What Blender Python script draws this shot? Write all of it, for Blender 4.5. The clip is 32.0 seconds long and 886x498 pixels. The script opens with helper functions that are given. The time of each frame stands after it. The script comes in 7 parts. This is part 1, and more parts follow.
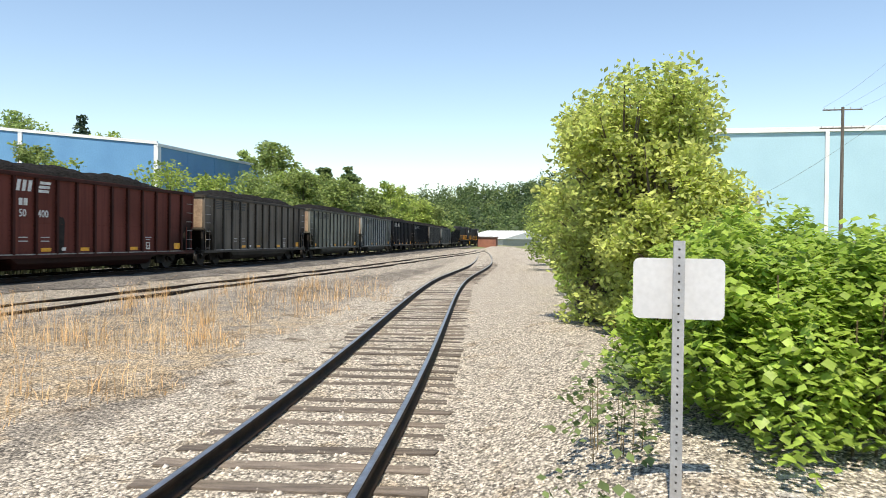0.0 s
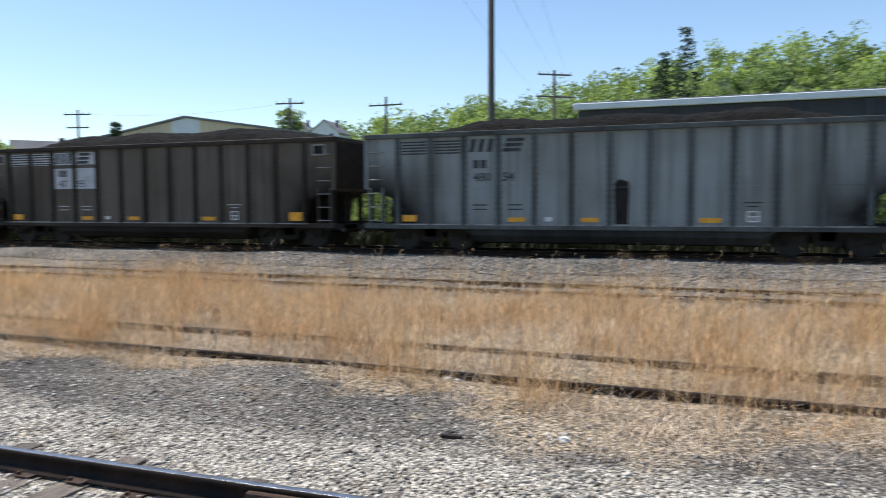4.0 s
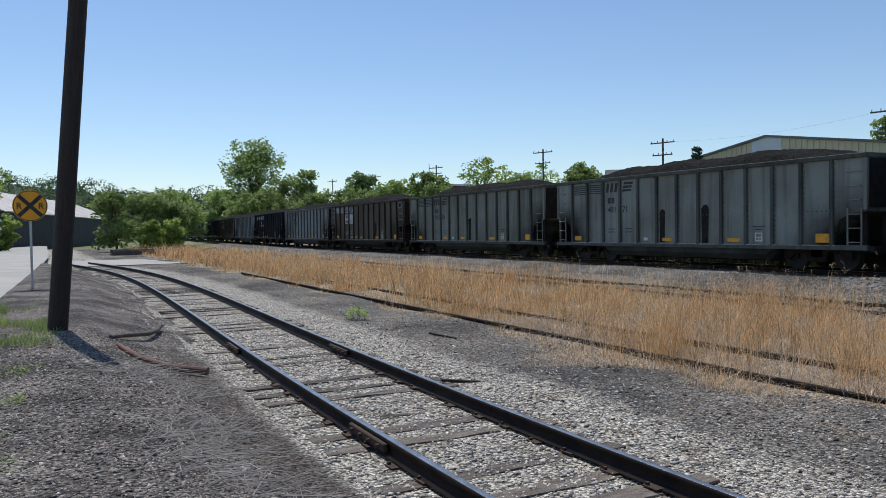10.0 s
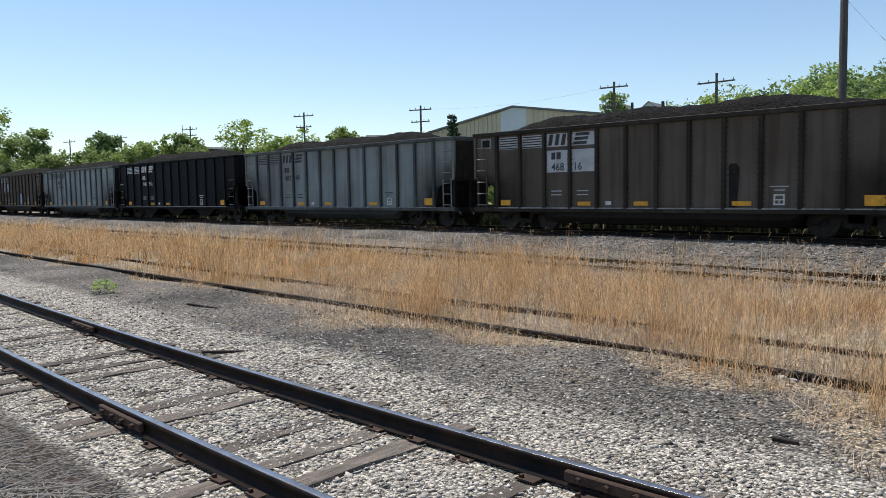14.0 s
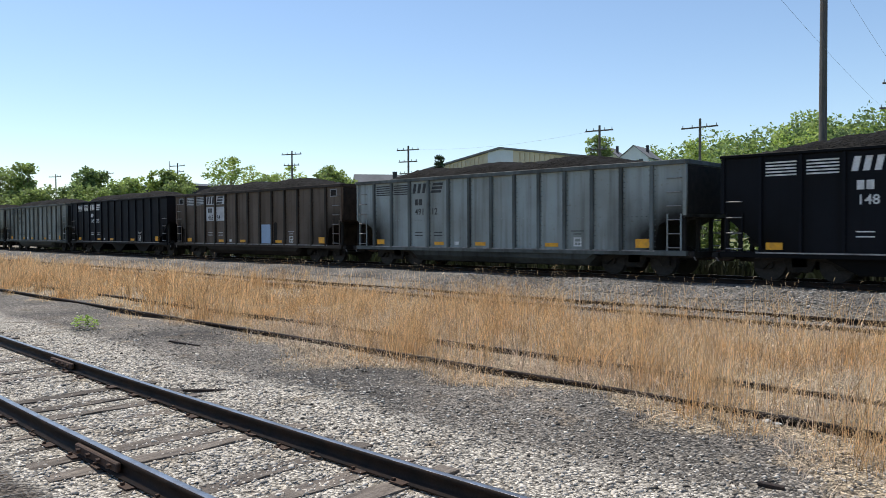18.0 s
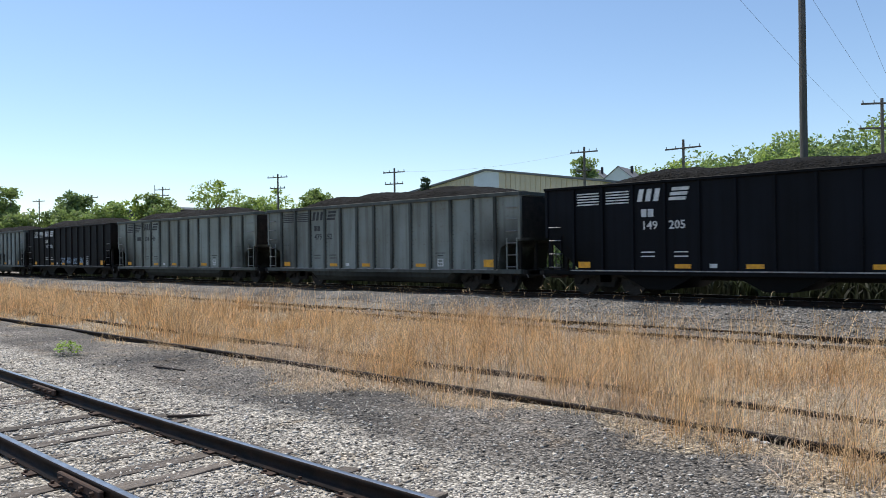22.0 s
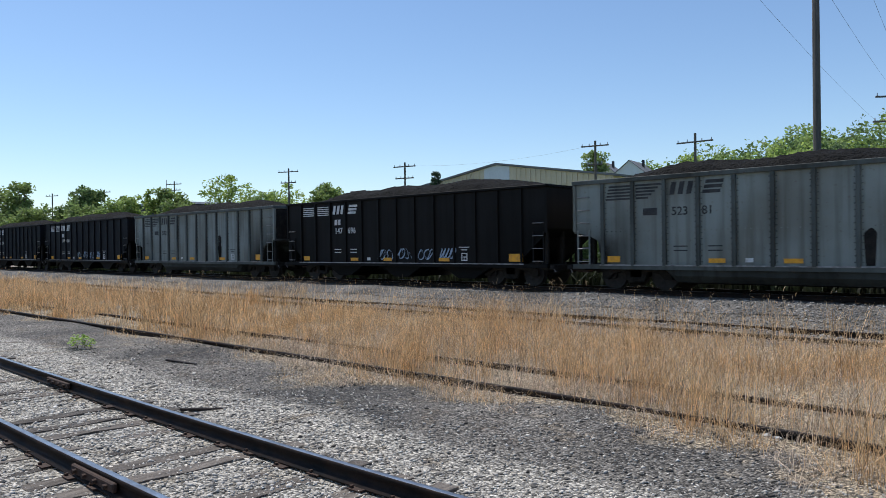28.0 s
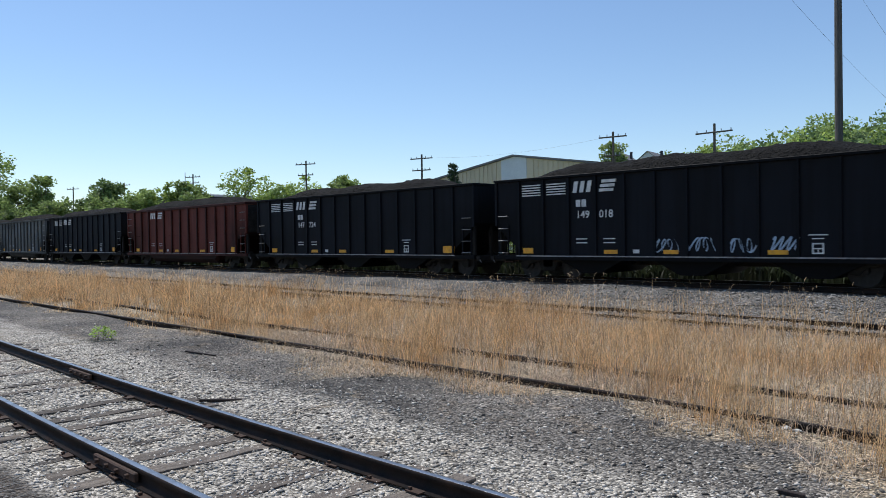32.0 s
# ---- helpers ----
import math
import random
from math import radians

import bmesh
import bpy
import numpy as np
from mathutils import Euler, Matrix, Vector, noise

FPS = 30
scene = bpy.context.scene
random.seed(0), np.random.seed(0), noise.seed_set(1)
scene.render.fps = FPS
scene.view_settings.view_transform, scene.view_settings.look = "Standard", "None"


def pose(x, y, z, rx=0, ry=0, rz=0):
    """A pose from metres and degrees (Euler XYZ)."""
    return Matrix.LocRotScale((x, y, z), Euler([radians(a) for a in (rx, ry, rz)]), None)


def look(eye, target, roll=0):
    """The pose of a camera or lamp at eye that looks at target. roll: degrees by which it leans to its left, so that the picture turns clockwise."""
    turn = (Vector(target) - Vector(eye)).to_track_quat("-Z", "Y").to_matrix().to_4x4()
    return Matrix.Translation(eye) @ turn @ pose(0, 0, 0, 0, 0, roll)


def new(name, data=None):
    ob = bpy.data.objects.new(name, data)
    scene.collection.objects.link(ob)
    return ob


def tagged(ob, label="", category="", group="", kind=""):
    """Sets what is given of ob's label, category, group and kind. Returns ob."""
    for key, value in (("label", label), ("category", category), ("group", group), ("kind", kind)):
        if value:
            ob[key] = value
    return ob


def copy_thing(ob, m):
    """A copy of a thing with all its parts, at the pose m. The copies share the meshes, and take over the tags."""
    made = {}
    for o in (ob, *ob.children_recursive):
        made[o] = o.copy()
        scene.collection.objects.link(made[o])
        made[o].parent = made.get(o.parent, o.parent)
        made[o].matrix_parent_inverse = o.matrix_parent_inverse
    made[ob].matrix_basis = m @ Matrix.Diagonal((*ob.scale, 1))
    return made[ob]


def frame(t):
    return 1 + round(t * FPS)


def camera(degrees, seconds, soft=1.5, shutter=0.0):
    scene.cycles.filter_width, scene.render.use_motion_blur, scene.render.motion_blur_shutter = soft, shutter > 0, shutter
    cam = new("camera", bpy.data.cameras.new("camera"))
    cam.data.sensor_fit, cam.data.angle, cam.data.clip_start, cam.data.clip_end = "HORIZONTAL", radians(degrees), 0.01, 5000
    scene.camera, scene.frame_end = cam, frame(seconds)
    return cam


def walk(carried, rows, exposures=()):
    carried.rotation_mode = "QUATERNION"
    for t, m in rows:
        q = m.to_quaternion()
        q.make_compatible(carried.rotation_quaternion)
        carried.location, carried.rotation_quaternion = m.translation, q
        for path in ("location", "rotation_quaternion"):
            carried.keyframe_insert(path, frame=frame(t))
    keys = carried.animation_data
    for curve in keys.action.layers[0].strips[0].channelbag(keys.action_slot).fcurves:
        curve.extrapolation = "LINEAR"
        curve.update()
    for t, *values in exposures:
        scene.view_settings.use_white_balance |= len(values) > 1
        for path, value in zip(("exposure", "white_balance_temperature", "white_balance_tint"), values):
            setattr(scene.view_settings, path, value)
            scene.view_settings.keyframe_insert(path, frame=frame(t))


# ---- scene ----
# ---------------- camera and its way ----------------
cam = camera(60.4, 32.0, soft=0.65, shutter=0.12)
EYE = 1.90
PATH = [
    (0, 11.06, 2.53, 1.9, -76.8, -0.72, -0.7), (0.5, 8.42, 2.03, 1.9, -76.2, -1.6, -0.7), (1, 5.27, 1.32, 1.9, -75.8, -1.6, -0.6), (1.5, 1.75, 0.45, 1.9, -75.9, -1.6, -0.54),
    (2, 0, 0, 1.9, -76.05, -1.73, -0.49), (2.5, 0, 0, 1.9, -76.24, -1.18, -0.63),
    (2.7, 0, 0, 1.9, -72.21, -0.26, -0.75), (3, 0, 0, 1.9, -55.95, -0.64, -1.27), (3.3, 0, 0, 1.9, -33.96, -1.31, -1.04),
    (3.5, 0, 0, 1.9, -17.05, -1.88, -0.84), (3.8, 0, 0, 1.9, 6.93, -3.04, -0.34), (4, 0, 0, 1.9, 20.5, -3.55, 0.28),
    (4.2, 0, 0, 1.9, 32.34, -3.71, 1.04), (4.5, 0, 0, 1.9, 44.46, -3.38, 2.02), (6.5, 0, 0, 1.9, 68.3, -1.34, 2.19),
    (7, 0, 0, 1.9, 67.93, -0.93, 1.96), (7.5, 0, 0, 1.9, 65.8, -0.47, 1.69), (8, 0, 0, 1.9, 65.69, -0.33, 1.56),
    (8.5, 0, 0, 1.9, 65.42, -0.35, 1.55), (9, 0, 0, 1.9, 63.5, -0.68, 1.39), (9.5, 0, 0, 1.9, 62.59, -1.15, 1.2),
    (10, 0, 0, 1.9, 62.05, -1.49, 0.87), (10.5, 0, 0, 1.9, 59.31, -1.72, 0.25), (11, 0, 0, 1.9, 58.2, -4.39, 0.77),
    (11.5, 0, 0, 1.9, 56.9, -4.41, 0.65), (12, 0, 0, 1.9, 58.08, -4.66, 0.61), (12.5, 0, 0, 1.9, 58.11, -4.56, 0.52),
    (13, 0, 0, 1.9, 53.14, -4.44, 0.86), (13.5, 0, 0, 1.9, 45.59, -4.63, 0.63), (15.5, 0, 0, 1.9, 43.38, -4.15, 1.28),
    (16, 0, 0, 1.9, 43.64, -2.23, 0.87), (16.5, 0, 0, 1.9, 44.74, -1.58, 0.79), (17, 0, 0, 1.9, 44.23, -1.93, 0.32),
    (17.5, 0, 0, 1.9, 43.87, -1.4, 0.28), (18, 0, 0, 1.9, 43.33, -1.45, 0.27), (18.5, 0, 0, 1.9, 42.85, -1.58, 0.36),
    (19, 0, 0, 1.9, 43.31, -1.94, 0.47), (19.5, 0, 0, 1.9, 42.91, -1.77, 0.53), (20, 0, 0, 1.9, 42.27, -1.9, 0.52),
    (20.5, 0, 0, 1.9, 41.36, -2.11, 0.53), (21, 0, 0, 1.9, 38.75, -2.26, 0.55), (21.5, 0, 0, 1.9, 39.89, -1.15, 0.58),
    (22, 0, 0, 1.9, 42.32, 0.18, 0.72), (22.5, 0, 0, 1.9, 43.54, 0.14, 0.87), (23, 0, 0, 1.9, 44.81, 0.09, 1.05),
    (23.5, 0, 0, 1.9, 44.72, 0.08, 0.97), (24, 0, 0, 1.9, 43.81, 0.19, 1.01), (24.5, 0, 0, 1.9, 43.2, 0.03, 0.81),
    (26.5, 0, 0, 1.9, 42.94, -0.31, 0.57), (27, 0, 0, 1.9, 43.87, -0.28, 0.59), (27.5, 0, 0, 1.9, 43.7, -0.08, 0.78),
    (28, 0, 0, 1.9, 43.11, -0.24, 0.73), (28.5, 0, 0, 1.9, 42.59, -0.33, 0.61), (29, 0, 0, 1.9, 43.07, -0.41, 0.48),
    (29.5, 0, 0, 1.9, 43.12, -0.39, 0.39), (30, 0, 0, 1.9, 42.95, -0.49, 0.37), (30.5, 0, 0, 1.9, 42.96, -0.63, 0.54),
    (31, 0, 0, 1.9, 44.21, -0.85, 0.61), (31.5, 0, 0, 1.9, 44.43, -0.88, 0.69), (32, 0, 0, 1.9, 44.39, -0.83, 0.84),
]
walk(cam, [(t, pose(x, y, z, 90 + pitch, roll, yaw)) for t, x, y, z, yaw, pitch, roll in PATH],
     exposures=[(0.0, 0.72, 7400, 10), (0.6, 0.95, 7200, 10), (1.0, 0.9, 6900, 10), (1.6, 0.72, 6600, 10), (2.4, 0.57, 6500, 10), (3.2, 0.48, 6300, 10), (4.2, 0.45, 6500, 10),
                (5.5, 0.05, 6250, 10), (7.5, 0.02, 6250, 10), (9.0, -0.15, 6200, 10), (10.0, -0.15, 6200, 10), (12.0, 0.12, 6600, 10), (13.5, 0.15, 6600, 10), (16.0, 0.35, 6750, 10),
                (20.0, 0.22, 6500, 10), (22.2, 0.28, 6450, 10), (23.6, 0.05, 6120, 10), (32.0, 0.03, 6150, 10)])

# ---------------- world and sun ----------------
SUN_ELEV, SUN_AZ = 62.0, 179.0   # azimuth of the sun from +x, anticlockwise seen from above
world = bpy.data.worlds.new("sky")
scene.world = world
world.use_nodes = True
wn = world.node_tree
sky = wn.nodes.new("ShaderNodeTexSky")
sky.sky_type = 'NISHITA'
sky.sun_disc = False
sky.sun_elevation = radians(SUN_ELEV)
sky.sun_rotation = radians(90 - SUN_AZ)
sky.air_density, sky.dust_density, sky.ozone_density = 1.0, 0.15, 3.0
wn.nodes["Background"].inputs["Strength"].default_value = 0.128
wn.links.new(sky.outputs[0], wn.nodes["Background"].inputs["Color"])
sun_data = bpy.data.lights.new("sun", 'SUN')
sun_data.energy, sun_data.angle, sun_data.color = 4.15, radians(0.53), (1.0, 0.95, 0.87)
sun = new("sun", sun_data)
sun.matrix_world = look((0, 0, 0), (-math.cos(radians(SUN_ELEV)) * math.cos(radians(SUN_AZ)),
                                    -math.cos(radians(SUN_ELEV)) * math.sin(radians(SUN_AZ)), -math.sin(radians(SUN_ELEV))))


# ---------------- materials ----------------
def material(name, base, second=None, rough=0.8, metal=0.0, scale=2.0, fine=30.0, var=0.25, bump=0.25, depth=0.01,
             stretch=(1, 1, 1), per_object=0.0, tint=False, spec=0.4, per_island=0.0, translucent=0.0):
    """A surface with variation at two scales, fine relief and, where asked, a shift from thing to thing."""
    m = bpy.data.materials.new(name)
    m.use_nodes = True
    t = m.node_tree
    N, L = t.nodes, t.links
    b = N["Principled BSDF"]
    co = N.new("ShaderNodeTexCoord")
    mp = N.new("ShaderNodeMapping")
    mp.inputs["Scale"].default_value = stretch
    L.new(co.outputs["Object"], mp.inputs["Vector"])
    big, small = N.new("ShaderNodeTexNoise"), N.new("ShaderNodeTexNoise")
    for n, s, d in ((big, scale, 4.0), (small, fine, 3.0)):
        n.inputs["Scale"].default_value, n.inputs["Detail"].default_value = s, d
        L.new(mp.outputs[0], n.inputs["Vector"])
    ramp = N.new("ShaderNodeValToRGB")
    ramp.color_ramp.elements[0].position, ramp.color_ramp.elements[1].position = 0.35, 0.68
    L.new(big.outputs["Fac"], ramp.inputs[0])
    mix = N.new("ShaderNodeMix")
    mix.data_type = 'RGBA'
    second = second or tuple(c * (1 - 1.6 * var) for c in base)
    mix.inputs[6].default_value, mix.inputs[7].default_value = (*base, 1), (*second, 1)
    L.new(ramp.outputs[0], mix.inputs[0])
    out = mix.outputs[2]
    if tint:
        info = N.new("ShaderNodeObjectInfo")
        mul = N.new("ShaderNodeMix")
        mul.data_type, mul.blend_type = 'RGBA', 'MULTIPLY'
        mul.inputs[0].default_value = 1.0
        L.new(out, mul.inputs[6]), L.new(info.outputs["Color"], mul.inputs[7])
        out = mul.outputs[2]
    hsv = N.new("ShaderNodeHueSaturation")
    L.new(out, hsv.inputs["Color"])
    rng = N.new("ShaderNodeMapRange")
    rng.inputs["To Min"].default_value, rng.inputs["To Max"].default_value = 1 - var, 1 + var
    rng.inputs["From Min"].default_value, rng.inputs["From Max"].default_value = 0.25, 0.75
    L.new(small.outputs["Fac"], rng.inputs["Value"])
    val = rng.outputs[0]
    for on, node in ((per_object, "ShaderNodeObjectInfo"), (per_island, "ShaderNodeNewGeometry")):
        if on:
            r = N.new(node)
            r2 = N.new("ShaderNodeMapRange")
            r2.inputs["To Min"].default_value, r2.inputs["To Max"].default_value = 1 - on, 1 + on
            L.new(r.outputs["Random" if node == "ShaderNodeObjectInfo" else "Random Per Island"], r2.inputs["Value"])
            mm = N.new("ShaderNodeMath")
            mm.operation = 'MULTIPLY'
            L.new(val, mm.inputs[0]), L.new(r2.outputs[0], mm.inputs[1])
            val = mm.outputs[0]
    L.new(val, hsv.inputs["Value"])
    L.new(hsv.outputs[0], b.inputs["Base Color"])
    b.inputs["Roughness"].default_value, b.inputs["Metallic"].default_value = rough, metal
    b.inputs["Specular IOR Level"].default_value = spec
    if bump:
        bp = N.new("ShaderNodeBump")
        bp.inputs["Strength"].default_value, bp.inputs["Distance"].default_value = bump, depth
        L.new(small.outputs["Fac"], bp.inputs["Height"])
        L.new(bp.outputs[0], b.inputs["Normal"])
    if translucent:
        tr = N.new("ShaderNodeBsdfTranslucent")
        L.new(hsv.outputs[0], tr.inputs["Color"])
        ms = N.new("ShaderNodeMixShader")
        ms.inputs[0].default_value = translucent
        L.new(b.outputs[0], ms.inputs[1]), L.new(tr.outputs[0], ms.inputs[2])
        L.new(ms.outputs[0], N["Material Output"].inputs["Surface"])
    return m


def car_paint(name, gain=1.0, rough=0.6, grime=(0.50, 0.44, 0.38), dark_corners=False):
    """Weathered car paint in the thing's own colour: soot clouds, run-down streaks and rust flecks, different on every piece."""
    m = bpy.data.materials.new(name)
    m.use_nodes = True
    t = m.node_tree
    N, L = t.nodes, t.links
    b = N["Principled BSDF"]
    co, info = N.new("ShaderNodeTexCoord"), N.new("ShaderNodeObjectInfo")
    mul = N.new("ShaderNodeMath")
    mul.operation = 'MULTIPLY'
    mul.inputs[1].default_value = 90.0
    L.new(info.outputs["Random"], mul.inputs[0])
    facs = []
    for stretch, scale, lo, hi in (((1, 1, 1), 0.45, 0.36, 0.66), ((5, 5, 0.25), 0.9, 0.47, 0.66), ((1, 1, 1.0), 9.0, 0.62, 0.74)):
        mp = N.new("ShaderNodeMapping")
        mp.inputs["Scale"].default_value = stretch
        L.new(co.outputs["Object"], mp.inputs["Vector"]), L.new(mul.outputs[0], mp.inputs["Location"])
        n = N.new("ShaderNodeTexNoise")
        n.inputs["Scale"].default_value, n.inputs["Detail"].default_value = scale, 5.0
        L.new(mp.outputs[0], n.inputs["Vector"])
        r = N.new("ShaderNodeMapRange")
        r.inputs["From Min"].default_value, r.inputs["From Max"].default_value = lo, hi
        L.new(n.outputs["Fac"], r.inputs["Value"])
        facs.append((r, n))
    out = info.outputs["Color"]
    g = gain
    for (r, n), tone, amount in zip(facs, ((*(c * g * 1.15 for c in grime),), (0.50, 0.455, 0.42), (0.62, 0.40, 0.28)), (0.65, 0.55, 0.5)):
        sc = N.new("ShaderNodeMath")
        sc.operation = 'MULTIPLY'
        sc.inputs[1].default_value = amount
        L.new(r.outputs[0], sc.inputs[0])
        mx = N.new("ShaderNodeMix")
        mx.data_type, mx.blend_type = 'RGBA', 'MULTIPLY'
        mx.inputs[7].default_value = (*tone, 1)
        L.new(sc.outputs[0], mx.inputs[0]), L.new(out, mx.inputs[6])
        out = mx.outputs[2]
    if dark_corners:
        # lower corners darkened towards the ends and the bottom, broken up by noise
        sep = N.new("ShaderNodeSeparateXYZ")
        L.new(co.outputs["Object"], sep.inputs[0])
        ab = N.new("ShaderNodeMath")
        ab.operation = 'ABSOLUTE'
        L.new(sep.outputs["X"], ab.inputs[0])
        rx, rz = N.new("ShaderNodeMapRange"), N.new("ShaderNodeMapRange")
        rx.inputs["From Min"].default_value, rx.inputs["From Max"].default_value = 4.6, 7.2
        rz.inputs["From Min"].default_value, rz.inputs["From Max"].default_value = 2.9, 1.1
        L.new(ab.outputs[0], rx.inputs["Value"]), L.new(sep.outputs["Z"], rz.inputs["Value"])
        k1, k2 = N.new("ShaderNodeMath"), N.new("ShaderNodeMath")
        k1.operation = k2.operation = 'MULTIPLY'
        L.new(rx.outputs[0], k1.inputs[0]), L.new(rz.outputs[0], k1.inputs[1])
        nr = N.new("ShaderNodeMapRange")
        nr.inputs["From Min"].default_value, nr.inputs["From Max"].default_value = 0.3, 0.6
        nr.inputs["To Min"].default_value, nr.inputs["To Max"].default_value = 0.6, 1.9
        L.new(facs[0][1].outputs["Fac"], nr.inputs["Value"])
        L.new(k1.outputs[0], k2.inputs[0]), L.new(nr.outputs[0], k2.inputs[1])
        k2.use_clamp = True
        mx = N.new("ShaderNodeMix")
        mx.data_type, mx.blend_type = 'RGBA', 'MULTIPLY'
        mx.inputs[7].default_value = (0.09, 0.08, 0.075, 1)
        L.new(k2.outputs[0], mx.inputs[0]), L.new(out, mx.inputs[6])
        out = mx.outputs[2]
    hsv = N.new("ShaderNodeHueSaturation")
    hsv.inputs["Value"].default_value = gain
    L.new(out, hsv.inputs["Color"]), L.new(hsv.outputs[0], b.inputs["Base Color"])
    b.inputs["Roughness"].default_value, b.inputs["Specular IOR Level"].default_value = rough, 0.12
    bp = N.new("ShaderNodeBump")
    bp.inputs["Strength"].default_value, bp.inputs["Distance"].default_value = 0.15, 0.01
    L.new(facs[0][1].outputs["Fac"], bp.inputs["Height"]), L.new(bp.outputs[0], b.inputs["Normal"])
    return m


def stone_ground(name, light, dark, cell=28.0, patch=0.35, joint=0.35, pale=None, straw=None, soil=None, spread_of=(0.40, 1.6)):
    """Loose crushed stone: two sizes of voronoi stones with grey tones, dark joints, larger stained patches,
    and, where the sheet carries them, pale ballast and matted straw."""
    m = bpy.data.materials.new(name)
    m.use_nodes = True
    t = m.node_tree
    N, L = t.nodes, t.links
    b = N["Principled BSDF"]
    co = N.new("ShaderNodeTexCoord")
    noise = []
    for s, d in ((patch, 6.0), (2.2, 8.0), (45.0, 3.0)):
        n = N.new("ShaderNodeTexNoise")
        n.inputs["Scale"].default_value, n.inputs["Detail"].default_value = s, d
        L.new(co.outputs["Object"], n.inputs["Vector"])
        noise.append(n)
    vo = N.new("ShaderNodeTexVoronoi")
    vo.inputs["Scale"].default_value = cell
    vo.distance = 'MANHATTAN'
    L.new(co.outputs["Object"], vo.inputs["Vector"])
    ramp = N.new("ShaderNodeValToRGB")
    ramp.color_ramp.elements[0].position, ramp.color_ramp.elements[1].position = 0.38, 0.62
    ramp.color_ramp.elements[0].color, ramp.color_ramp.elements[1].color = (*light, 1), (*dark, 1)
    L.new(noise[0].outputs["Fac"], ramp.inputs[0])
    out = ramp.outputs[0]

    def cover(attribute, colour, base, soft, wob):
        """A second surface where the sheet's own value plus noise passes one half."""
        at = N.new("ShaderNodeAttribute")
        at.attribute_name = attribute
        w = N.new("ShaderNodeMapRange")
        w.inputs["To Min"].default_value, w.inputs["To Max"].default_value = -wob, wob
        w.inputs["From Min"].default_value, w.inputs["From Max"].default_value = 0.25, 0.75
        L.new(noise[1].outputs["Fac"], w.inputs["Value"])
        add = N.new("ShaderNodeMath")
        L.new(at.outputs["Fac"], add.inputs[0]), L.new(w.outputs[0], add.inputs[1])
        e = N.new("ShaderNodeMapRange")
        e.inputs["From Min"].default_value, e.inputs["From Max"].default_value = 0.5 - soft, 0.5 + soft
        L.new(add.outputs[0], e.inputs["Value"])
        mx = N.new("ShaderNodeMix")
        mx.data_type = 'RGBA'
        mx.inputs[7].default_value = (*colour, 1)
        L.new(e.outputs[0], mx.inputs[0]), L.new(base, mx.inputs[6])
        return mx.outputs[2], e.outputs[0]
    if pale:
        out, _ = cover("pale", pale, out, 0.35, 0.35)
    if straw:
        out, _ = cover("straw", straw, out, 0.3, 0.7)
    if soil:
        out, _ = cover("soil", soil, out, 0.3, 0.5)
    sep = N.new("ShaderNodeSeparateColor")
    L.new(vo.outputs["Color"], sep.inputs[0])
    rng = N.new("ShaderNodeMapRange")
    rng.inputs["To Min"].default_value, rng.inputs["To Max"].default_value = spread_of
    L.new(sep.outputs[0], rng.inputs["Value"])
    jr = N.new("ShaderNodeMapRange")
    jr.inputs["From Min"].default_value, jr.inputs["From Max"].default_value = 0.5, 1.25
    jr.inputs["To Min"].default_value, jr.inputs["To Max"].default_value = 1.0, joint
    L.new(vo.outputs["Distance"], jr.inputs["Value"])
    mm = N.new("ShaderNodeMath")
    mm.operation = 'MULTIPLY'
    L.new(rng.outputs[0], mm.inputs[0]), L.new(jr.outputs[0], mm.inputs[1])
    fr = N.new("ShaderNodeMapRange")
    fr.inputs["To Min"].default_value, fr.inputs["To Max"].default_value = 0.7, 1.3
    fr.inputs["From Min"].default_value, fr.inputs["From Max"].default_value = 0.3, 0.7
    L.new(noise[2].outputs["Fac"], fr.inputs["Value"])
    m2 = N.new("ShaderNodeMath")
    m2.operation = 'MULTIPLY'
    L.new(mm.outputs[0], m2.inputs[0]), L.new(fr.outputs[0], m2.inputs[1])
    hsv = N.new("ShaderNodeHueSaturation")
    L.new(out, hsv.inputs["Color"]), L.new(m2.outputs[0], hsv.inputs["Value"])
    out = hsv.outputs[0]
    L.new(out, b.inputs["Base Color"])
    b.inputs["Roughness"].default_value = 0.9
    b.inputs["Specular IOR Level"].default_value = 0.25
    bp = N.new("ShaderNodeBump")
    bp.invert = True
    bp.inputs["Strength"].default_value, bp.inputs["Distance"].default_value = 0.9, 0.02
    L.new(vo.outputs["Distance"], bp.inputs["Height"])
    L.new(bp.outputs[0], b.inputs["Normal"])
    return m


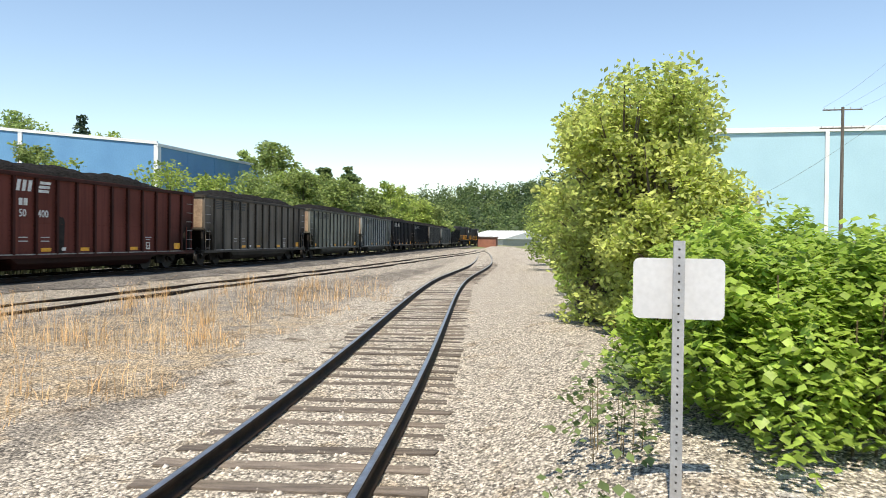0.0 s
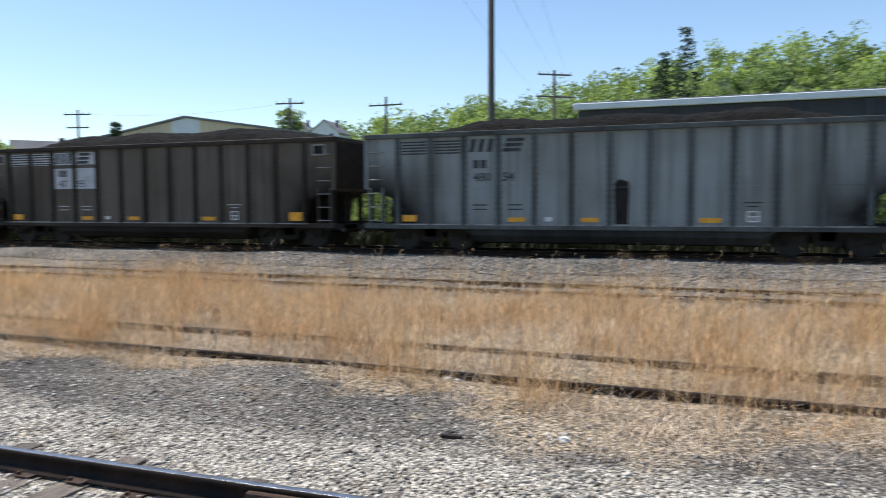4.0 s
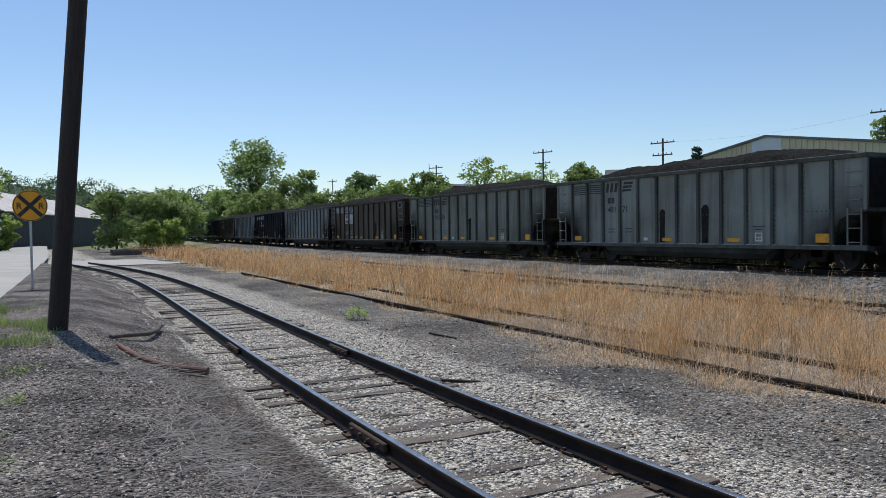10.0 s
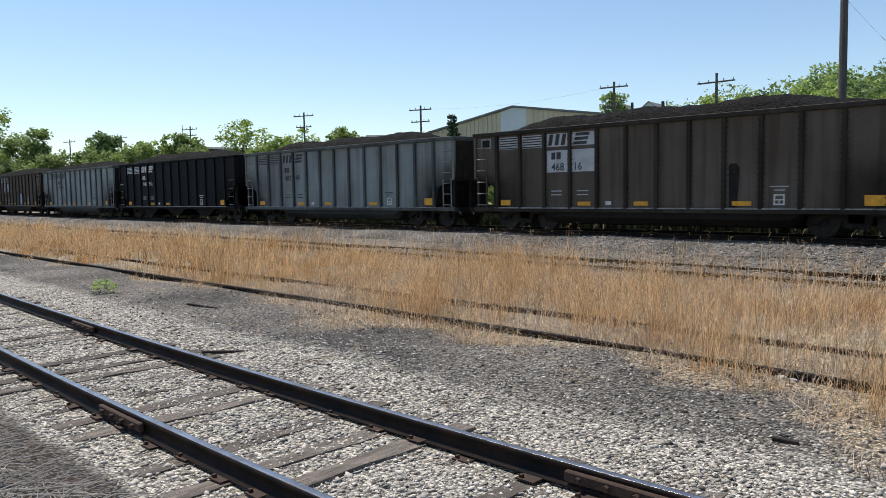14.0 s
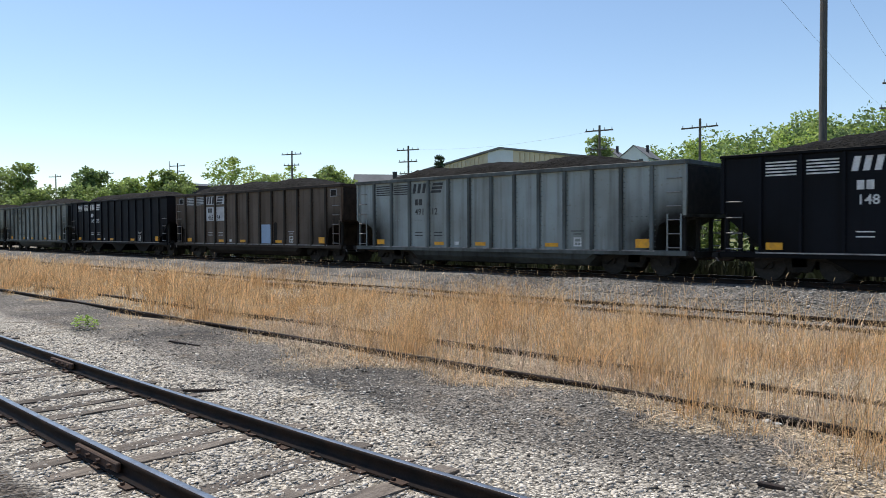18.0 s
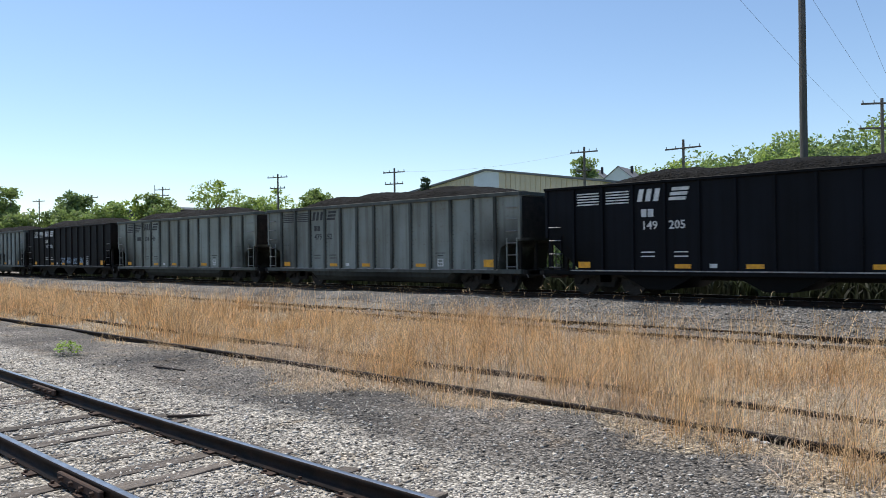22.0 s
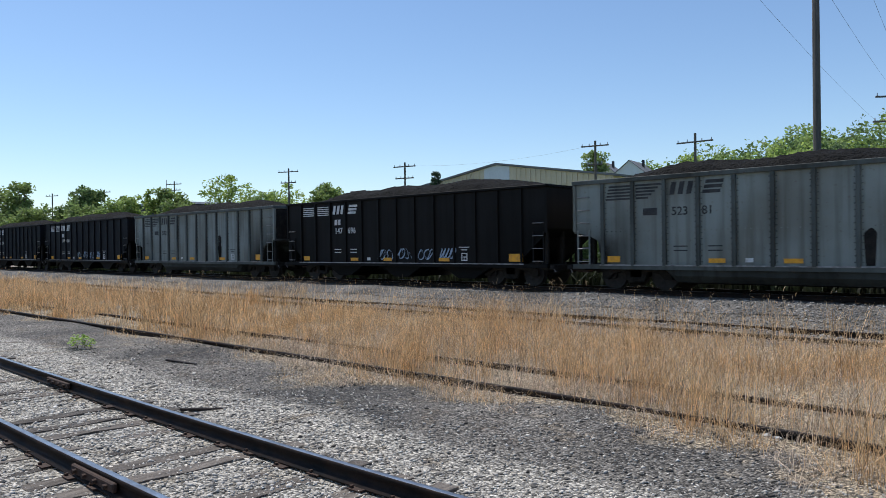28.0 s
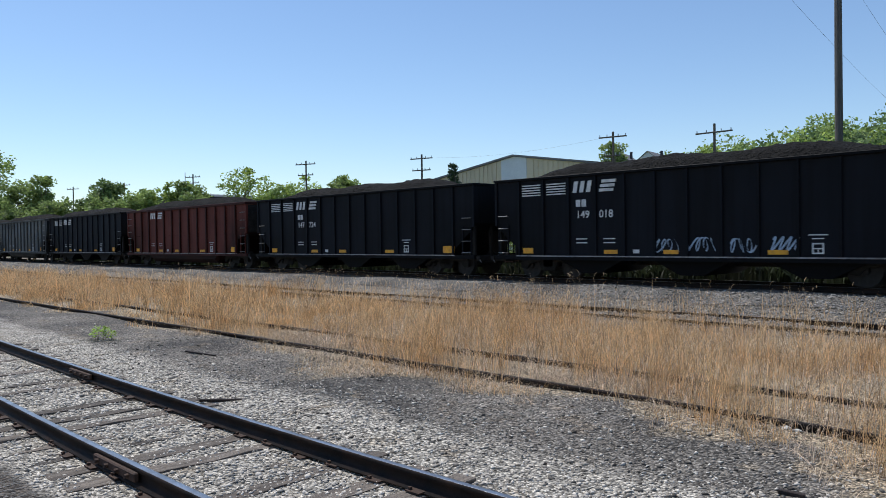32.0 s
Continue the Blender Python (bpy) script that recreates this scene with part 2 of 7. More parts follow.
M = {
    "yard": stone_ground("yard_gravel", (0.28, 0.249, 0.211), (0.10, 0.09, 0.079), 34, 0.30, joint=0.22, pale=(0.50, 0.455, 0.385), straw=(0.46, 0.37, 0.255), soil=(0.12, 0.098, 0.08), spread_of=(0.25, 1.8)),
    "ballast": stone_ground("main_ballast", (0.22, 0.205, 0.187), (0.115, 0.107, 0.098), 22, 0.5, spread_of=(0.3, 1.7)),
    "apron": stone_ground("pale_fine_gravel", (0.68, 0.645, 0.59), (0.52, 0.49, 0.44), 52, 0.45, 0.75, spread_of=(0.72, 1.22)),
    "cinder": stone_ground("dark_cinder_bank", (0.245, 0.212, 0.184), (0.08, 0.069, 0.06), 36, 0.9, 0.3, spread_of=(0.2, 1.9)),
    "meadow": material("far_ground_green", (0.11, 0.15, 0.05), (0.20, 0.19, 0.10), rough=0.95, scale=0.08, fine=4, var=0.3),
    "asphalt": material("pale_old_asphalt", (0.41, 0.388, 0.348), (0.335, 0.317, 0.287), rough=0.9, scale=0.5, fine=70, var=0.1, bump=0.25, depth=0.006),
    "rail": material("rail_steel_dark", (0.014, 0.0125, 0.012), (0.035, 0.022, 0.016), rough=0.65, metal=0.0, scale=4, fine=50, var=0.3, bump=0.2, depth=0.003, spec=0.1),
    "railhead": material("rail_head_worn", (0.30, 0.32, 0.36), (0.20, 0.19, 0.19), rough=0.3, metal=0.8, scale=6, fine=60, var=0.2, bump=0.1, depth=0.001),
    "rust": material("rusted_steel", (0.075, 0.042, 0.028), (0.045, 0.03, 0.024), rough=0.85, metal=0.1, scale=9, fine=70, var=0.35),
    "tie": material("weathered_tie_wood", (0.19, 0.16, 0.132), (0.08, 0.066, 0.055), rough=0.95, scale=2.2, fine=22, var=0.35, bump=0.9, depth=0.02, stretch=(6, 1, 6), per_object=0.45),
    "stone": material("loose_stone", (0.55, 0.50, 0.43), (0.38, 0.345, 0.30), rough=0.9, scale=1.1, fine=40, var=0.2, bump=0.3, per_island=0.5),
    "paint": car_paint("car_paint_grimy", dark_corners=True),
    # posts, chords and sills: darker copy of the weathered car paint
    "rib": car_paint("post_paint_dark", 0.42),
    "endsheet": material("rusty_end_sheet", (0.34, 0.25, 0.17), (0.20, 0.13, 0.085), rough=0.8, scale=1.5, fine=20, var=0.25, bump=0.2),
    "bluepaint": material("pale_blue_fresh_patch", (0.30, 0.42, 0.58), (0.26, 0.36, 0.50), rough=0.5, scale=3, fine=30, var=0.1, bump=0),
    "chalk": material("faded_spray_paint", (0.36, 0.46, 0.58), (0.26, 0.32, 0.40), rough=0.7, scale=6, fine=40, var=0.25, bump=0),
    "coal": material("coal_lumps", (0.009, 0.0085, 0.008), (0.017, 0.016, 0.015), rough=0.9, scale=3, fine=14, var=0.6, bump=1.0, depth=0.12, spec=0.12),
    "under": material("greasy_underframe", (0.014, 0.013, 0.012), (0.028, 0.024, 0.02), rough=0.85, scale=4, fine=30, var=0.4, spec=0.2),
    "wheel": material("wheel_steel", (0.035, 0.03, 0.027), (0.02, 0.018, 0.016), rough=0.7, metal=0.2, scale=8, fine=30, var=0.3),
    "ladder": material("ladder_bar_worn", (0.34, 0.33, 0.32), (0.16, 0.15, 0.15), rough=0.5, metal=0.3, scale=6, fine=40, var=0.2),
    "white": material("white_lettering", (0.72, 0.72, 0.70), (0.5, 0.5, 0.48), rough=0.6, scale=5, fine=30, var=0.15, bump=0),
    "black": material("black_lettering", (0.02, 0.02, 0.022), (0.05, 0.05, 0.05), rough=0.6, scale=5, fine=30, var=0.15, bump=0),
    "yellow": material("yellow_reflector", (0.85, 0.40, 0.02), (0.62, 0.28, 0.03), rough=0.45, scale=7, fine=40, var=0.15, bump=0),
    "patch": material("pale_grey_repaint", (0.50, 0.51, 0.52), (0.38, 0.38, 0.38), rough=0.55, scale=3, fine=30, var=0.1, bump=0),
    "bluepatch": material("blue_grey_repaint", (0.33, 0.43, 0.55), (0.25, 0.33, 0.42), rough=0.55, scale=3, fine=30, var=0.1, bump=0),
    "straw": material("golden_straw", (0.70, 0.49, 0.27), (0.53, 0.31, 0.13), rough=0.8, scale=1.1, fine=9, var=0.2, bump=0, per_island=0.8, translucent=0.3),
    "leaf": material("spring_leaf", (0.30, 0.385, 0.125), (0.215, 0.29, 0.09), rough=0.6, scale=0.5, fine=6, var=0.25, bump=0, per_island=0.35, translucent=0.5, per_object=0.15),
    "leaf_dark": material("deep_green_leaf", (0.185, 0.26, 0.095), (0.13, 0.195, 0.07), rough=0.65, scale=0.5, fine=6, var=0.25, bump=0, per_island=0.4, translucent=0.45, per_object=0.15),
    "leaf_pale": material("fresh_yellow_leaf", (0.36, 0.45, 0.11), (0.27, 0.36, 0.09), rough=0.6, scale=0.5, fine=6, var=0.25, bump=0, per_island=0.35, translucent=0.5, per_object=0.15),
    "leaf_bush": material("knotweed_leaf", (0.36, 0.49, 0.095), (0.26, 0.40, 0.075), rough=0.45, scale=1.5, fine=12, var=0.25, bump=0, per_island=0.35, translucent=0.5),
    "bark": material("grey_bark", (0.16, 0.13, 0.10), (0.09, 0.075, 0.06), rough=0.9, scale=3, fine=22, var=0.3, bump=0.8, depth=0.02, stretch=(4, 4, 1)),
    "creosote": material("creosoted_pole", (0.022, 0.016, 0.013), (0.04, 0.026, 0.02), rough=0.75, scale=2, fine=18, var=0.35, bump=0.6, depth=0.012, stretch=(8, 8, 0.6)),
    "polewood": material("grey_pole_wood", (0.14, 0.125, 0.11), (0.09, 0.08, 0.07), rough=0.85, scale=2, fine=14, var=0.25, bump=0.5, stretch=(6, 6, 0.5)),
    "galv": material("galvanised_steel", (0.48, 0.49, 0.50), (0.38, 0.39, 0.40), rough=0.45, metal=0.6, scale=6, fine=40, var=0.12, bump=0.1),
    "signback": material("sign_back_aluminium", (0.62, 0.63, 0.64), (0.55, 0.56, 0.57), rough=0.5, metal=0.3, scale=3, fine=30, var=0.06, bump=0.05),
    "signyellow": material("warning_yellow", (0.80, 0.36, 0.01), (0.72, 0.31, 0.01), rough=0.45, scale=4, fine=30, var=0.05, bump=0),
    "concrete": material("whitewashed_concrete", (0.68, 0.66, 0.63), (0.48, 0.46, 0.43), rough=0.9, scale=4, fine=30, var=0.15, bump=0.5),
    "tanwall": material("tan_metal_cladding", (0.64, 0.54, 0.39), (0.58, 0.49, 0.35), rough=0.5, scale=0.4, fine=6, var=0.06, bump=0.1),
    "whitewall": material("white_cladding", (0.70, 0.72, 0.74), (0.62, 0.64, 0.66), rough=0.5, scale=0.6, fine=8, var=0.05, bump=0.1),
    "bluewall": material("blue_metal_cladding", (0.12, 0.29, 0.50), (0.10, 0.25, 0.45), rough=0.5, scale=0.3, fine=6, var=0.07, bump=0.1),
    "palewall": material("pale_blue_cladding", (0.36, 0.56, 0.66), (0.33, 0.52, 0.62), rough=0.5, scale=0.2, fine=5, var=0.05, bump=0.1),
    "greyroof": material("grey_shingle_roof", (0.20, 0.20, 0.21), (0.15, 0.15, 0.155), rough=0.85, scale=0.6, fine=10, var=0.15, bump=0.3),
    "darkblock": material("dark_block_wall", (0.055, 0.055, 0.06), (0.04, 0.04, 0.043), rough=0.85, scale=0.8, fine=10, var=0.2, bump=0.3),
    "brick": material("red_brick_wall", (0.30, 0.13, 0.09), (0.24, 0.10, 0.075), rough=0.85, scale=0.8, fine=14, var=0.15),
    "tanblock": material("tan_block_wall", (0.33, 0.24, 0.17), (0.27, 0.20, 0.15), rough=0.85, scale=0.6, fine=10, var=0.12),
    "darkstone": material("dark_loose_stone", (0.34, 0.30, 0.25), (0.16, 0.143, 0.122), rough=0.9, scale=0.9, fine=40, var=0.2, bump=0.3, per_island=0.85),
    "pebble": material("pale_pebble", (0.64, 0.60, 0.54), (0.52, 0.48, 0.43), rough=0.9, scale=1.1, fine=40, var=0.1, bump=0.2, per_island=0.3),
    "shoulder": material("shoulder_ballast_stone", (0.34, 0.32, 0.29), (0.16, 0.15, 0.135), rough=0.9, scale=1.1, fine=40, var=0.2, bump=0.3, per_island=0.6),
    "cinderstone": material("cinder_stone", (0.29, 0.25, 0.213), (0.13, 0.112, 0.097), rough=0.9, scale=0.9, fine=40, var=0.2, bump=0.3, per_island=0.85),
    "stalk": material("brown_weed_stalk", (0.16, 0.12, 0.06), (0.10, 0.08, 0.04), rough=0.9, scale=3, fine=30, var=0.2, bump=0.1),
    "litter_straw": material("dull_matted_straw", (0.62, 0.50, 0.375), (0.45, 0.345, 0.245), rough=0.9, scale=1.6, fine=14, var=0.2, bump=0, per_island=0.8, translucent=0.2),
    "plume": material("pale_seed_plume", (0.74, 0.57, 0.36), (0.60, 0.44, 0.26), rough=0.9, scale=2, fine=9, var=0.15, bump=0, per_island=0.4, translucent=0.4),
    "weeds": material("shaded_weeds", (0.04, 0.055, 0.024), (0.03, 0.034, 0.018), rough=0.7, scale=0.5, fine=6, var=0.3, bump=0, per_island=0.5, translucent=0.3),
    # the weathered car paint with the shade below the sill put into its colour
    "belly": car_paint("belly_paint_shaded", 0.18),
    "paleroof": material("pale_rusty_roof", (0.58, 0.56, 0.53), (0.36, 0.30, 0.25), rough=0.7, scale=0.25, fine=3, var=0.15, bump=0.2, stretch=(1, 3, 1)),
    "wire": material("weathered_wire", (0.20, 0.21, 0.22), (0.16, 0.17, 0.18), rough=0.6, metal=0.4, scale=3, fine=20, var=0.1, bump=0),
    "leaf_locust": material("locust_leaf", (0.56, 0.62, 0.19), (0.42, 0.50, 0.15), rough=0.6, scale=0.5, fine=6, var=0.25, bump=0, per_island=0.4, translucent=0.55),
    "twig": material("bleached_twig", (0.46, 0.42, 0.37), (0.29, 0.26, 0.22), rough=0.9, scale=3, fine=30, var=0.2, bump=0.2),
    "rawwood": material("stripped_red_wood", (0.20, 0.095, 0.06), (0.12, 0.068, 0.048), rough=0.8, scale=5, fine=40, var=0.25),
    "redroof": material("rust_red_roof", (0.26, 0.10, 0.07), (0.21, 0.085, 0.06), rough=0.8, scale=0.8, fine=10, var=0.12),
    "pinkwall": material("salmon_fascia", (0.62, 0.28, 0.22), (0.55, 0.25, 0.2), rough=0.7, scale=1, fine=10, var=0.08),
    "cream": material("cream_siding", (0.62, 0.58, 0.45), (0.55, 0.51, 0.4), rough=0.7, scale=1, fine=10, var=0.08),
    "greywall": material("grey_siding", (0.40, 0.40, 0.42), (0.34, 0.34, 0.36), rough=0.7, scale=1, fine=10, var=0.08),
    "leaf_conifer": material("conifer_needles", (0.05, 0.085, 0.042), (0.034, 0.06, 0.03), rough=0.7, scale=0.5, fine=6, var=0.25, bump=0, per_island=0.35, translucent=0.25),
    "wood_mid": material("far_wood_leaf", (0.125, 0.185, 0.065), (0.09, 0.14, 0.05), rough=0.7, scale=0.05, fine=0.6, var=0.3, bump=0, per_island=0.3, translucent=0.4),
    "wood_deep": material("far_wood_leaf_deep", (0.075, 0.125, 0.05), (0.055, 0.095, 0.04), rough=0.7, scale=0.05, fine=0.6, var=0.3, bump=0, per_island=0.3, translucent=0.35),
    "wood_pale": material("far_wood_leaf_pale", (0.20, 0.26, 0.085), (0.15, 0.20, 0.065), rough=0.7, scale=0.05, fine=0.6, var=0.3, bump=0, per_island=0.3, translucent=0.4),
    "glass": material("dark_window_glass", (0.03, 0.035, 0.04), (0.02, 0.025, 0.03), rough=0.08, spec=0.6, scale=1, fine=5, var=0.1, bump=0),
    "canopy": material("far_tree_canopy", (0.06, 0.095, 0.035), (0.038, 0.065, 0.025), rough=0.9, scale=0.07, fine=0.9, var=0.35, bump=1.0, depth=0.9, per_island=0.35),
}


# ---------------- helpers ----------------
def mesh_of(name, bm, mat, smooth=False):
    me = bpy.data.meshes.new(name)
    bm.normal_update()
    bm.to_mesh(me)
    bm.free()
    me.materials.append(mat)
    if smooth:
        me.polygons.foreach_set("use_smooth", [True] * len(me.polygons))
    return me


def part(name, bm, mat, parent, label="", at=None, smooth=False):
    """One mesh object under a thing or under a part. bm: a bmesh, or a mesh that is shared."""
    me = bm if isinstance(bm, bpy.types.Mesh) else mesh_of(name, bm, mat, smooth)
    ob = new(name, me)
    ob.parent = parent
    if at is not None:
        ob.matrix_basis = at
    if label:
        ob["label"] = label
    return ob


def thing(name, label, category, at=None, group="", kind="", mesh=None):
    ob = new(name, mesh)
    if at is not None:
        ob.matrix_basis = at
    return tagged(ob, label, category, group, kind)


def box(bm, x0, x1, y0, y1, z0, z1, bevel=0.0):
    r = bmesh.ops.create_cube(bm, size=1.0, matrix=Matrix.LocRotScale(((x0 + x1) / 2, (y0 + y1) / 2, (z0 + z1) / 2), None,
                                                                     (abs(x1 - x0), abs(y1 - y0), abs(z1 - z0))))
    if bevel:
        edges = {e for v in r["verts"] for e in v.link_edges}
        bmesh.ops.bevel(bm, geom=list(edges), offset=bevel, segments=1, affect='EDGES')
    return bm


def boxes(*rows, bevel=0.0):
    bm = bmesh.new()
    for r in rows:
        box(bm, *r, bevel=bevel)
    return bm


def rod(bm, a, b, r0, r1=None, n=8):
    a, b = Vector(a), Vector(b)
    d = b - a
    m = Matrix.Translation((a + b) / 2) @ d.to_track_quat("Z", "Y").to_matrix().to_4x4()
    bmesh.ops.create_cone(bm, cap_ends=True, segments=n, radius1=r0, radius2=r0 if r1 is None else r1, depth=d.length, matrix=m)
    return bm


def prism(bm, pts, y0, y1):
    """A profile of (x, z) pushed along y."""
    a = [bm.verts.new((x, y0, z)) for x, z in pts]
    b = [bm.verts.new((x, y1, z)) for x, z in pts]
    bm.faces.new(a), bm.faces.new(b[::-1])
    n = len(pts)
    for i in range(n):
        bm.faces.new((a[i], b[i], b[(i + 1) % n], a[(i + 1) % n]))
    bmesh.ops.recalc_face_normals(bm, faces=bm.faces[:])
    return bm


def raw_mesh(name, verts, faces, mat, smooth=False):
    """Big meshes from arrays: verts n x 3, faces m x 3 or m x 4."""
    me = bpy.data.meshes.new(name)
    verts, faces = np.asarray(verts, np.float32), np.asarray(faces, np.int32)
    k = faces.shape[1]
    me.vertices.add(len(verts))
    me.vertices.foreach_set("co", verts.ravel())
    me.loops.add(faces.size)
    me.loops.foreach_set("vertex_index", faces.ravel())
    me.polygons.add(len(faces))
    me.polygons.foreach_set("loop_start", np.arange(0, faces.size, k, dtype=np.int32))
    me.polygons.foreach_set("loop_total", np.full(len(faces), k, np.int32))
    me.update(calc_edges=True)
    me.materials.append(mat)
    if smooth:
        me.polygons.foreach_set("use_smooth", [True] * len(me.polygons))
    return me


def smooth01(a, b, v):
    t = np.clip((np.asarray(v, float) - a) / (b - a), 0, 1)
    return t * t * (3 - 2 * t)


# ---------------- the plan: tracks run along x, the camera stands at the origin ----------------
def main_y(x):
    x = np.asarray(x, float)
    right = np.where(x < 75, 0.0009 * np.maximum(x - 8, 0) ** 2, 4.04 + 0.1206 * (x - 75))
    left = np.where(x > -95, 0.0006 * np.maximum(-x - 35, 0) ** 2, 2.16 + 0.072 * (-x - 95))
    return 23.09 + right + left - 0.00028 * np.maximum(x - 130, 0) ** 2


def bend(rows):
    """A smooth line through rows of (x, y)."""
    xs, ys = np.array(rows, float).T
    fine = np.linspace(xs[0], xs[-1], 800)
    y = np.interp(fine, xs, ys)
    for _ in range(3):
        k = np.ones(25) / 25
        y = np.convolve(np.concatenate([np.full(12, y[0]), y, np.full(12, y[-1])]), k, mode="valid")
    return lambda x: np.interp(x, fine, y)


near_y = bend([(-62, 1.6), (-57, 2.3), (-50, 3.3), (-42, 4.05), (-35, 4.3), (-28, 4.25), (-18, 3.9), (-12, 3.62), (-7, 3.5), (-3, 3.45), (1, 3.55),
               (4, 3.78), (7.3, 4.08), (10, 4.32), (14.4, 4.85), (18, 5.4), (22, 6.1), (30, 7.6), (38, 9.1), (48, 10.75), (57, 11.65), (69, 13.05), (80, 14.8), (95, 17.4), (120, 22.0), (150, 28.5), (190, 36)])
old_y = bend([(-40, 9.6), (-20, 9.3), (-6, 9.15), (2, 8.85), (9, 9.25), (16.5, 9.35), (34, 11.6)])
third_y = bend([(-170, 21.5), (-100, 17.8), (-60, 16.6), (-20, 16.45), (6, 16.4), (17, 17.0), (25, 17.6), (37, 18.3), (59, 19.2), (72, 20.3), (90, 21.8), (113, 23.2), (132, 25.2), (190, 34)])


road_near = bend([(-130, 1.0), (-65, 0.6), (-41, -0.1), (-24, -0.8), (-16, -1.15), (10, -1.18), (23, -0.95), (40, -0.2), (60, 1.2), (80, 3.0), (118, 6.0), (160, 11)])
road_far = bend([(-130, -6.3), (-64, -7.0), (-45, -8.0), (-20, -9.5), (20, -13.5), (41, -12.3), (57, -10.9), (71, -8.9), (97, -5.6), (120, -2.0), (160, 4)])


def ground_z(x, y):
    x, y = np.asarray(x, float), np.asarray(y, float)
    z = -0.175 + 0.47 * smooth01(-1.25, -3.3, y - near_y(x))
    z = z + 0.10 * smooth01(13.2, 15.0, y) + 0.30 * smooth01(-3.9, -2.0, y - main_y(x))
    z = z + 0.05 * np.sin(x * 0.9 + 1.3 * np.sin(y * 0.7)) * np.sin(y * 1.1 + x * 0.23) * smooth01(0.9, 1.8, np.abs(y - near_y(x))) * 0.8 * smooth01(0.1, 1.4, y - road_near(x))
    z = z - 0.07 * smooth01(0.1, -0.4, y - road_near(x)) * smooth01(1.0, 0.0, y - 2.0)
    z = z - 0.04 * smooth01(0.7, 0.2, np.abs(y - near_y(x) + 2.2)) * smooth01(-20, -15, x) * smooth01(-3, -7, x)
    return z + 0.02 * np.maximum(y - 40, 0)


def ground_sheet(name, xs, ys, mat, label, lift=0.0, inside=None, values=None):
    X, Y = np.meshgrid(xs, ys, indexing="ij")
    Z = ground_z(X, Y) + lift
    n, m = X.shape
    idx = np.arange(n * m).reshape(n, m)
    f = np.stack([idx[:-1, :-1], idx[1:, :-1], idx[1:, 1:], idx[:-1, 1:]], -1).reshape(-1, 4)
    if inside is not None:
        keep = inside(X, Y).ravel()
        f = f[keep[f].all(1)]
    me = raw_mesh(name, np.stack([X, Y, Z], -1).reshape(-1, 3), f, mat, True)
    for key, fn in (values or {}).items():
        me.attributes.new(key, 'FLOAT', 'POINT').data.foreach_set("value", np.asarray(fn(X, Y), np.float32).ravel())
    return thing(name, label, "ground", kind="structure", mesh=me)


def front(x):
    """Where the dry grass begins."""
    return 7.55 + 0.35 * np.sin(x * 0.8) + 0.3 * np.sin(x * 2.1) - 1.1 * smooth01(-2.6, -2.1, x) * smooth01(8, 4, x) + 1.0 * smooth01(-8, -20, x) + 0.09 * np.maximum(x - 8, 0)


def pale_of(X, Y):
    """How far the pale ballast of the siding covers the dark yard stone."""
    k = np.maximum(smooth01(2.5, 1.6, np.abs(Y - near_y(X) - 0.3)), smooth01(0.5, -0.5, Y - near_y(X)) * smooth01(-4, 0, X)) + 0.35 * smooth01(8.5, 10, Y) * smooth01(4, 9, X) + 0.3 * smooth01(15.0, 16.5, Y)
    k = k * (1 - 0.9 * smooth01(-1.25, -1.6, Y - near_y(X)) * smooth01(-16, -12, X) * smooth01(-2.5, -4.5, X))
    return np.clip(k + 0.5 * smooth01(1.5, 8, X) * smooth01(16, 8, Y), 0, 1)


def soil_of(X, Y):
    """Bare dark soil in the ditch between the bank and the tie ends, and some oily spots in the yard."""
    d = Y - near_y(X)
    ditch = smooth01(-1.2, -1.5, d) * smooth01(-2.35, -2.0, d) * smooth01(-16, -12, X) * smooth01(-3.0, -4.5, X)
    return np.clip(0.8 * ditch + 0.28 * smooth01(1.4, 2.2, d) * smooth01(4.6, 3.4, d) * (0.5 + 0.5 * np.sin(X * 0.9 + Y)), 0, 1)


def straw_of(X, Y):
    """How thick the trodden straw lies."""
    side = smooth01(-0.2, 0.55, Y - front(X)) * smooth01(15.6, 14.2, Y)
    return side * (1 - 0.3 * smooth01(9, 16, X)) * (1 - smooth01(24, 36, X)) * smooth01(-100, -90, X)


def spread(a, b, near, far):
    """Grid lines from a to b, dense near zero."""
    out = [0.0]
    while out[-1] < b:
        out.append(out[-1] + near + far * (abs(out[-1]) / 100) ** 1.2)
    lo = [0.0]
    while lo[-1] > a:
        lo.append(lo[-1] - near - far * (abs(lo[-1]) / 100) ** 1.2)
    return np.array(sorted(set(lo + out)))


gx = spread(-1500, 1500, 0.25, 9.0)
gy = spread(-900, 1500, 0.25, 9.0)
yard = ground_sheet("ground", gx, gy, M["meadow"], "green and brown open ground running to the wooded hills", lift=-0.16)
sx, sy = spread(-120, 190, 0.25, 1.2), np.arange(-2.0, 34.0, 0.25)
ground_sheet("yard_gravel", sx, sy, M["yard"], "dark grey crushed stone yard between the tracks", lift=0.0, inside=lambda X, Y: (Y > near_y(X) - 2.6 - 6.0 * smooth01(8, 12, X)) & (Y > road_near(X) - 0.7) & (Y < main_y(X) + 6.5),
             values={"pale": pale_of, "straw": straw_of, "soil": soil_of})
R0 = np.random.RandomState(77)
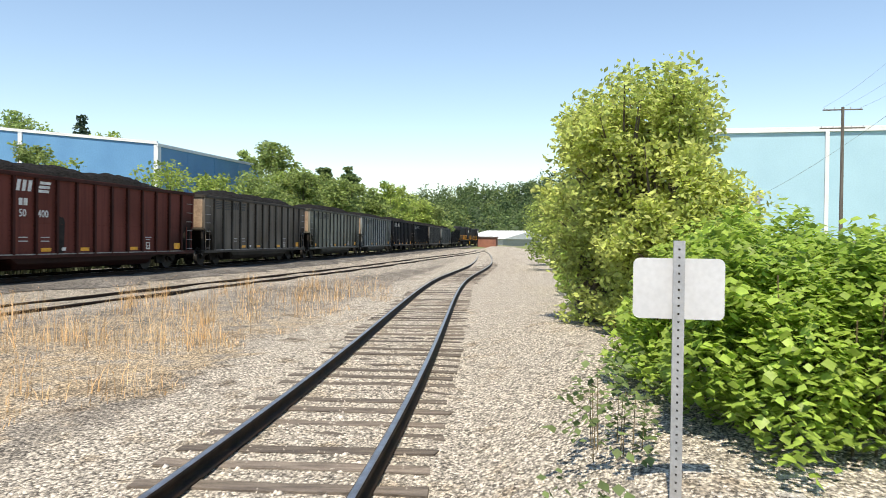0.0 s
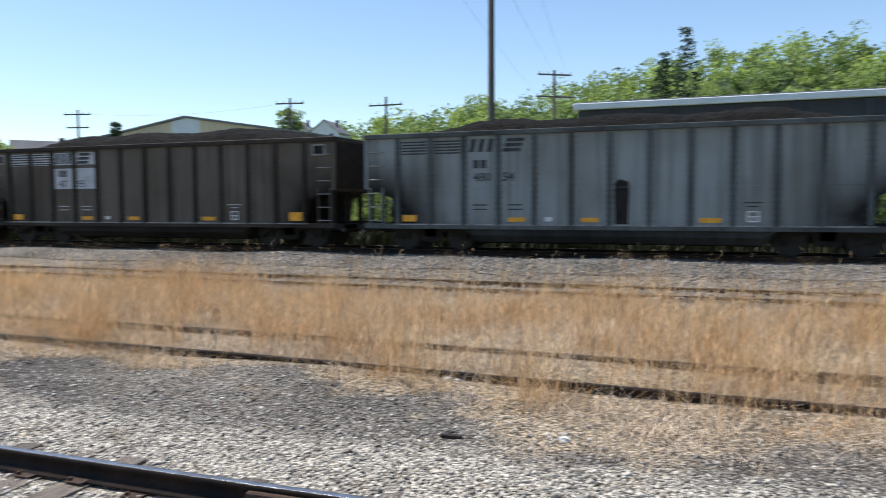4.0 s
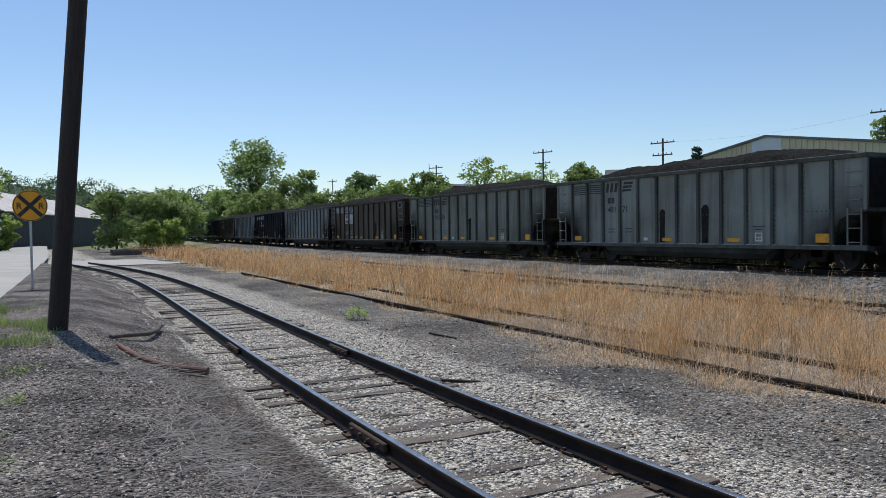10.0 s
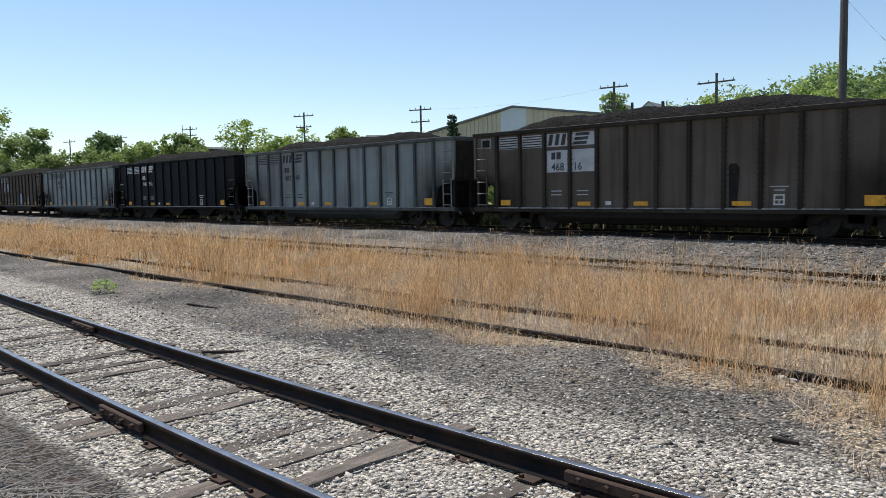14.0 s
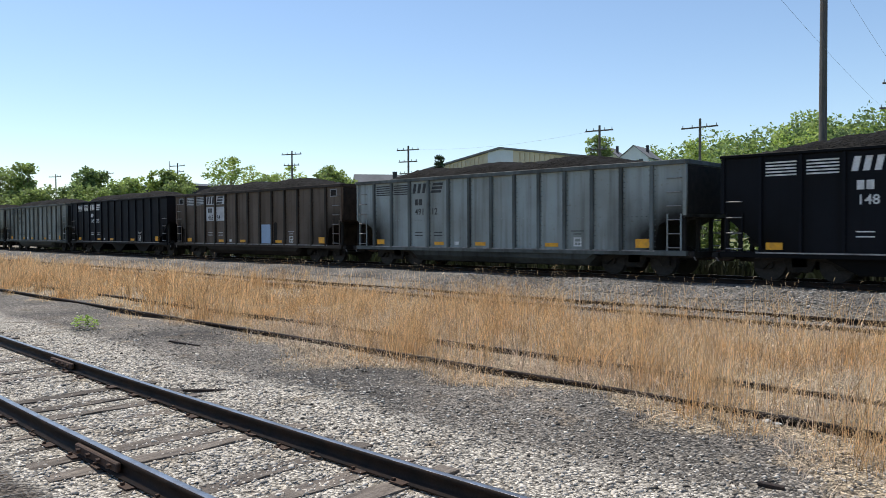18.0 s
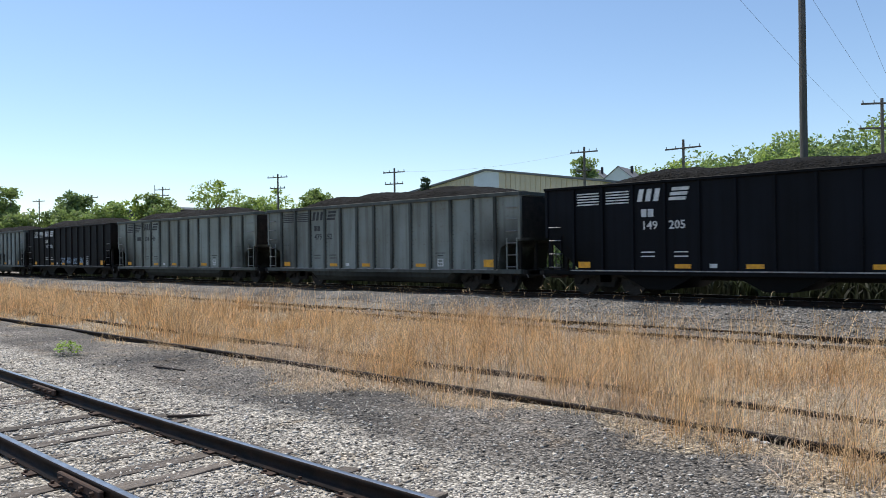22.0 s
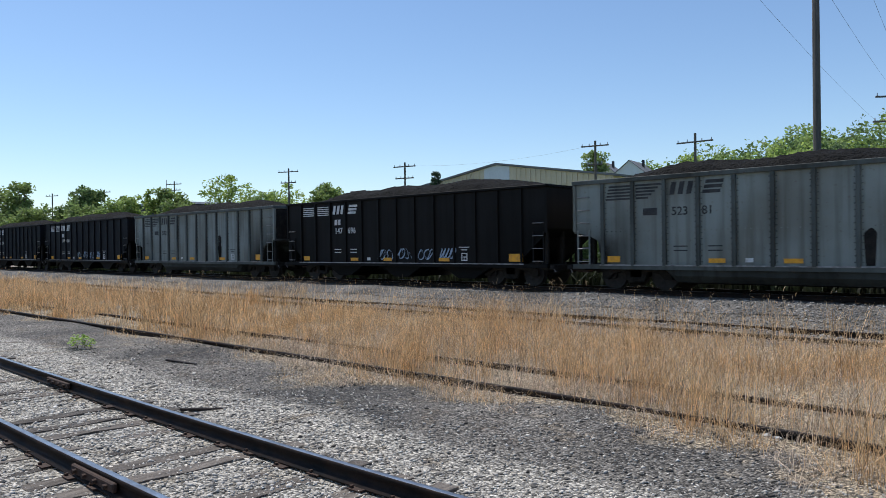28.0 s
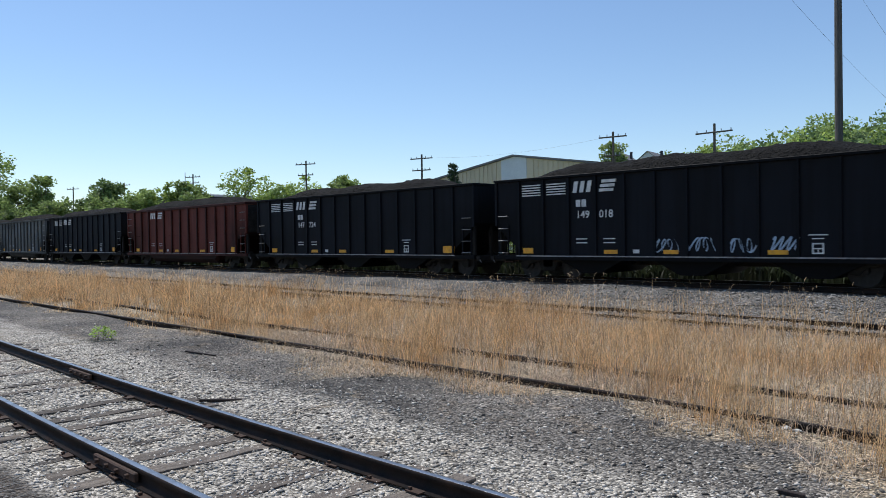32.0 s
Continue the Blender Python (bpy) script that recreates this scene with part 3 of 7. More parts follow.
ground_sheet("gravel_apron", np.arange(-2.5, 21, 0.09), np.arange(-2.5, 11, 0.09), M["apron"], "pale fine gravel apron beside the road", lift=0.006,
             inside=lambda X, Y: (Y < near_y(X) - 1.45 + 0.18 * np.sin(X * 1.7) + 0.1 * np.sin(X * 4.3) + 0.4 * (R0.rand(*X.shape) ** 2 - 0.4)) & (Y > road_near(X) - 0.8) & (X > -1.6 + 0.5 * np.sin(Y * 2.3) + 0.3 * np.sin(Y * 5.1)) & (X < 15.0 + 0.8 * np.sin(Y * 1.9) + 4.5 * (R0.rand(*X.shape) ** 2)))
ground_sheet("cinder_bank", np.arange(-56, -0.4, 0.25), np.arange(-2.0, 4.5, 0.1), M["cinder"], "dark cinder bank beside the siding", lift=0.004,
             inside=lambda X, Y: (Y < near_y(X) - 1.2 - 0.75 * smooth01(-15, -12, X) + 0.15 * np.sin(X * 1.9) + 0.1 * np.sin(X * 4.1)) & (Y > road_near(X) - 0.8))
ground_sheet("main_ballast", sx, np.arange(19, 50, 0.4), M["ballast"], "pale stone ballast under the main line", lift=0.02,
             inside=lambda X, Y: (np.abs(Y - main_y(X)) < 3.3))


# ---------------- rails and ties ----------------
def sweep(name, line, profile, x0, x1, z, off, mat, step=0.8):
    xs = np.arange(x0, x1 + step, step)
    ys = line(xs)
    ty = np.gradient(ys, xs)
    k = 1 / np.sqrt(1 + ty * ty)
    nx, ny = -ty * k, k
    prof = np.array(profile)
    n, m = len(xs), len(prof)
    V = np.empty((n, m, 3))
    V[..., 0] = xs[:, None] + nx[:, None] * (off + prof[None, :, 0])
    V[..., 1] = ys[:, None] + ny[:, None] * (off + prof[None, :, 0])
    V[..., 2] = z + prof[None, :, 1]
    idx = np.arange(n * m).reshape(n, m)
    nxt = np.roll(idx, -1, axis=1)
    f = np.stack([idx[:-1], nxt[:-1], nxt[1:], idx[1:]], -1).reshape(-1, 4)
    return raw_mesh(name, V.reshape(-1, 3), f[:, ::-1], mat)


RAIL = [(-0.037, -0.004), (-0.03, 0.0), (0.03, 0.0), (0.037, -0.004), (0.037, -0.036), (0.012, -0.05), (0.010, -0.125), (0.07, -0.14), (0.07, -0.152), (-0.07, -0.152), (-0.07, -0.14), (-0.010, -0.125), (-0.012, -0.05), (-0.037, -0.036)]
HEAD = [(-0.031, 0.0005), (-0.028, 0.002), (0.028, 0.002), (0.031, 0.0005)]


def rail(parent, line, x0, x1, z, off, worn=True, step=0.8):
    r = part("rail", sweep("rail", line, RAIL, x0, x1, z, off, M["rail"], step), None, parent, "dark rail steel with brown rust")
    if worn:
        part("rail_head", sweep("rail_head", line, HEAD, x0, x1, z, off, M["railhead"], step), None, r, "worn grey running surface")
    return r


def tie_mesh(seed, w=0.21, l=2.5, h=0.16):
    rnd = random.Random(seed)
    bm = boxes((-w / 2, w / 2, -l / 2, l / 2, -h, 0))
    bmesh.ops.subdivide_edges(bm, edges=[e for e in bm.edges if abs((e.verts[0].co - e.verts[1].co).y) > 1], cuts=5)
    for v in bm.verts:
        v.co += Vector((rnd.uniform(-0.018, 0.018), rnd.uniform(-0.03, 0.03), rnd.uniform(-0.012, 0.006)))
    return mesh_of("tie", bm, M["tie"])


TIES = [tie_mesh(i) for i in range(6)]
plate_bm = boxes((-0.08, 0.08, -0.13, 0.13, 0, 0.012), (-0.06, -0.035, -0.115, -0.085, 0.012, 0.035), (0.03, 0.055, 0.085, 0.115, 0.012, 0.035))
PLATE = mesh_of("tie_plate", plate_bm, M["rust"])


def track(name, label, line, x0, x1, z, ties=True, tie_from=None, tie_to=None, plates=None, worn=True, pitch=0.56, sunk=0.0, group="tracks"):
    tr = thing(name, label, "railway track", group=group)
    for off in (-0.752, 0.752):
        rail(tr, line, x0, x1, z, off, worn)
    rnd = random.Random(name)
    if not ties:
        return tr
    for x in np.arange(x0 if tie_from is None else tie_from, x1 if tie_to is None else tie_to, pitch):
        x = x + rnd.uniform(-0.06, 0.06)
        a = math.degrees(math.atan((line(x + 0.5) - line(x - 0.5)))) + rnd.uniform(-2.5, 2.5)
        tie = part("tie", rnd.choice(TIES), None, tr, at=pose(x, float(line(x)) + rnd.uniform(-0.05, 0.05), z - 0.152 - sunk - rnd.uniform(0, 0.03), 0, 0, a))
        if plates and plates[0] < x < plates[1]:
            for off in (-0.752, 0.752):
                part("tie_plate", PLATE, None, tie, at=pose(0, off, 0.008))
    return tr


near_track = track("siding_track", "rusty jointed siding on old wooden ties in pale gravel", near_y, -58, 150, 0.0, tie_from=-52, tie_to=95, plates=(-12, 14))
old_track = track("old_siding", "disused siding with rusted rails sunk in dry grass", old_y, -38, 15.6, -0.085, tie_from=-6, tie_to=34, worn=False, sunk=0.05, pitch=0.62)
third_track = track("yard_track", "rusted yard track along the main line ballast", third_y, -165, 150, 0.02, tie_from=6, tie_to=70, worn=False, sunk=0.02)
main_track = track("main_track", "main line track on pale stone ballast", main_y, -260, 260, 0.40, tie_from=-45, tie_to=60, pitch=0.53)

# joint bars on the near siding
jb = boxes((-0.45, 0.45, -0.075, -0.03, -0.115, -0.035), bevel=0.01)
for i in range(4):
    rod(jb, (-0.33 + 0.22 * i, -0.11, -0.075), (-0.33 + 0.22 * i, -0.07, -0.075), 0.022, n=6)
JOINT = mesh_of("joint_bar", jb, M["rust"])
for x, off, flip in ((-6.75, -0.752, 0), (-2.55, 0.752, 180), (-2.55, 0.752, 0), (7.1, 0.752, 180), (5.2, 0.752, 180), (-6.75, -0.752, 180), (-13.2, -0.752, 0), (-12.0, 0.752, 0)):
    a = math.degrees(math.atan(near_y(x + 0.5) - near_y(x - 0.5)))
    part("joint_bar", JOINT, None, near_track, "bolted rusty joint bar", at=pose(x, float(near_y(x)) + off, 0, 0, 0, a + flip))


# ---------------- coal cars ----------------
RIM, SILL, HALF = 3.58, 0.80, 1.52     # above the rail head; the car's own origin lies on the rail head
LEN = 15.1


def side_profile(hopper):
    h = LEN / 2
    if hopper:
        return [(-h, RIM), (-h, 2.05), (-h + 0.2, 1.75), (-h + 1.35, SILL), (h - 1.35, SILL), (h - 0.2, 1.75), (h, 2.05), (h, RIM)]
    return [(-h, RIM), (-h, 1.85), (-h + 0.55, 1.78), (-h + 0.9, 1.6), (-h + 1.06, SILL), (h - 1.06, SILL), (h - 0.9, 1.6), (h - 0.55, 1.78), (h, 1.85), (h, RIM)]


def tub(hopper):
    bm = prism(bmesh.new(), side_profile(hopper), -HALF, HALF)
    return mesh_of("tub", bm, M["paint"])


def coal_mesh(seed):
    rnd = np.random.RandomState(seed)
    nx, ny = 96, 18
    xs, ys = np.linspace(-LEN / 2 + 0.1, LEN / 2 - 0.1, nx), np.linspace(-HALF + 0.06, HALF - 0.06, ny)
    X, Y = np.meshgrid(xs, ys, indexing="ij")
    a = smooth01(LEN / 2, LEN / 2 - 3.4 - rnd.rand(), np.abs(X + rnd.uniform(-0.6, 0.6)))
    Z = RIM - 0.12 + a * (0.52 + 0.1 * rnd.rand()) * np.sqrt(np.clip(1 - (np.abs(Y) / (HALF - 0.06)) ** 2.2, 0, 1))
    Z = Z + 0.05 * np.sin(X * 1.7 + rnd.rand() * 6) * a + rnd.uniform(-0.05, 0.05, X.shape)
    idx = np.arange(nx * ny).reshape(nx, ny)
    f = np.stack([idx[:-1, :-1], idx[1:, :-1], idx[1:, 1:], idx[:-1, 1:]], -1).reshape(-1, 4)
    return raw_mesh("coal_load", np.stack([X, Y, Z], -1).reshape(-1, 3), f, M["coal"])


def wheel_mesh():
    bm = bmesh.new()
    for s in (-1, 1):
        rod(bm, (0, s * 0.70, 0), (0, s * 0.83, 0), 0.457, 0.45, 28)
        rod(bm, (0, s * 0.66, 0), (0, s * 0.70, 0), 0.487, 0.487, 28)
        rod(bm, (0, s * 0.83, 0), (0, s * 0.92, 0), 0.13, 0.12, 12)
    rod(bm, (0, -0.9, 0), (0, 0.9, 0), 0.08, n=10)
    return mesh_of("wheelset", bm, M["wheel"])


def frame_mesh():
    pts = [(-1.22, 0.36), (-1.22, 0.62), (-0.95, 0.70), (-0.55, 0.82), (0.55, 0.82), (0.95, 0.70), (1.22, 0.62), (1.22, 0.36), (1.0, 0.33), (0.82, 0.52), (0.42, 0.60), (0.30, 0.28), (-0.30, 0.28), (-0.42, 0.60), (-0.82, 0.52), (-1.0, 0.33)]
    return mesh_of("side_frame", prism(bmesh.new(), pts, -0.06, 0.06), M["under"])


def bolster_mesh():
    bm = boxes((-0.2, 0.2, -1.05, 1.05, 0.42, 0.68))
    for s in (-1, 1):
        for k in (-0.16, 0, 0.16):
            rod(bm, (k, s * 0.98, 0.26), (k, s * 0.98, 0.5), 0.07, n=8)
    return mesh_of("bolster", bm, M["under"])


WHEEL, SIDEFRAME, BOLSTER = wheel_mesh(), frame_mesh(), bolster_mesh()
COAL = [coal_mesh(i) for i in range(4)]


def truck(car, x):
    t = part("truck", BOLSTER, None, car, "grimy three-piece truck", at=pose(x, 0, 0))
    for dx in (-0.89, 0.89):
        part("wheelset", WHEEL, None, t, at=pose(dx, 0, 0.457))
    for s in (-1, 1):
        part("side_frame", SIDEFRAME, None, t, at=pose(0, s * 0.99, 0))
    return t


def ladder_mesh(z0, z1, n, w=0.42):
    bm = bmesh.new()
    for i in range(n):
        z = z0 + (z1 - z0) * i / max(n - 1, 1)
        rod(bm, (-w / 2, 0, z), (w / 2, 0, z), 0.016, n=6)
        for s in (-1, 1):
            rod(bm, (s * w / 2, 0.06, z), (s * w / 2, -0.005, z), 0.016, n=6)
    return mesh_of("ladder", bm, M["ladder"])


RUNG = ladder_mesh(0, 0, 1)
LADDER = ladder_mesh(SILL + 0.12, RIM - 0.55, 6)
SHORT_LADDER = ladder_mesh(SILL + 0.12, 2.25, 4)
rail_bm = boxes((-0.24, -0.2, 0, 0.03, SILL - 0.02, 1.95), (0.2, 0.24, 0, 0.03, SILL - 0.02, 1.95))
STILE = mesh_of("ladder_stile", rail_bm, M["paint"])

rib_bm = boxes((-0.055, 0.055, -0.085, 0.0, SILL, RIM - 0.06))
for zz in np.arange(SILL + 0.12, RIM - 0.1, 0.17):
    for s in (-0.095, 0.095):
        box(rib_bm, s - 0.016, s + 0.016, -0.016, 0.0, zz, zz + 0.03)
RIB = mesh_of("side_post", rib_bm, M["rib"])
THIN_RIB = mesh_of("side_post", boxes((-0.04, 0.04, -0.07, 0.0, SILL, RIM - 0.05)), M["paint"])
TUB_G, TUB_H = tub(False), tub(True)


def rim_mesh(w):
    h = LEN / 2
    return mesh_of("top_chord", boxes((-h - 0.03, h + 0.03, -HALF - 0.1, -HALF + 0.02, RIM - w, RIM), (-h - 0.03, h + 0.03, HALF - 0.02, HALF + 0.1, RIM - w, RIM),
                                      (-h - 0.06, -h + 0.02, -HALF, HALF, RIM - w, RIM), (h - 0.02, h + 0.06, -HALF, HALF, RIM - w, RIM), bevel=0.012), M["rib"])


RIM_G, RIM_H = rim_mesh(0.14), rim_mesh(0.09)
sill_bm = boxes((-LEN / 2 - 0.02, LEN / 2 + 0.02, -HALF - 0.07, -HALF + 0.1, SILL - 0.12, SILL + 0.03), (-LEN / 2 - 0.02, LEN / 2 + 0.02, HALF - 0.1, HALF + 0.07, SILL - 0.12, SILL + 0.03))
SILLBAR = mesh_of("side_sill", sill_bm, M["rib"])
edge_bm = boxes((-LEN / 2 + 1.0, LEN / 2 - 1.0, -HALF - 0.078, -HALF - 0.068, SILL - 0.005, SILL + 0.034))
SILLEDGE = mesh_of("sill_lip", edge_bm, M["ladder"])
RIVETS = mesh_of("rivet_seam", boxes(*[(x - 0.016, x + 0.016, -0.012, 0, -0.016, 0.016) for x in np.arange(-6.3, 6.31, 0.165)]), M["paint"])


def belly():
    prof = [(-1.5, SILL), (-1.49, 0.50), (-1.3, 0.30), (-0.5, 0.22), (0.5, 0.22), (1.3, 0.30), (1.49, 0.50), (1.5, SILL)]
    bm = bmesh.new()
    rings = []
    for x, k in ((-4.3, 0.4), (-4.0, 1.0), (4.0, 1.0), (4.3, 0.4)):
        rings.append([bm.verts.new((x, y, SILL - (SILL - z) * k)) for y, z in prof])
    for a, b in zip(rings, rings[1:]):
        for i in range(len(prof) - 1):
            bm.faces.new((a[i], a[i + 1], b[i + 1], b[i]))
    bm.faces.new(rings[0]), bm.faces.new(rings[-1][::-1])
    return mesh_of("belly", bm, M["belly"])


def bay():
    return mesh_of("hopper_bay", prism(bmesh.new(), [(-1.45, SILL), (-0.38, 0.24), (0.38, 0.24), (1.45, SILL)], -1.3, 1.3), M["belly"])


BELLY, BAY = belly(), bay()
END = mesh_of("end_platform", boxes((0, 0.62, -1.4, 1.4, 0.62, 0.78), (0.45, 0.62, -1.55, 1.55, 0.66, 0.80)), M["under"])
POST = mesh_of("end_post", boxes((-0.055, 0.055, -0.055, 0.055, 0.75, 2.05)), M["under"])
# end sheets: rust-tan on the sunlit rear, soot with painted shade on the front
SOOT_SHADE_SHEET = mesh_of("end_sheet", boxes((0, 0.012, -HALF + 0.08, HALF - 0.08, 1.95, RIM - 0.16)), M["under"])
ENDSHEET = mesh_of("end_sheet", boxes((0, 0.012, -HALF + 0.08, HALF - 0.08, 1.95, RIM - 0.16)), M["endsheet"])
cp = boxes((0, 0.75, -0.1, 0.1, 0.55, 0.75), (0.6, 0.84, -0.16, 0.16, 0.5, 0.82), bevel=0.03)
COUPLER = mesh_of("coupler", cp, M["rust"])
CENTRE = mesh_of("centre_sill", boxes((-LEN / 2, LEN / 2, -0.2, 0.2, 0.5, 0.78)), M["under"])
brake = rod(rod(bmesh.new(), (0, -0.45, 1.35), (0, 0.25, 1.35), 0.2, n=14), (0.1, 0.4, 1.2), (0.1, 0.8, 1.2), 0.14, n=12)
BRAKE = mesh_of("brake_cylinder", brake, M["under"])
STRAP = mesh_of("uncoupling_lever", rod(rod(bmesh.new(), (0, -1.5, 0.72), (0, -0.2, 0.72), 0.018, n=6), (0, -1.5, 0.72), (0.1, -1.5, 0.55), 0.018, n=6), M["ladder"])


def plate(name, x0, x1, z0, z1, mat, car, y, label=""):
    """A thin painted panel on the near side."""
    bm = bmesh.new()
    box(bm, x0, x1, y - 0.004, y, z0, z1)
    return part(name, bm, mat, car, label)


def words(name, text, size, mat, car, x, z, y, label="", bold=0.0):
    cu = bpy.data.curves.new(name, 'FONT')
    cu.body, cu.size, cu.extrude, cu.offset, cu.resolution_u = text, size, 0.002, bold, 2
    ob = bpy.data.objects.new(name, cu)
    me = bpy.data.meshes.new_from_object(ob)
    bpy.data.objects.remove(ob)
    me.materials.clear()
    me.materials.append(mat)
    w = new(name, me)
    w.parent = car
    w.matrix_basis = pose(x, y, z, 90, 0, 0)
    if label:
        w["label"] = label
    return w


def colour(ob, rgb):
    ob.color = (*rgb, 1)
    for c in ob.children_recursive:
        c.color = (*rgb, 1)


def base_car(hopper):
    """A car with all that every car of its kind has; the near side is -y and the train runs to +x."""
    car = thing("hopper_car" if hopper else "coal_gondola", "coal car", "railway car", group="coal train")
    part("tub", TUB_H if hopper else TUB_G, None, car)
    part("top_chord", RIM_H if hopper else RIM_G, None, car)
    part("side_sill", SILLBAR, None, car)
    part("sill_lip", SILLEDGE, None, car, "pale worn sill edge")
    part("centre_sill", CENTRE, None, car)
    n = 14
    for i in range(n + 1):
        x = -LEN / 2 + 0.04 + (LEN - 0.08) * i / n
        long = 0 < i < n
        for s in (-1, 1):
            if long:
                part("side_post", THIN_RIB if hopper else RIB, None, car, at=pose(x, s * HALF, 0, 0, 0, 0 if s < 0 else 180))
            else:
                bm = boxes((-0.05, 0.05, -0.05 if s < 0 else 0, 0 if s < 0 else 0.05, 1.9, RIM - 0.06))
                part("corner_post", bm, M["paint"], car, at=pose(x, s * HALF, 0))
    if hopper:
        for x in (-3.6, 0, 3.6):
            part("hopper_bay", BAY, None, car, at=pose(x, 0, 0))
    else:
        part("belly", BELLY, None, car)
        tagged(part("rivet_seam", RIVETS, None, car, at=pose(0, -HALF, SILL + 1.08)), kind="stuff")
    for s in (-1, 1):
        truck(car, s * 5.55)
        a = 0 if s > 0 else 180
        part("end_platform", END, None, car, at=pose(s * (LEN / 2 - 0.35), 0, 0, 0, 0, a))
        for py in (-1.4, -0.45, 0.45, 1.4):
            part("end_post", POST, None, car, at=pose(s * (LEN / 2 - 0.12), py, 0))
        if not hopper:
            part("end_sheet", ENDSHEET if s < 0 else SOOT_SHADE_SHEET, None, car, "rust-brown end sheet" if s < 0 else "sooty end sheet with shade put into its colour", at=pose(s * (LEN / 2 + 0.002), 0, 0, 0, 0, a))
        part("coupler", COUPLER, None, car, at=pose(s * (LEN / 2 - 0.3), 0, 0, 0, 0, a))
        part("uncoupling_lever", STRAP, None, car, at=pose(s * (LEN / 2 + 0.2), 0, 0))
        for side in (-1, 1):
            x = s * (LEN / 2 - 0.38)
            turn = 0 if side < 0 else 180
            ladder = part("ladder", STILE, None, car, "end ladder with worn bare-metal rungs", at=pose(x, side * (HALF + 0.04), 0, 0, 0, turn))
            if side < 0:
                for zr in np.linspace(SILL + 0.12, 2.25 if hopper else RIM - 0.55, 4 if hopper else 6):
                    part("rung", RUNG, None, ladder, at=pose(0, -0.03, float(zr)))
            else:
                tagged(part("rungs", SHORT_LADDER if hopper else LADDER, None, ladder, at=pose(0, -0.03, 0)), kind="stuff")
    part("brake_cylinder", BRAKE, None, car, at=pose(-LEN / 2 + 0.55, 0, -0.2))
    return car


GOND, HOPP = base_car(False), base_car(True)
BLACK, GREY, LIGHT, BROWN, RED = (0.0078, 0.0092, 0.0135), (0.185, 0.195, 0.19), (0.262, 0.292, 0.288), (0.145, 0.116, 0.092), (0.14, 0.04, 0.03)
# kind, paint, number left and right of the post, badge style
TRAIN = [
    ("h", BLACK, "", "", 0), ("g", LIGHT, "", "", 0), ("g", GREY, "", "", 0), ("h", BLACK, "", "", 1), ("h", BLACK, "", "", 1),
    ("g", LIGHT, "", "", 2), ("g", (0.244, 0.255, 0.213), "", "", 2), ("g", (0.160, 0.142, 0.120), "", "", 2), ("g", RED, "50", "400", 4), ("g", BROWN, "", "", 3),
    ("g", (0.268, 0.293, 0.259), "478", "54", 5), ("h", BLACK, "146", "620", 1), ("g", (0.143, 0.122, 0.102), "467", "61", 3), ("g", LIGHT, "480", "54", 2), ("g", (0.134, 0.115, 0.093), "47", "95", 3),
    ("g", (0.160, 0.142, 0.123), "", "", 2), ("g", (0.305, 0.339, 0.322), "492", "20", 2), ("h", BLACK, "146", "045", 6), ("g", (0.281, 0.307, 0.278), "481", "71", 2), ("g", (0.244, 0.261, 0.224), "505", "20", 2),
    ("g", (0.130, 0.107, 0.085), "468", "16", 3), ("g", LIGHT, "482", "48", 2), ("h", BLACK, "148", "941", 1), ("g", (0.324, 0.370, 0.364), "491", "12", 2), ("g", BROWN, "465", "84", 3),
    ("h", BLACK, "149", "205", 1), ("g", (0.263, 0.286, 0.259), "479", "52", 2), ("g", (0.293, 0.323, 0.287), "508", "46", 7), ("h", (0.013, 0.012, 0.012), "147", "060", 1), ("g", (0.274, 0.307, 0.287), "523", "81", 7),
    ("h", (0.012, 0.0115, 0.0115), "147", "696", 1), ("g", (0.281, 0.315, 0.300), "532", "", 7), ("h", BLACK, "149", "018", 1), ("h", BLACK, "147", "724", 1), ("g", RED, "", "", 4),
    ("h", BLACK, "", "", 1), ("g", GREY, "", "", 2), ("h", BLACK, "", "", 1), ("g", LIGHT, "", "", 2), ("g", GREY, "", "", 2), ("h", BLACK, "", "", 1), ("g", GREY, "", "", 2), ("g", BROWN, "", "", 3), ("g", LIGHT, "", "", 2)]


def graffiti(car, x, z, y, rnd):
    """A looping sprayed line, as a flat ribbon."""
    bm = bmesh.new()
    a, b, ph, w = rnd.uniform(3, 5), rnd.uniform(6, 9), rnd.uniform(0, 6), rnd.uniform(0.018, 0.03)
    last = None
    for i in range(40):
        k = i / 39
        p = Vector((x + k * 0.75 + 0.12 * math.sin(a * 6.28 * k + ph), 0, z + 0.20 * math.sin(b * 3.14 * k + ph)))
        v = (bm.verts.new((p.x - w * 0.7, y, p.z + w)), bm.verts.new((p.x + w * 0.7, y, p.z - w)))
        if last:
            bm.faces.new((last[0], last[1], v[1], v[0]))
        last = v
    return part("graffiti", bm, M["chalk"], car, "pale sprayed graffiti scrawl")


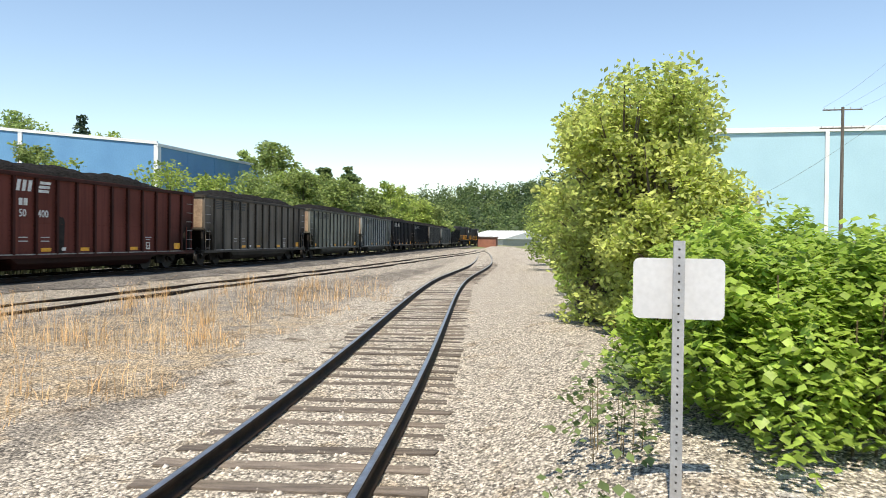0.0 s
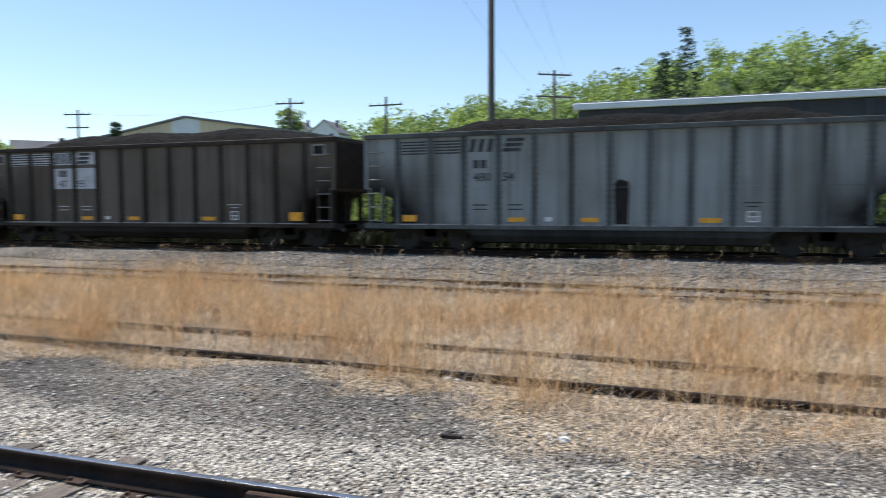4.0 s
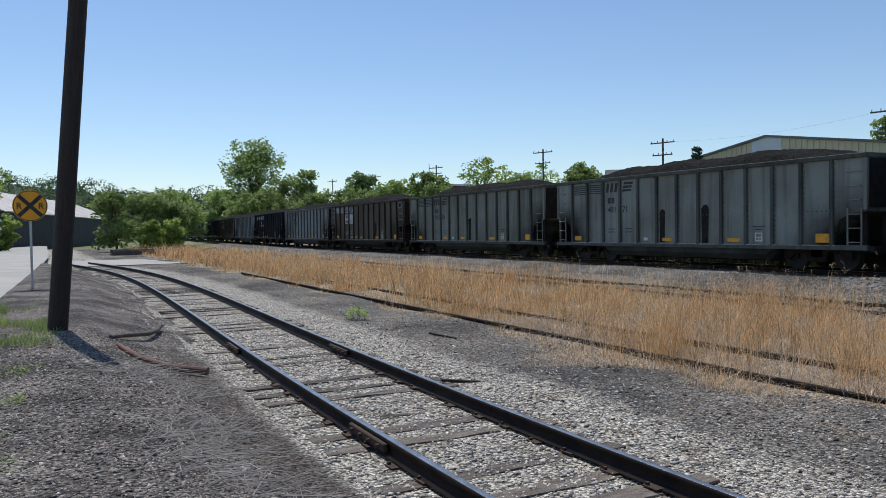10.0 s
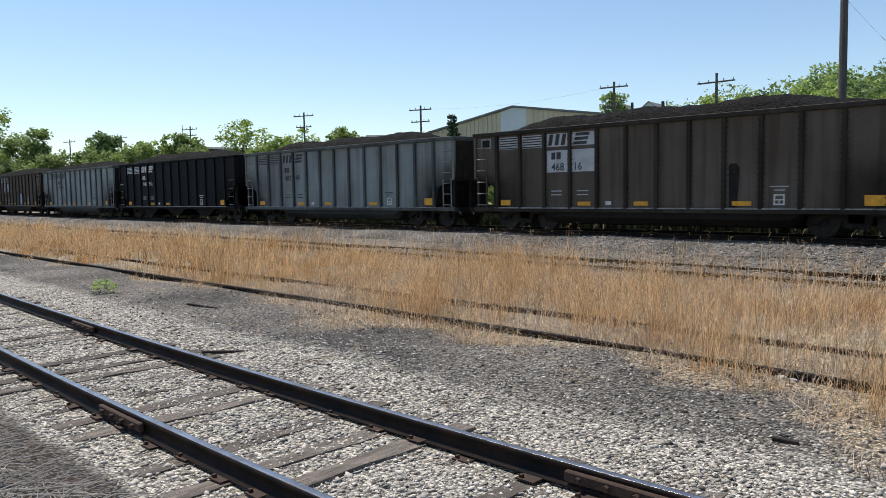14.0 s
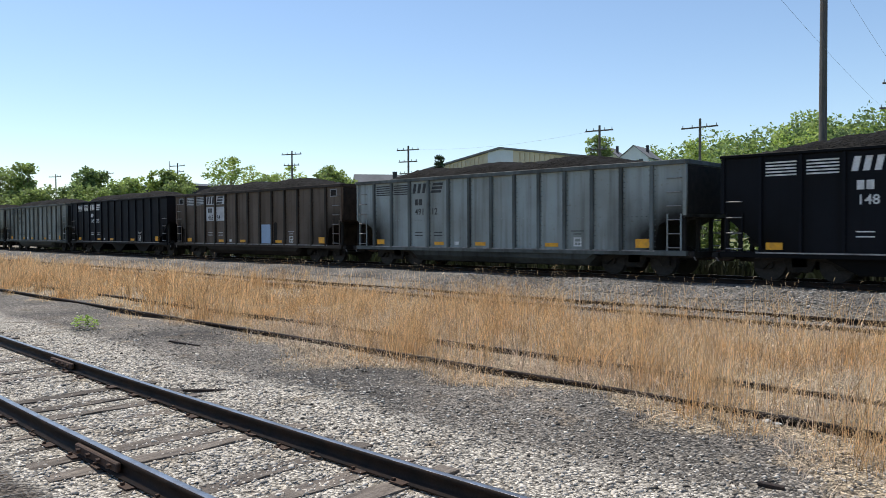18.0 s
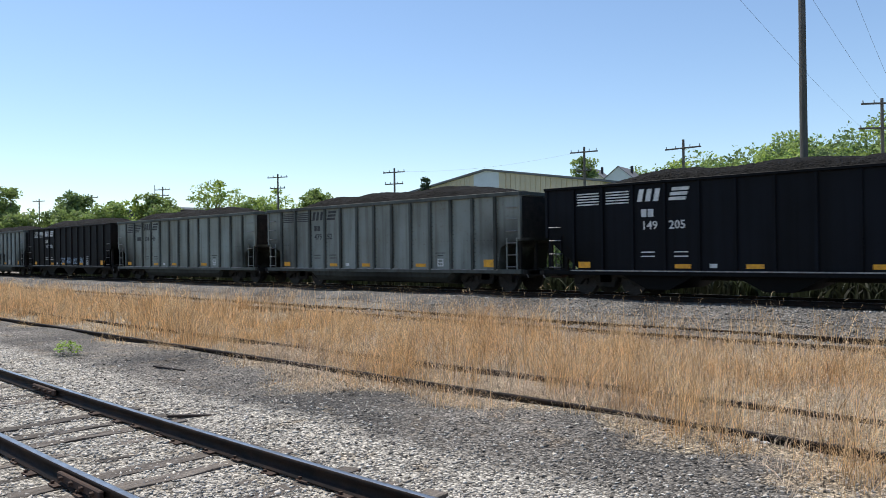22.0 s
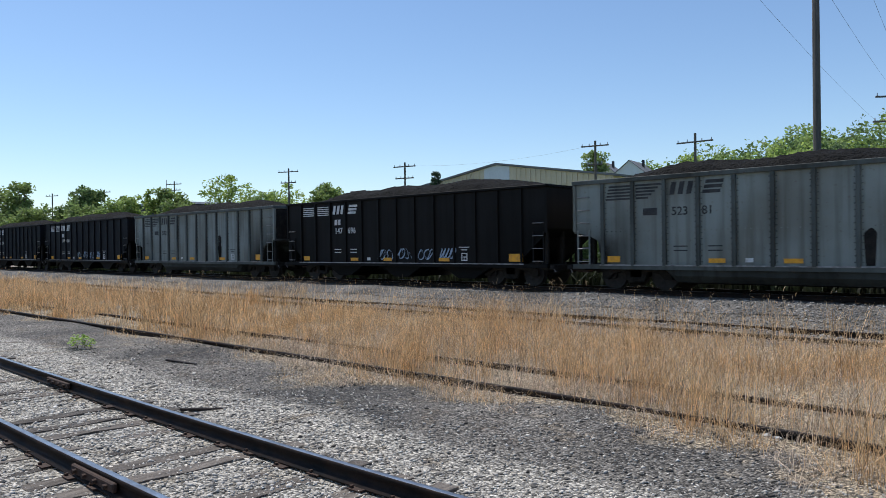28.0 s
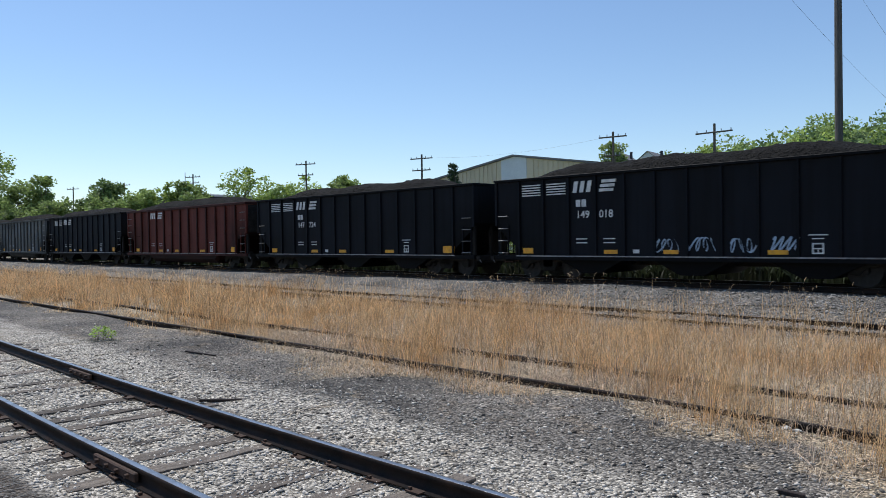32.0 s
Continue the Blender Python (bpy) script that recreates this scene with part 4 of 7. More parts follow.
def decorate(car, kind, paint, left, right, badge, rnd):
    """Stripes, badge, number and reflectors of one car, on its near side."""
    n = 14
    bay_w = (LEN - 0.08) / n
    x0 = -LEN / 2 + 0.04
    y = -HALF - 0.004
    ink = M["white"] if kind == "h" or badge == 4 else M["black"]
    back = M["patch"] if badge == 3 else None
    top = RIM - 0.24
    if badge in (1, 2, 3, 5):
        for b in (1, 2):
            a, c = x0 + b * bay_w + 0.13, x0 + (b + 1) * bay_w - 0.13
            if back:
                plate("stripe_panel", a - 0.03, c + 0.03, top - 0.42, top + 0.02, back, car, y)
            for i in range(5):
                plate("stripe", a, c, top - 0.055 - i * 0.088, top - i * 0.088 - 0.012, ink, car, y - 0.003)
    if badge in (6, 7):
        for i in range(5):
            z = top - i * 0.1
            for b, (a, c) in enumerate(((x0 + bay_w + 0.1 + 0.03 * (4 - i), x0 + 2 * bay_w - 0.1), (x0 + 2 * bay_w + 0.1, x0 + 3 * bay_w - 0.1 - 0.11 * i))):
                plate("stripe", a, c, z - 0.06, z, ink, car, y - 0.003)
    if badge:
        # the badge: two plain slanted blocks
        for b, w in ((3, 0.62), (4, 0.55)):
            a = x0 + 4 * bay_w + (-0.92 if b == 3 else 0.12)
            if back:
                plate("badge_panel", a - 0.05, a + 0.84, top - 0.42, top + 0.02, back, car, y)
                plate("number_panel", a - 0.05, a + 0.84, top - 1.3, top - 0.55, back, car, y)
            bm = bmesh.new()
            if b == 3:
                for dx in (0.0, 0.27, 0.54):
                    prism(bm, [(a + dx, top - 0.38), (a + dx + 0.08, top), (a + dx + 0.24, top), (a + dx + 0.16, top - 0.38)], y - 0.008, y - 0.003)
            else:
                for dz, sh in ((0.0, 0.1), (-0.145, 0.05), (-0.29, 0.0)):
                    prism(bm, [(a + sh, top + dz - 0.1), (a + sh + 0.02, top + dz), (a + sh + 0.56, top + dz), (a + sh + 0.54, top + dz - 0.1)], y - 0.008, y - 0.003)
            part("badge", bm, ink, car, "plain block badge")
    xa, xb = x0 + 4 * bay_w - 0.78, x0 + 4 * bay_w + 0.12
    if badge in (6, 7):
        xa, xb = x0 + 3 * bay_w + 0.22, x0 + 4 * bay_w + 0.1
        plate("mark", x0 + 2 * bay_w + 0.35, x0 + 2 * bay_w + 0.42 + 0.4, top - 0.98, top - 0.76, ink, car, y - 0.004)
        zt = top - 1.0
    else:
        if left:
            plate("mark", xa, xa + 0.17, top - 0.86, top - 0.62, ink, car, y - 0.004)
            plate("mark", xa + 0.22, xa + 0.4, top - 0.86, top - 0.62, ink, car, y - 0.004)
        zt = top - 1.24
    if left:
        words("number", left, 0.36, ink, car, xa, zt, y - 0.004, bold=0.004)
    if right:
        words("number", right, 0.36, ink, car, xb, zt, y - 0.004, bold=0.004)
    dim = M["white"] if kind == "h" else M["black"] if paint[0] > 0.19 else M["patch"]
    for b in (3, 4):
        for i in range(2):
            plate("small_print", x0 + b * bay_w + 0.28, x0 + b * bay_w + 0.72, SILL + 0.58 - i * 0.13, SILL + 0.615 - i * 0.13, dim, car, y - 0.003)
    spots = [(1, 0.15, 0.45, 0.2), (4, 0.3, 0.5, 0.13), (6, 0.28, 0.5, 0.13), (9, 0.25, 0.55, 0.13), (12, 0.5, 0.62, 0.28)]
    for b, dx, w, h in spots:
        if rnd.random() < 0.9:
            x = x0 + b * bay_w + dx
            plate("reflector", x, x + w, SILL + 0.1, SILL + 0.1 + h, M["yellow"], car, y - 0.005, "orange-yellow reflector patch")
    xq = x0 + 10 * bay_w + 0.35
    bm = boxes((xq, xq + 0.3, y - 0.006, y - 0.003, SILL + 0.12, SILL + 0.16), (xq, xq + 0.3, y - 0.006, y - 0.003, SILL + 0.38, SILL + 0.42), (xq, xq + 0.04, y - 0.006, y - 0.003, SILL + 0.16, SILL + 0.38),
               (xq + 0.26, xq + 0.3, y - 0.006, y - 0.003, SILL + 0.16, SILL + 0.38), (xq + 0.04, xq + 0.26, y - 0.006, y - 0.003, SILL + 0.25, SILL + 0.28), (xq + 0.14, xq + 0.17, y - 0.006, y - 0.003, SILL + 0.16, SILL + 0.25))
    part("consolidated_stencil", bm, M["white"], car, "white framed stencil box")
    plate("small_print", xq - 0.1, xq + 0.4, SILL + 0.62, SILL + 0.65, dim, car, y - 0.003)
    plate("small_print", xq, xq + 0.3, SILL + 0.52, SILL + 0.55, dim, car, y - 0.003)
    if badge == 3:
        for b in (0, n - 1):
            xw = x0 + (b + 0.5) * bay_w
            plate("vent_frame", xw - 0.24, xw + 0.24, top - 0.34, top + 0.02, M["ladder"], car, y - 0.006)
            plate("vent", xw - 0.18, xw + 0.18, top - 0.29, top - 0.03, M["under"], car, y - 0.011, "black vent opening")
    if left == "465":
        plate("repaint_patch", x0 + 8 * bay_w + 0.1, x0 + 9 * bay_w - 0.08, SILL + 0.06, SILL + 1.0, M["bluepaint"], car, y, "fresh pale blue repainted panel")
    if right in ("018", "696", "060"):
        for c in range(rnd.randint(3, 5)):
            graffiti(car, x0 + (6 + c * 1.1) * bay_w, SILL + 0.36 + 0.04 * (c % 2), y - 0.003, rnd)
    for c in range(rnd.choice((0, 0, 1, 1, 2)) if kind == "g" else 0):
        b = rnd.choice((5, 6, 7, 8, 9, 11))
        xs, ws, zs = x0 + b * bay_w + 0.12, rnd.uniform(0.25, 0.5), SILL + rnd.uniform(0.7, 1.3)
        run = [(xs + ws * (0.5 - 0.5 * math.cos(math.pi * k / 8)) + rnd.uniform(-0.02, 0.02), zs + 0.16 * math.sin(math.pi * k / 8) + rnd.uniform(-0.03, 0.03)) for k in range(9)]
        part("stain", prism(bmesh.new(), [(xs + 0.03, SILL + 0.05)] + run + [(xs + ws - 0.04, SILL + 0.05)], y - 0.004, y), M["under"], car, "dark spilled soot stain")
    plate("data_plate", x0 + 5 * bay_w + 0.3, x0 + 5 * bay_w + 0.52, SILL + 0.12, SILL + 0.24, M["white"], car, y - 0.003)


CARS = []
for i, (kind, paint, left, right, badge) in enumerate(TRAIN):
    src = HOPP if kind == "h" else GOND
    car = src if (src in (GOND, HOPP) and src not in CARS) else copy_thing(src, Matrix())
    CARS.append(car)
rnd = random.Random(5)
for car, (kind, paint, left, right, badge), i in zip(CARS, TRAIN, range(99)):
    decorate(car, kind, paint, left, right, badge, rnd)
    part("coal_load", COAL[i % 4], None, car, "heaped black coal", at=pose(0, 0, 0, 0, 0, 180 * (i % 3 == 1)))
    colour(car, paint)
    shade = "black" if paint[0] < 0.03 else "dark red" if paint == RED else "brown-grey" if paint[0] < 0.14 else "light grey" if paint[0] > 0.24 else "grey"
    tagged(car, f"{shade} {'three-bay hopper' if kind == 'h' else 'coal gondola'} heaped with coal on the main line")


# ---------------- locomotive at the head of the train ----------------
def locomotive():
    lo = thing("locomotive", "black diesel freight locomotive with yellow handrails heading the coal train", "locomotive", group="coal train")
    part("frame", boxes((-10.6, 10.6, -1.5, 1.5, 1.15, 1.5), bevel=0.04), M["under"], lo)
    part("long_hood", boxes((-9.8, 4.6, -0.95, 0.95, 1.5, 4.3), bevel=0.12), M["paint"], lo)
    part("radiator", boxes((-9.6, -6.2, -1.45, 1.45, 3.4, 4.45), bevel=0.1), M["paint"], lo)
    part("cab", boxes((4.65, 7.5, -1.5, 1.5, 1.5, 4.5), bevel=0.15), M["paint"], lo)
    part("nose", boxes((7.55, 9.9, -1.1, 1.1, 1.5, 3.2), bevel=0.2), M["paint"], lo)
    for s in (-1, 1):
        part("cab_window", boxes((5.1, 6.9, s * 1.505 - 0.01, s * 1.505 + 0.01, 3.2, 4.0)), M["glass"], lo)
        bm = bmesh.new()
        for x in np.arange(-10.2, 10.3, 1.7):
            rod(bm, (x, s * 1.45, 1.5), (x, s * 1.45, 2.5), 0.025, n=6)
        rod(bm, (-10.2, s * 1.45, 2.5), (4.4, s * 1.45, 2.5), 0.025, n=6)
        part("handrail", bm, M["yellow"], lo)
        part("steps", boxes((8.9, 9.7, s * 1.5 - 0.1, s * 1.5 + 0.1, 0.45, 1.2)), M["yellow"], lo)
    part("fuel_tank", boxes((-3.0, 3.0, -1.3, 1.3, 0.35, 1.15), bevel=0.2), M["under"], lo)
    for x in (-6.6, 6.6):
        t = part("truck", boxes((x - 2.2, x + 2.2, -1.1, 1.1, 0.5, 1.1), bevel=0.05), M["under"], lo)
        for dx in (-1.8, 0, 1.8):
            part("wheelset", WHEEL, None, t, at=pose(x + dx, 0, 0.457))
    colour(lo, (0.022, 0.024, 0.03))
    return lo


LOCOS = [locomotive()]
LOCOS.append(copy_thing(LOCOS[0], Matrix()))


# ---------------- road ----------------
def sheet_between(name, label, lo, hi, x0, x1, z, mat, n=12, step=0.8, wob=0.0):
    xs = np.arange(x0, x1 + step, step)
    a, b = lo(xs), hi(xs)
    if wob:
        b = b + wob * np.sin(xs * 2.3) * np.sin(xs * 0.7)
    k = np.linspace(0, 1, n)
    X = np.repeat(xs[:, None], n, 1)
    Y = a[:, None] * (1 - k) + b[:, None] * k
    Z = np.full_like(X, z) + 0.004 * np.sin(X * 0.3) * np.sin(Y * 0.4)
    edge = np.zeros_like(X)
    edge[:, -1] = -0.05
    idx = np.arange(X.size).reshape(X.shape)
    f = np.stack([idx[:-1, :-1], idx[1:, :-1], idx[1:, 1:], idx[:-1, 1:]], -1).reshape(-1, 4)
    return thing(name, label, "road", kind="structure", mesh=raw_mesh(name, np.stack([X, Y, Z + edge], -1).reshape(-1, 3), f, mat, True))


sheet_between("road", "pale worn asphalt road curving beside the siding", road_far, road_near, -128, 158, 0.315, M["asphalt"], wob=0.08)
sheet_between("crossing_road", "pale asphalt road crossing at the end of the siding", lambda x: x * 0 + 0.2, lambda x: 8.5 + 0.15 * (x + 60), -66, -54.5, -0.135, M["asphalt"])


# ---------------- loose stones, dry grass, weeds ----------------
def stones(name, label, n, area, mat, lo, hi, rng, keep=None, lift=0.0):
    x, y = area(n, rng)
    if keep is not None:
        k = keep(x, y)
        x, y = x[k], y[k]
    n = len(x)
    s = lo + (hi - lo) * rng.rand(n) ** 2
    base = np.array([(1, 0, 0), (-1, 0, 0), (0, 1, 0), (0, -1, 0), (0, 0, 0.75), (0, 0, -0.6)])
    V = base[None] * (1 + 0.45 * rng.uniform(-1, 1, (n, 6, 1))) * rng.uniform(0.4, 1.35, (n, 1, 3)) * np.array([1, 1, 0.75])
    a = rng.uniform(0, 6.28, n)
    c, d = np.cos(a)[:, None], np.sin(a)[:, None]
    X, Y = V[..., 0] * c - V[..., 1] * d, V[..., 0] * d + V[..., 1] * c
    V = np.stack([X, Y, V[..., 2] + rng.uniform(-0.5, 0.5, (n, 1)) * X], -1) * s[:, None, None]
    V[..., 0] += x[:, None]
    V[..., 1] += y[:, None]
    V[..., 2] += (ground_z(x, y) + lift + s * 0.15)[:, None]
    F = np.array([(0, 2, 4), (2, 1, 4), (1, 3, 4), (3, 0, 4), (2, 0, 5), (1, 2, 5), (3, 1, 5), (0, 3, 5)])
    F = (F[None] + 6 * np.arange(n)[:, None, None]).reshape(-1, 3)
    return thing(name, label, "stones", kind="stuff", mesh=raw_mesh(name, V.reshape(-1, 3), F, mat))


def near_area(n, rng):
    r = 3.0 + 15 * rng.rand(n) ** 1.25
    a = rng.uniform(0, math.pi, n)
    return r * np.cos(a), r * np.sin(a)


def beside(n, rng):
    x = rng.normal(0, 10, n)
    return x, near_y(x) + rng.normal(0, 1.35, n)


R1 = np.random.RandomState(11)
stones("ballast_stones", "pale grey loose ballast stones around the siding", 42000, beside, M["stone"], 0.011, 0.036, R1,
       keep=lambda x, y: (np.abs(np.abs(y - near_y(x)) - 0.752) > 0.1) & (y > near_y(x) - 2.2 + 0.8 * smooth01(-15, -13, x) * smooth01(-2.5, -4, x)))
stones("yard_stones", "dark grey loose stones over the yard", 46000, near_area, M["darkstone"], 0.010, 0.034, R1,
       keep=lambda x, y: (y > near_y(x) + 1.0 + 0.5 * np.sin(x * 1.3)) & (y < 9))
stones("pale_yard_stones", "pale chips strewn over the dark yard stone", 34000, near_area, M["stone"], 0.008, 0.028, R1,
       keep=lambda x, y: (y > near_y(x) + 1.0) & (y < 8.6) & (x > -11))
stones("shoulder_stones", "grey and pale ballast stones on the main line shoulder", 15000, lambda n, rng: (rng.uniform(-19, 10, n), rng.uniform(15.4, 21.8, n)), M["shoulder"], 0.02, 0.06, R1, lift=0.02)


def bank_area(n, rng):
    return -2.2 - 12 * rng.rand(n) ** 1.3, rng.uniform(-1.0, 2.2, n)


stones("bank_chips", "pale chips strewn over the cinder bank", 9000, bank_area, M["stone"], 0.006, 0.02, R1, keep=lambda x, y: y < near_y(x) - 1.9)
stones("bank_stones", "dark cinders and broken stone on the bank", 34000, bank_area, M["cinderstone"], 0.009, 0.028, R1, keep=lambda x, y: y < near_y(x) - 1.85)
stones("apron_stones", "pale pebbles scattered on the gravel apron", 16000, lambda n, rng: (rng.uniform(-1.5, 18, n), rng.uniform(-1, 4, n)), M["pebble"], 0.006, 0.017, R1,
       keep=lambda x, y: y < near_y(x) - 1.2)


def blades(name, label, x, y, h, rng, mat, width=0.007, lean=0.35, heads=0.3, category="grass"):
    n = len(x)
    a = rng.uniform(0, 6.28, n)
    l = h * lean * (0.15 + 2.2 * rng.rand(n) ** 2.2)
    lx, ly = l * np.cos(a) + 0.06 * h, l * np.sin(a)
    f = rng.uniform(0, 6.28, n)
    wx, wy = np.cos(f), np.sin(f)
    z0 = ground_z(x, y) - 0.03
    V = np.empty((n, 8, 3))
    for i, k in enumerate((0.0, 0.4, 0.75, 1.0)):
        w = width * (1.0, 0.85, 0.6, 0.15)[i] * rng.uniform(0.7, 1.4, n)
        bx, by = x + lx * k ** 2, y + ly * k ** 2
        bz = z0 + h * (k - 0.18 * lean * k ** 3)
        V[:, 2 * i] = np.stack([bx - wx * w, by - wy * w, bz], -1)
        V[:, 2 * i + 1] = np.stack([bx + wx * w, by + wy * w, bz], -1)
    F = np.array([(0, 1, 3, 2), (2, 3, 5, 4), (4, 5, 7, 6)])
    F = (F[None] + 8 * np.arange(n)[:, None, None]).reshape(-1, 4)
    V, F = V.reshape(-1, 3), F
    k = np.where(rng.rand(n) < heads)[0]
    if len(k):
        m = len(k)
        tip = V.reshape(n, 8, 3)[k, 6]
        d = np.stack([lx[k] * 0.35, ly[k] * 0.35, 0.04 - 0.12 * rng.rand(m)], -1) * 0.8
        side = np.stack([wx[k], wy[k], np.zeros(m)], -1) * (width * 2.0)
        H = np.stack([tip, tip + d * 0.5 + side, tip + d, tip + d * 0.5 - side], 1)
        F = np.concatenate([F, np.arange(m * 4).reshape(m, 4) + len(V)])
        V = np.concatenate([V, H.reshape(-1, 3)])
    thing(name, label, category, kind="stuff", mesh=raw_mesh(name, V, F, mat))
    return V[:8 * n].reshape(n, 8, 3)[:, 6]


def plumes(tips, width, rng):
    """Nodding seed heads: ribbons that bend over from the tips of the stalks."""
    n = len(tips)
    a, l = rng.uniform(0, 6.28, n), rng.uniform(0.08, 0.24, n)
    d = np.stack([np.cos(a), np.sin(a)], -1)
    V = np.empty((n, 8, 3))
    nod = rng.uniform(-0.5, 0.9, n)
    for i, (k, u, v) in enumerate(((0, 0, 0), (0.3, 0.42, 0.02), (0.65, 0.62, 0.2), (1.0, 0.6, 0.5))):
        w = width * (0.5, 1.3, 1.0, 0.2)[i]
        c = tips + np.stack([d[:, 0] * k * l * 0.6, d[:, 1] * k * l * 0.6, (u - v * nod) * l], -1)
        side = np.stack([-d[:, 1], d[:, 0], np.zeros(n)], -1) * w
        V[:, 2 * i], V[:, 2 * i + 1] = c - side, c + side + np.array([0, 0, w])
    F = np.array([(0, 1, 3, 2), (2, 3, 5, 4), (4, 5, 7, 6)])
    thing("seed_heads", "pale nodding seed heads of the dry grass", "grass", kind="stuff", mesh=raw_mesh("seed_heads", V.reshape(-1, 3), (F[None] + 8 * np.arange(n)[:, None, None]).reshape(-1, 4), M["plume"]))


def tufts(n, per, x0, x1, y0, y1, rng, r=0.13):
    cx, cy = rng.uniform(x0, x1, n), rng.uniform(y0, y1, n)
    k = rng.poisson(per, n) + 2
    return np.repeat(cx, k) + rng.normal(0, r, k.sum()), np.repeat(cy, k) + rng.normal(0, r, k.sum())


R2 = np.random.RandomState(3)


def lumpy(x, y, a=0.55, b=0.9):
    return 0.5 + 0.28 * np.sin(x * a + 2 * np.sin(y * 0.6)) + 0.22 * np.sin(y * b * 1.7 + 0.7 * x + np.sin(x * 1.9))


def tall(x, y):
    """Height of the dry grass over the plan: knee high, lower towards the yard track."""
    h = 0.18 + 0.39 * smooth01(0.5, 1.25, y - front(x)) * (0.6 + 0.75 * lumpy(x, y))
    return h * (1.1 - 0.2 * smooth01(11.5, 14.8, y))


def clear_of_rail(x, y):
    return np.abs(y - old_y(x) + 0.85) > 0.09 + 0.08 * np.sin(x * 1.7) * np.sin(x * 0.6)


def clumps(n, per, x0, x1, y0, y1, rng):
    """Bunches of blades: place of each blade, its distance from the bunch's middle and a height shared by the bunch."""
    cx, cy = rng.uniform(x0, x1, n), rng.uniform(y0, y1, n)
    size = rng.uniform(0.06, 0.2, n)
    high = rng.uniform(0.3, 1.0, n) * (0.65 + 0.7 * lumpy(cx, cy))
    thick = -0.02 + 1.35 * lumpy(cx * 1.4, cy * 1.3, 0.9, 1.2) - 0.1 * smooth01(-2.5, 1, cx) - 0.9 * smooth01(-0.6, 0.6, cx - 0.93 * cy) * (1 - 0.75 * smooth01(2.4, 1.2, np.hypot((cx - 14.5) / 2.2, cy - 10.6)))
    ok = rng.rand(n) < thick
    cx, cy, size, high = cx[ok], cy[ok], size[ok], high[ok]
    k = rng.poisson(per, len(cx)) + 4
    d = rng.normal(0, 1, (k.sum(), 2)) * np.repeat(size, k)[:, None]
    return np.repeat(cx, k) + d[:, 0], np.repeat(cy, k) + d[:, 1], np.repeat(high, k)


for nm, cnt, per, xa, xb, wd in (("dry_grass", 4300, 19, -17, 18, 0.0026), ("dry_grass_band", 2300, 16, -46, -16, 0.0062), ("far_dry_grass", 1500, 13, -100, -45, 0.016)):
    x, y, high = clumps(cnt, per, xa, xb, 7.0, 15.1 if xa > -50 else 16.0, R2)
    keep = (R2.rand(len(x)) < smooth01(-0.25, 0.35, y - front(x))) & clear_of_rail(x, y)
    x, y, high = x[keep], y[keep], high[keep]
    tips = blades(nm, "knee-high golden dry grass in loose clumps between the tracks", x, y, tall(x, y) * (0.25 + 1.05 * high) * R2.uniform(0.45, 1.3, len(x)), R2, M["straw"], wd * 0.9, lean=0.6, heads=0.0)
    plumes(tips[R2.rand(len(tips)) < 0.12], wd * 0.75, R2)
    k = R2.rand(len(x)) < (0.07 if xa > -20 else 0.09 if xa > -40 else 0.035)
    x, y = x[k], y[k] + R2.uniform(-0.3, 0.3, k.sum())
    tips = blades("tall_stalks", "single tall dry stalks between the tracks", x, y, R2.uniform(0.55, 1.1, len(x)) * (1.0 - 0.08 * smooth01(11.5, 14.0, y)), R2, M["straw"], wd * 0.75, lean=0.42, heads=0.0)
    plumes(tips[::2], wd * 0.7, R2)
x, y = tufts(950, 9, 8, 40, 8.4, 16.6, R2, 0.15)
keep = (y > front(x)) & (lumpy(x, y, 1.1, 1.3) > 0.40 + 0.004 * x) & (y < third_y(x) - 0.2)
x, y = x[keep], y[keep]
blades("sparse_dry_grass", "scattered clumps of dry grass beside the old siding", x, y, (0.2 + 0.6 * R2.rand(len(x)) ** 1.5) * smooth01(0, 1.5, y - front(x)) + 0.12, R2, M["straw"], 0.004)
x, y = tufts(10500, 8, -18, 16, 5.6, 9.6, R2, 0.10)
edge = y - front(x) + 0.45 * np.sin(x * 2.7 + y) * np.sin(y * 3.3 - x) + 0.25 * np.sin(x * 6.1) * np.sin(y * 5.3)
keep = (R2.rand(len(x)) < 0.9 * smooth01(-0.5, 0.6, edge)) & (edge < 1.9) & clear_of_rail(x, y) & (R2.rand(len(x)) < 0.25 + 1.3 * smooth01(0.3, 0.6, lumpy(x * 1.7, y * 1.7)))
x, y = x[keep], y[keep]
blades("flattened_straw", "short matted straw along the gravel edge", x, y, R2.uniform(0.05, 0.22, len(x)), R2, M["litter_straw"], 0.0036, lean=1.5, heads=0.0)
x, y = tufts(3800, 7, -14, 11, 8.0, 14.6, R2, 0.12)
keep = (y > front(x) + 0.3) & clear_of_rail(x, y) & (x < 0.93 * y + 1.0)
x, y = x[keep], y[keep]
blades("straw_litter", "short bent straw under the standing dry grass", x, y, R2.uniform(0.08, 0.42, len(x)), R2, M["litter_straw"], 0.003, lean=1.1, heads=0.0)
x, y = tufts(380, 6, -60, 25, 14.6, 19.0, R2, 0.1)
blades("ballast_grass", "thin dry stalks standing in the main line ballast edge", x, y, R2.uniform(0.25, 0.75, len(x)), R2, M["straw"], 0.0035)
x, y = tufts(150, 8, -30, 12, 13.2, 16.0, R2, 0.16)
plumes(blades("standing_stalks", "bunched tall dry stalks beside the yard track", x, y, R2.uniform(0.5, 1.15, len(x)), R2, M["straw"], 0.003, lean=0.5, heads=0.0)[::2], 0.0025, R2)
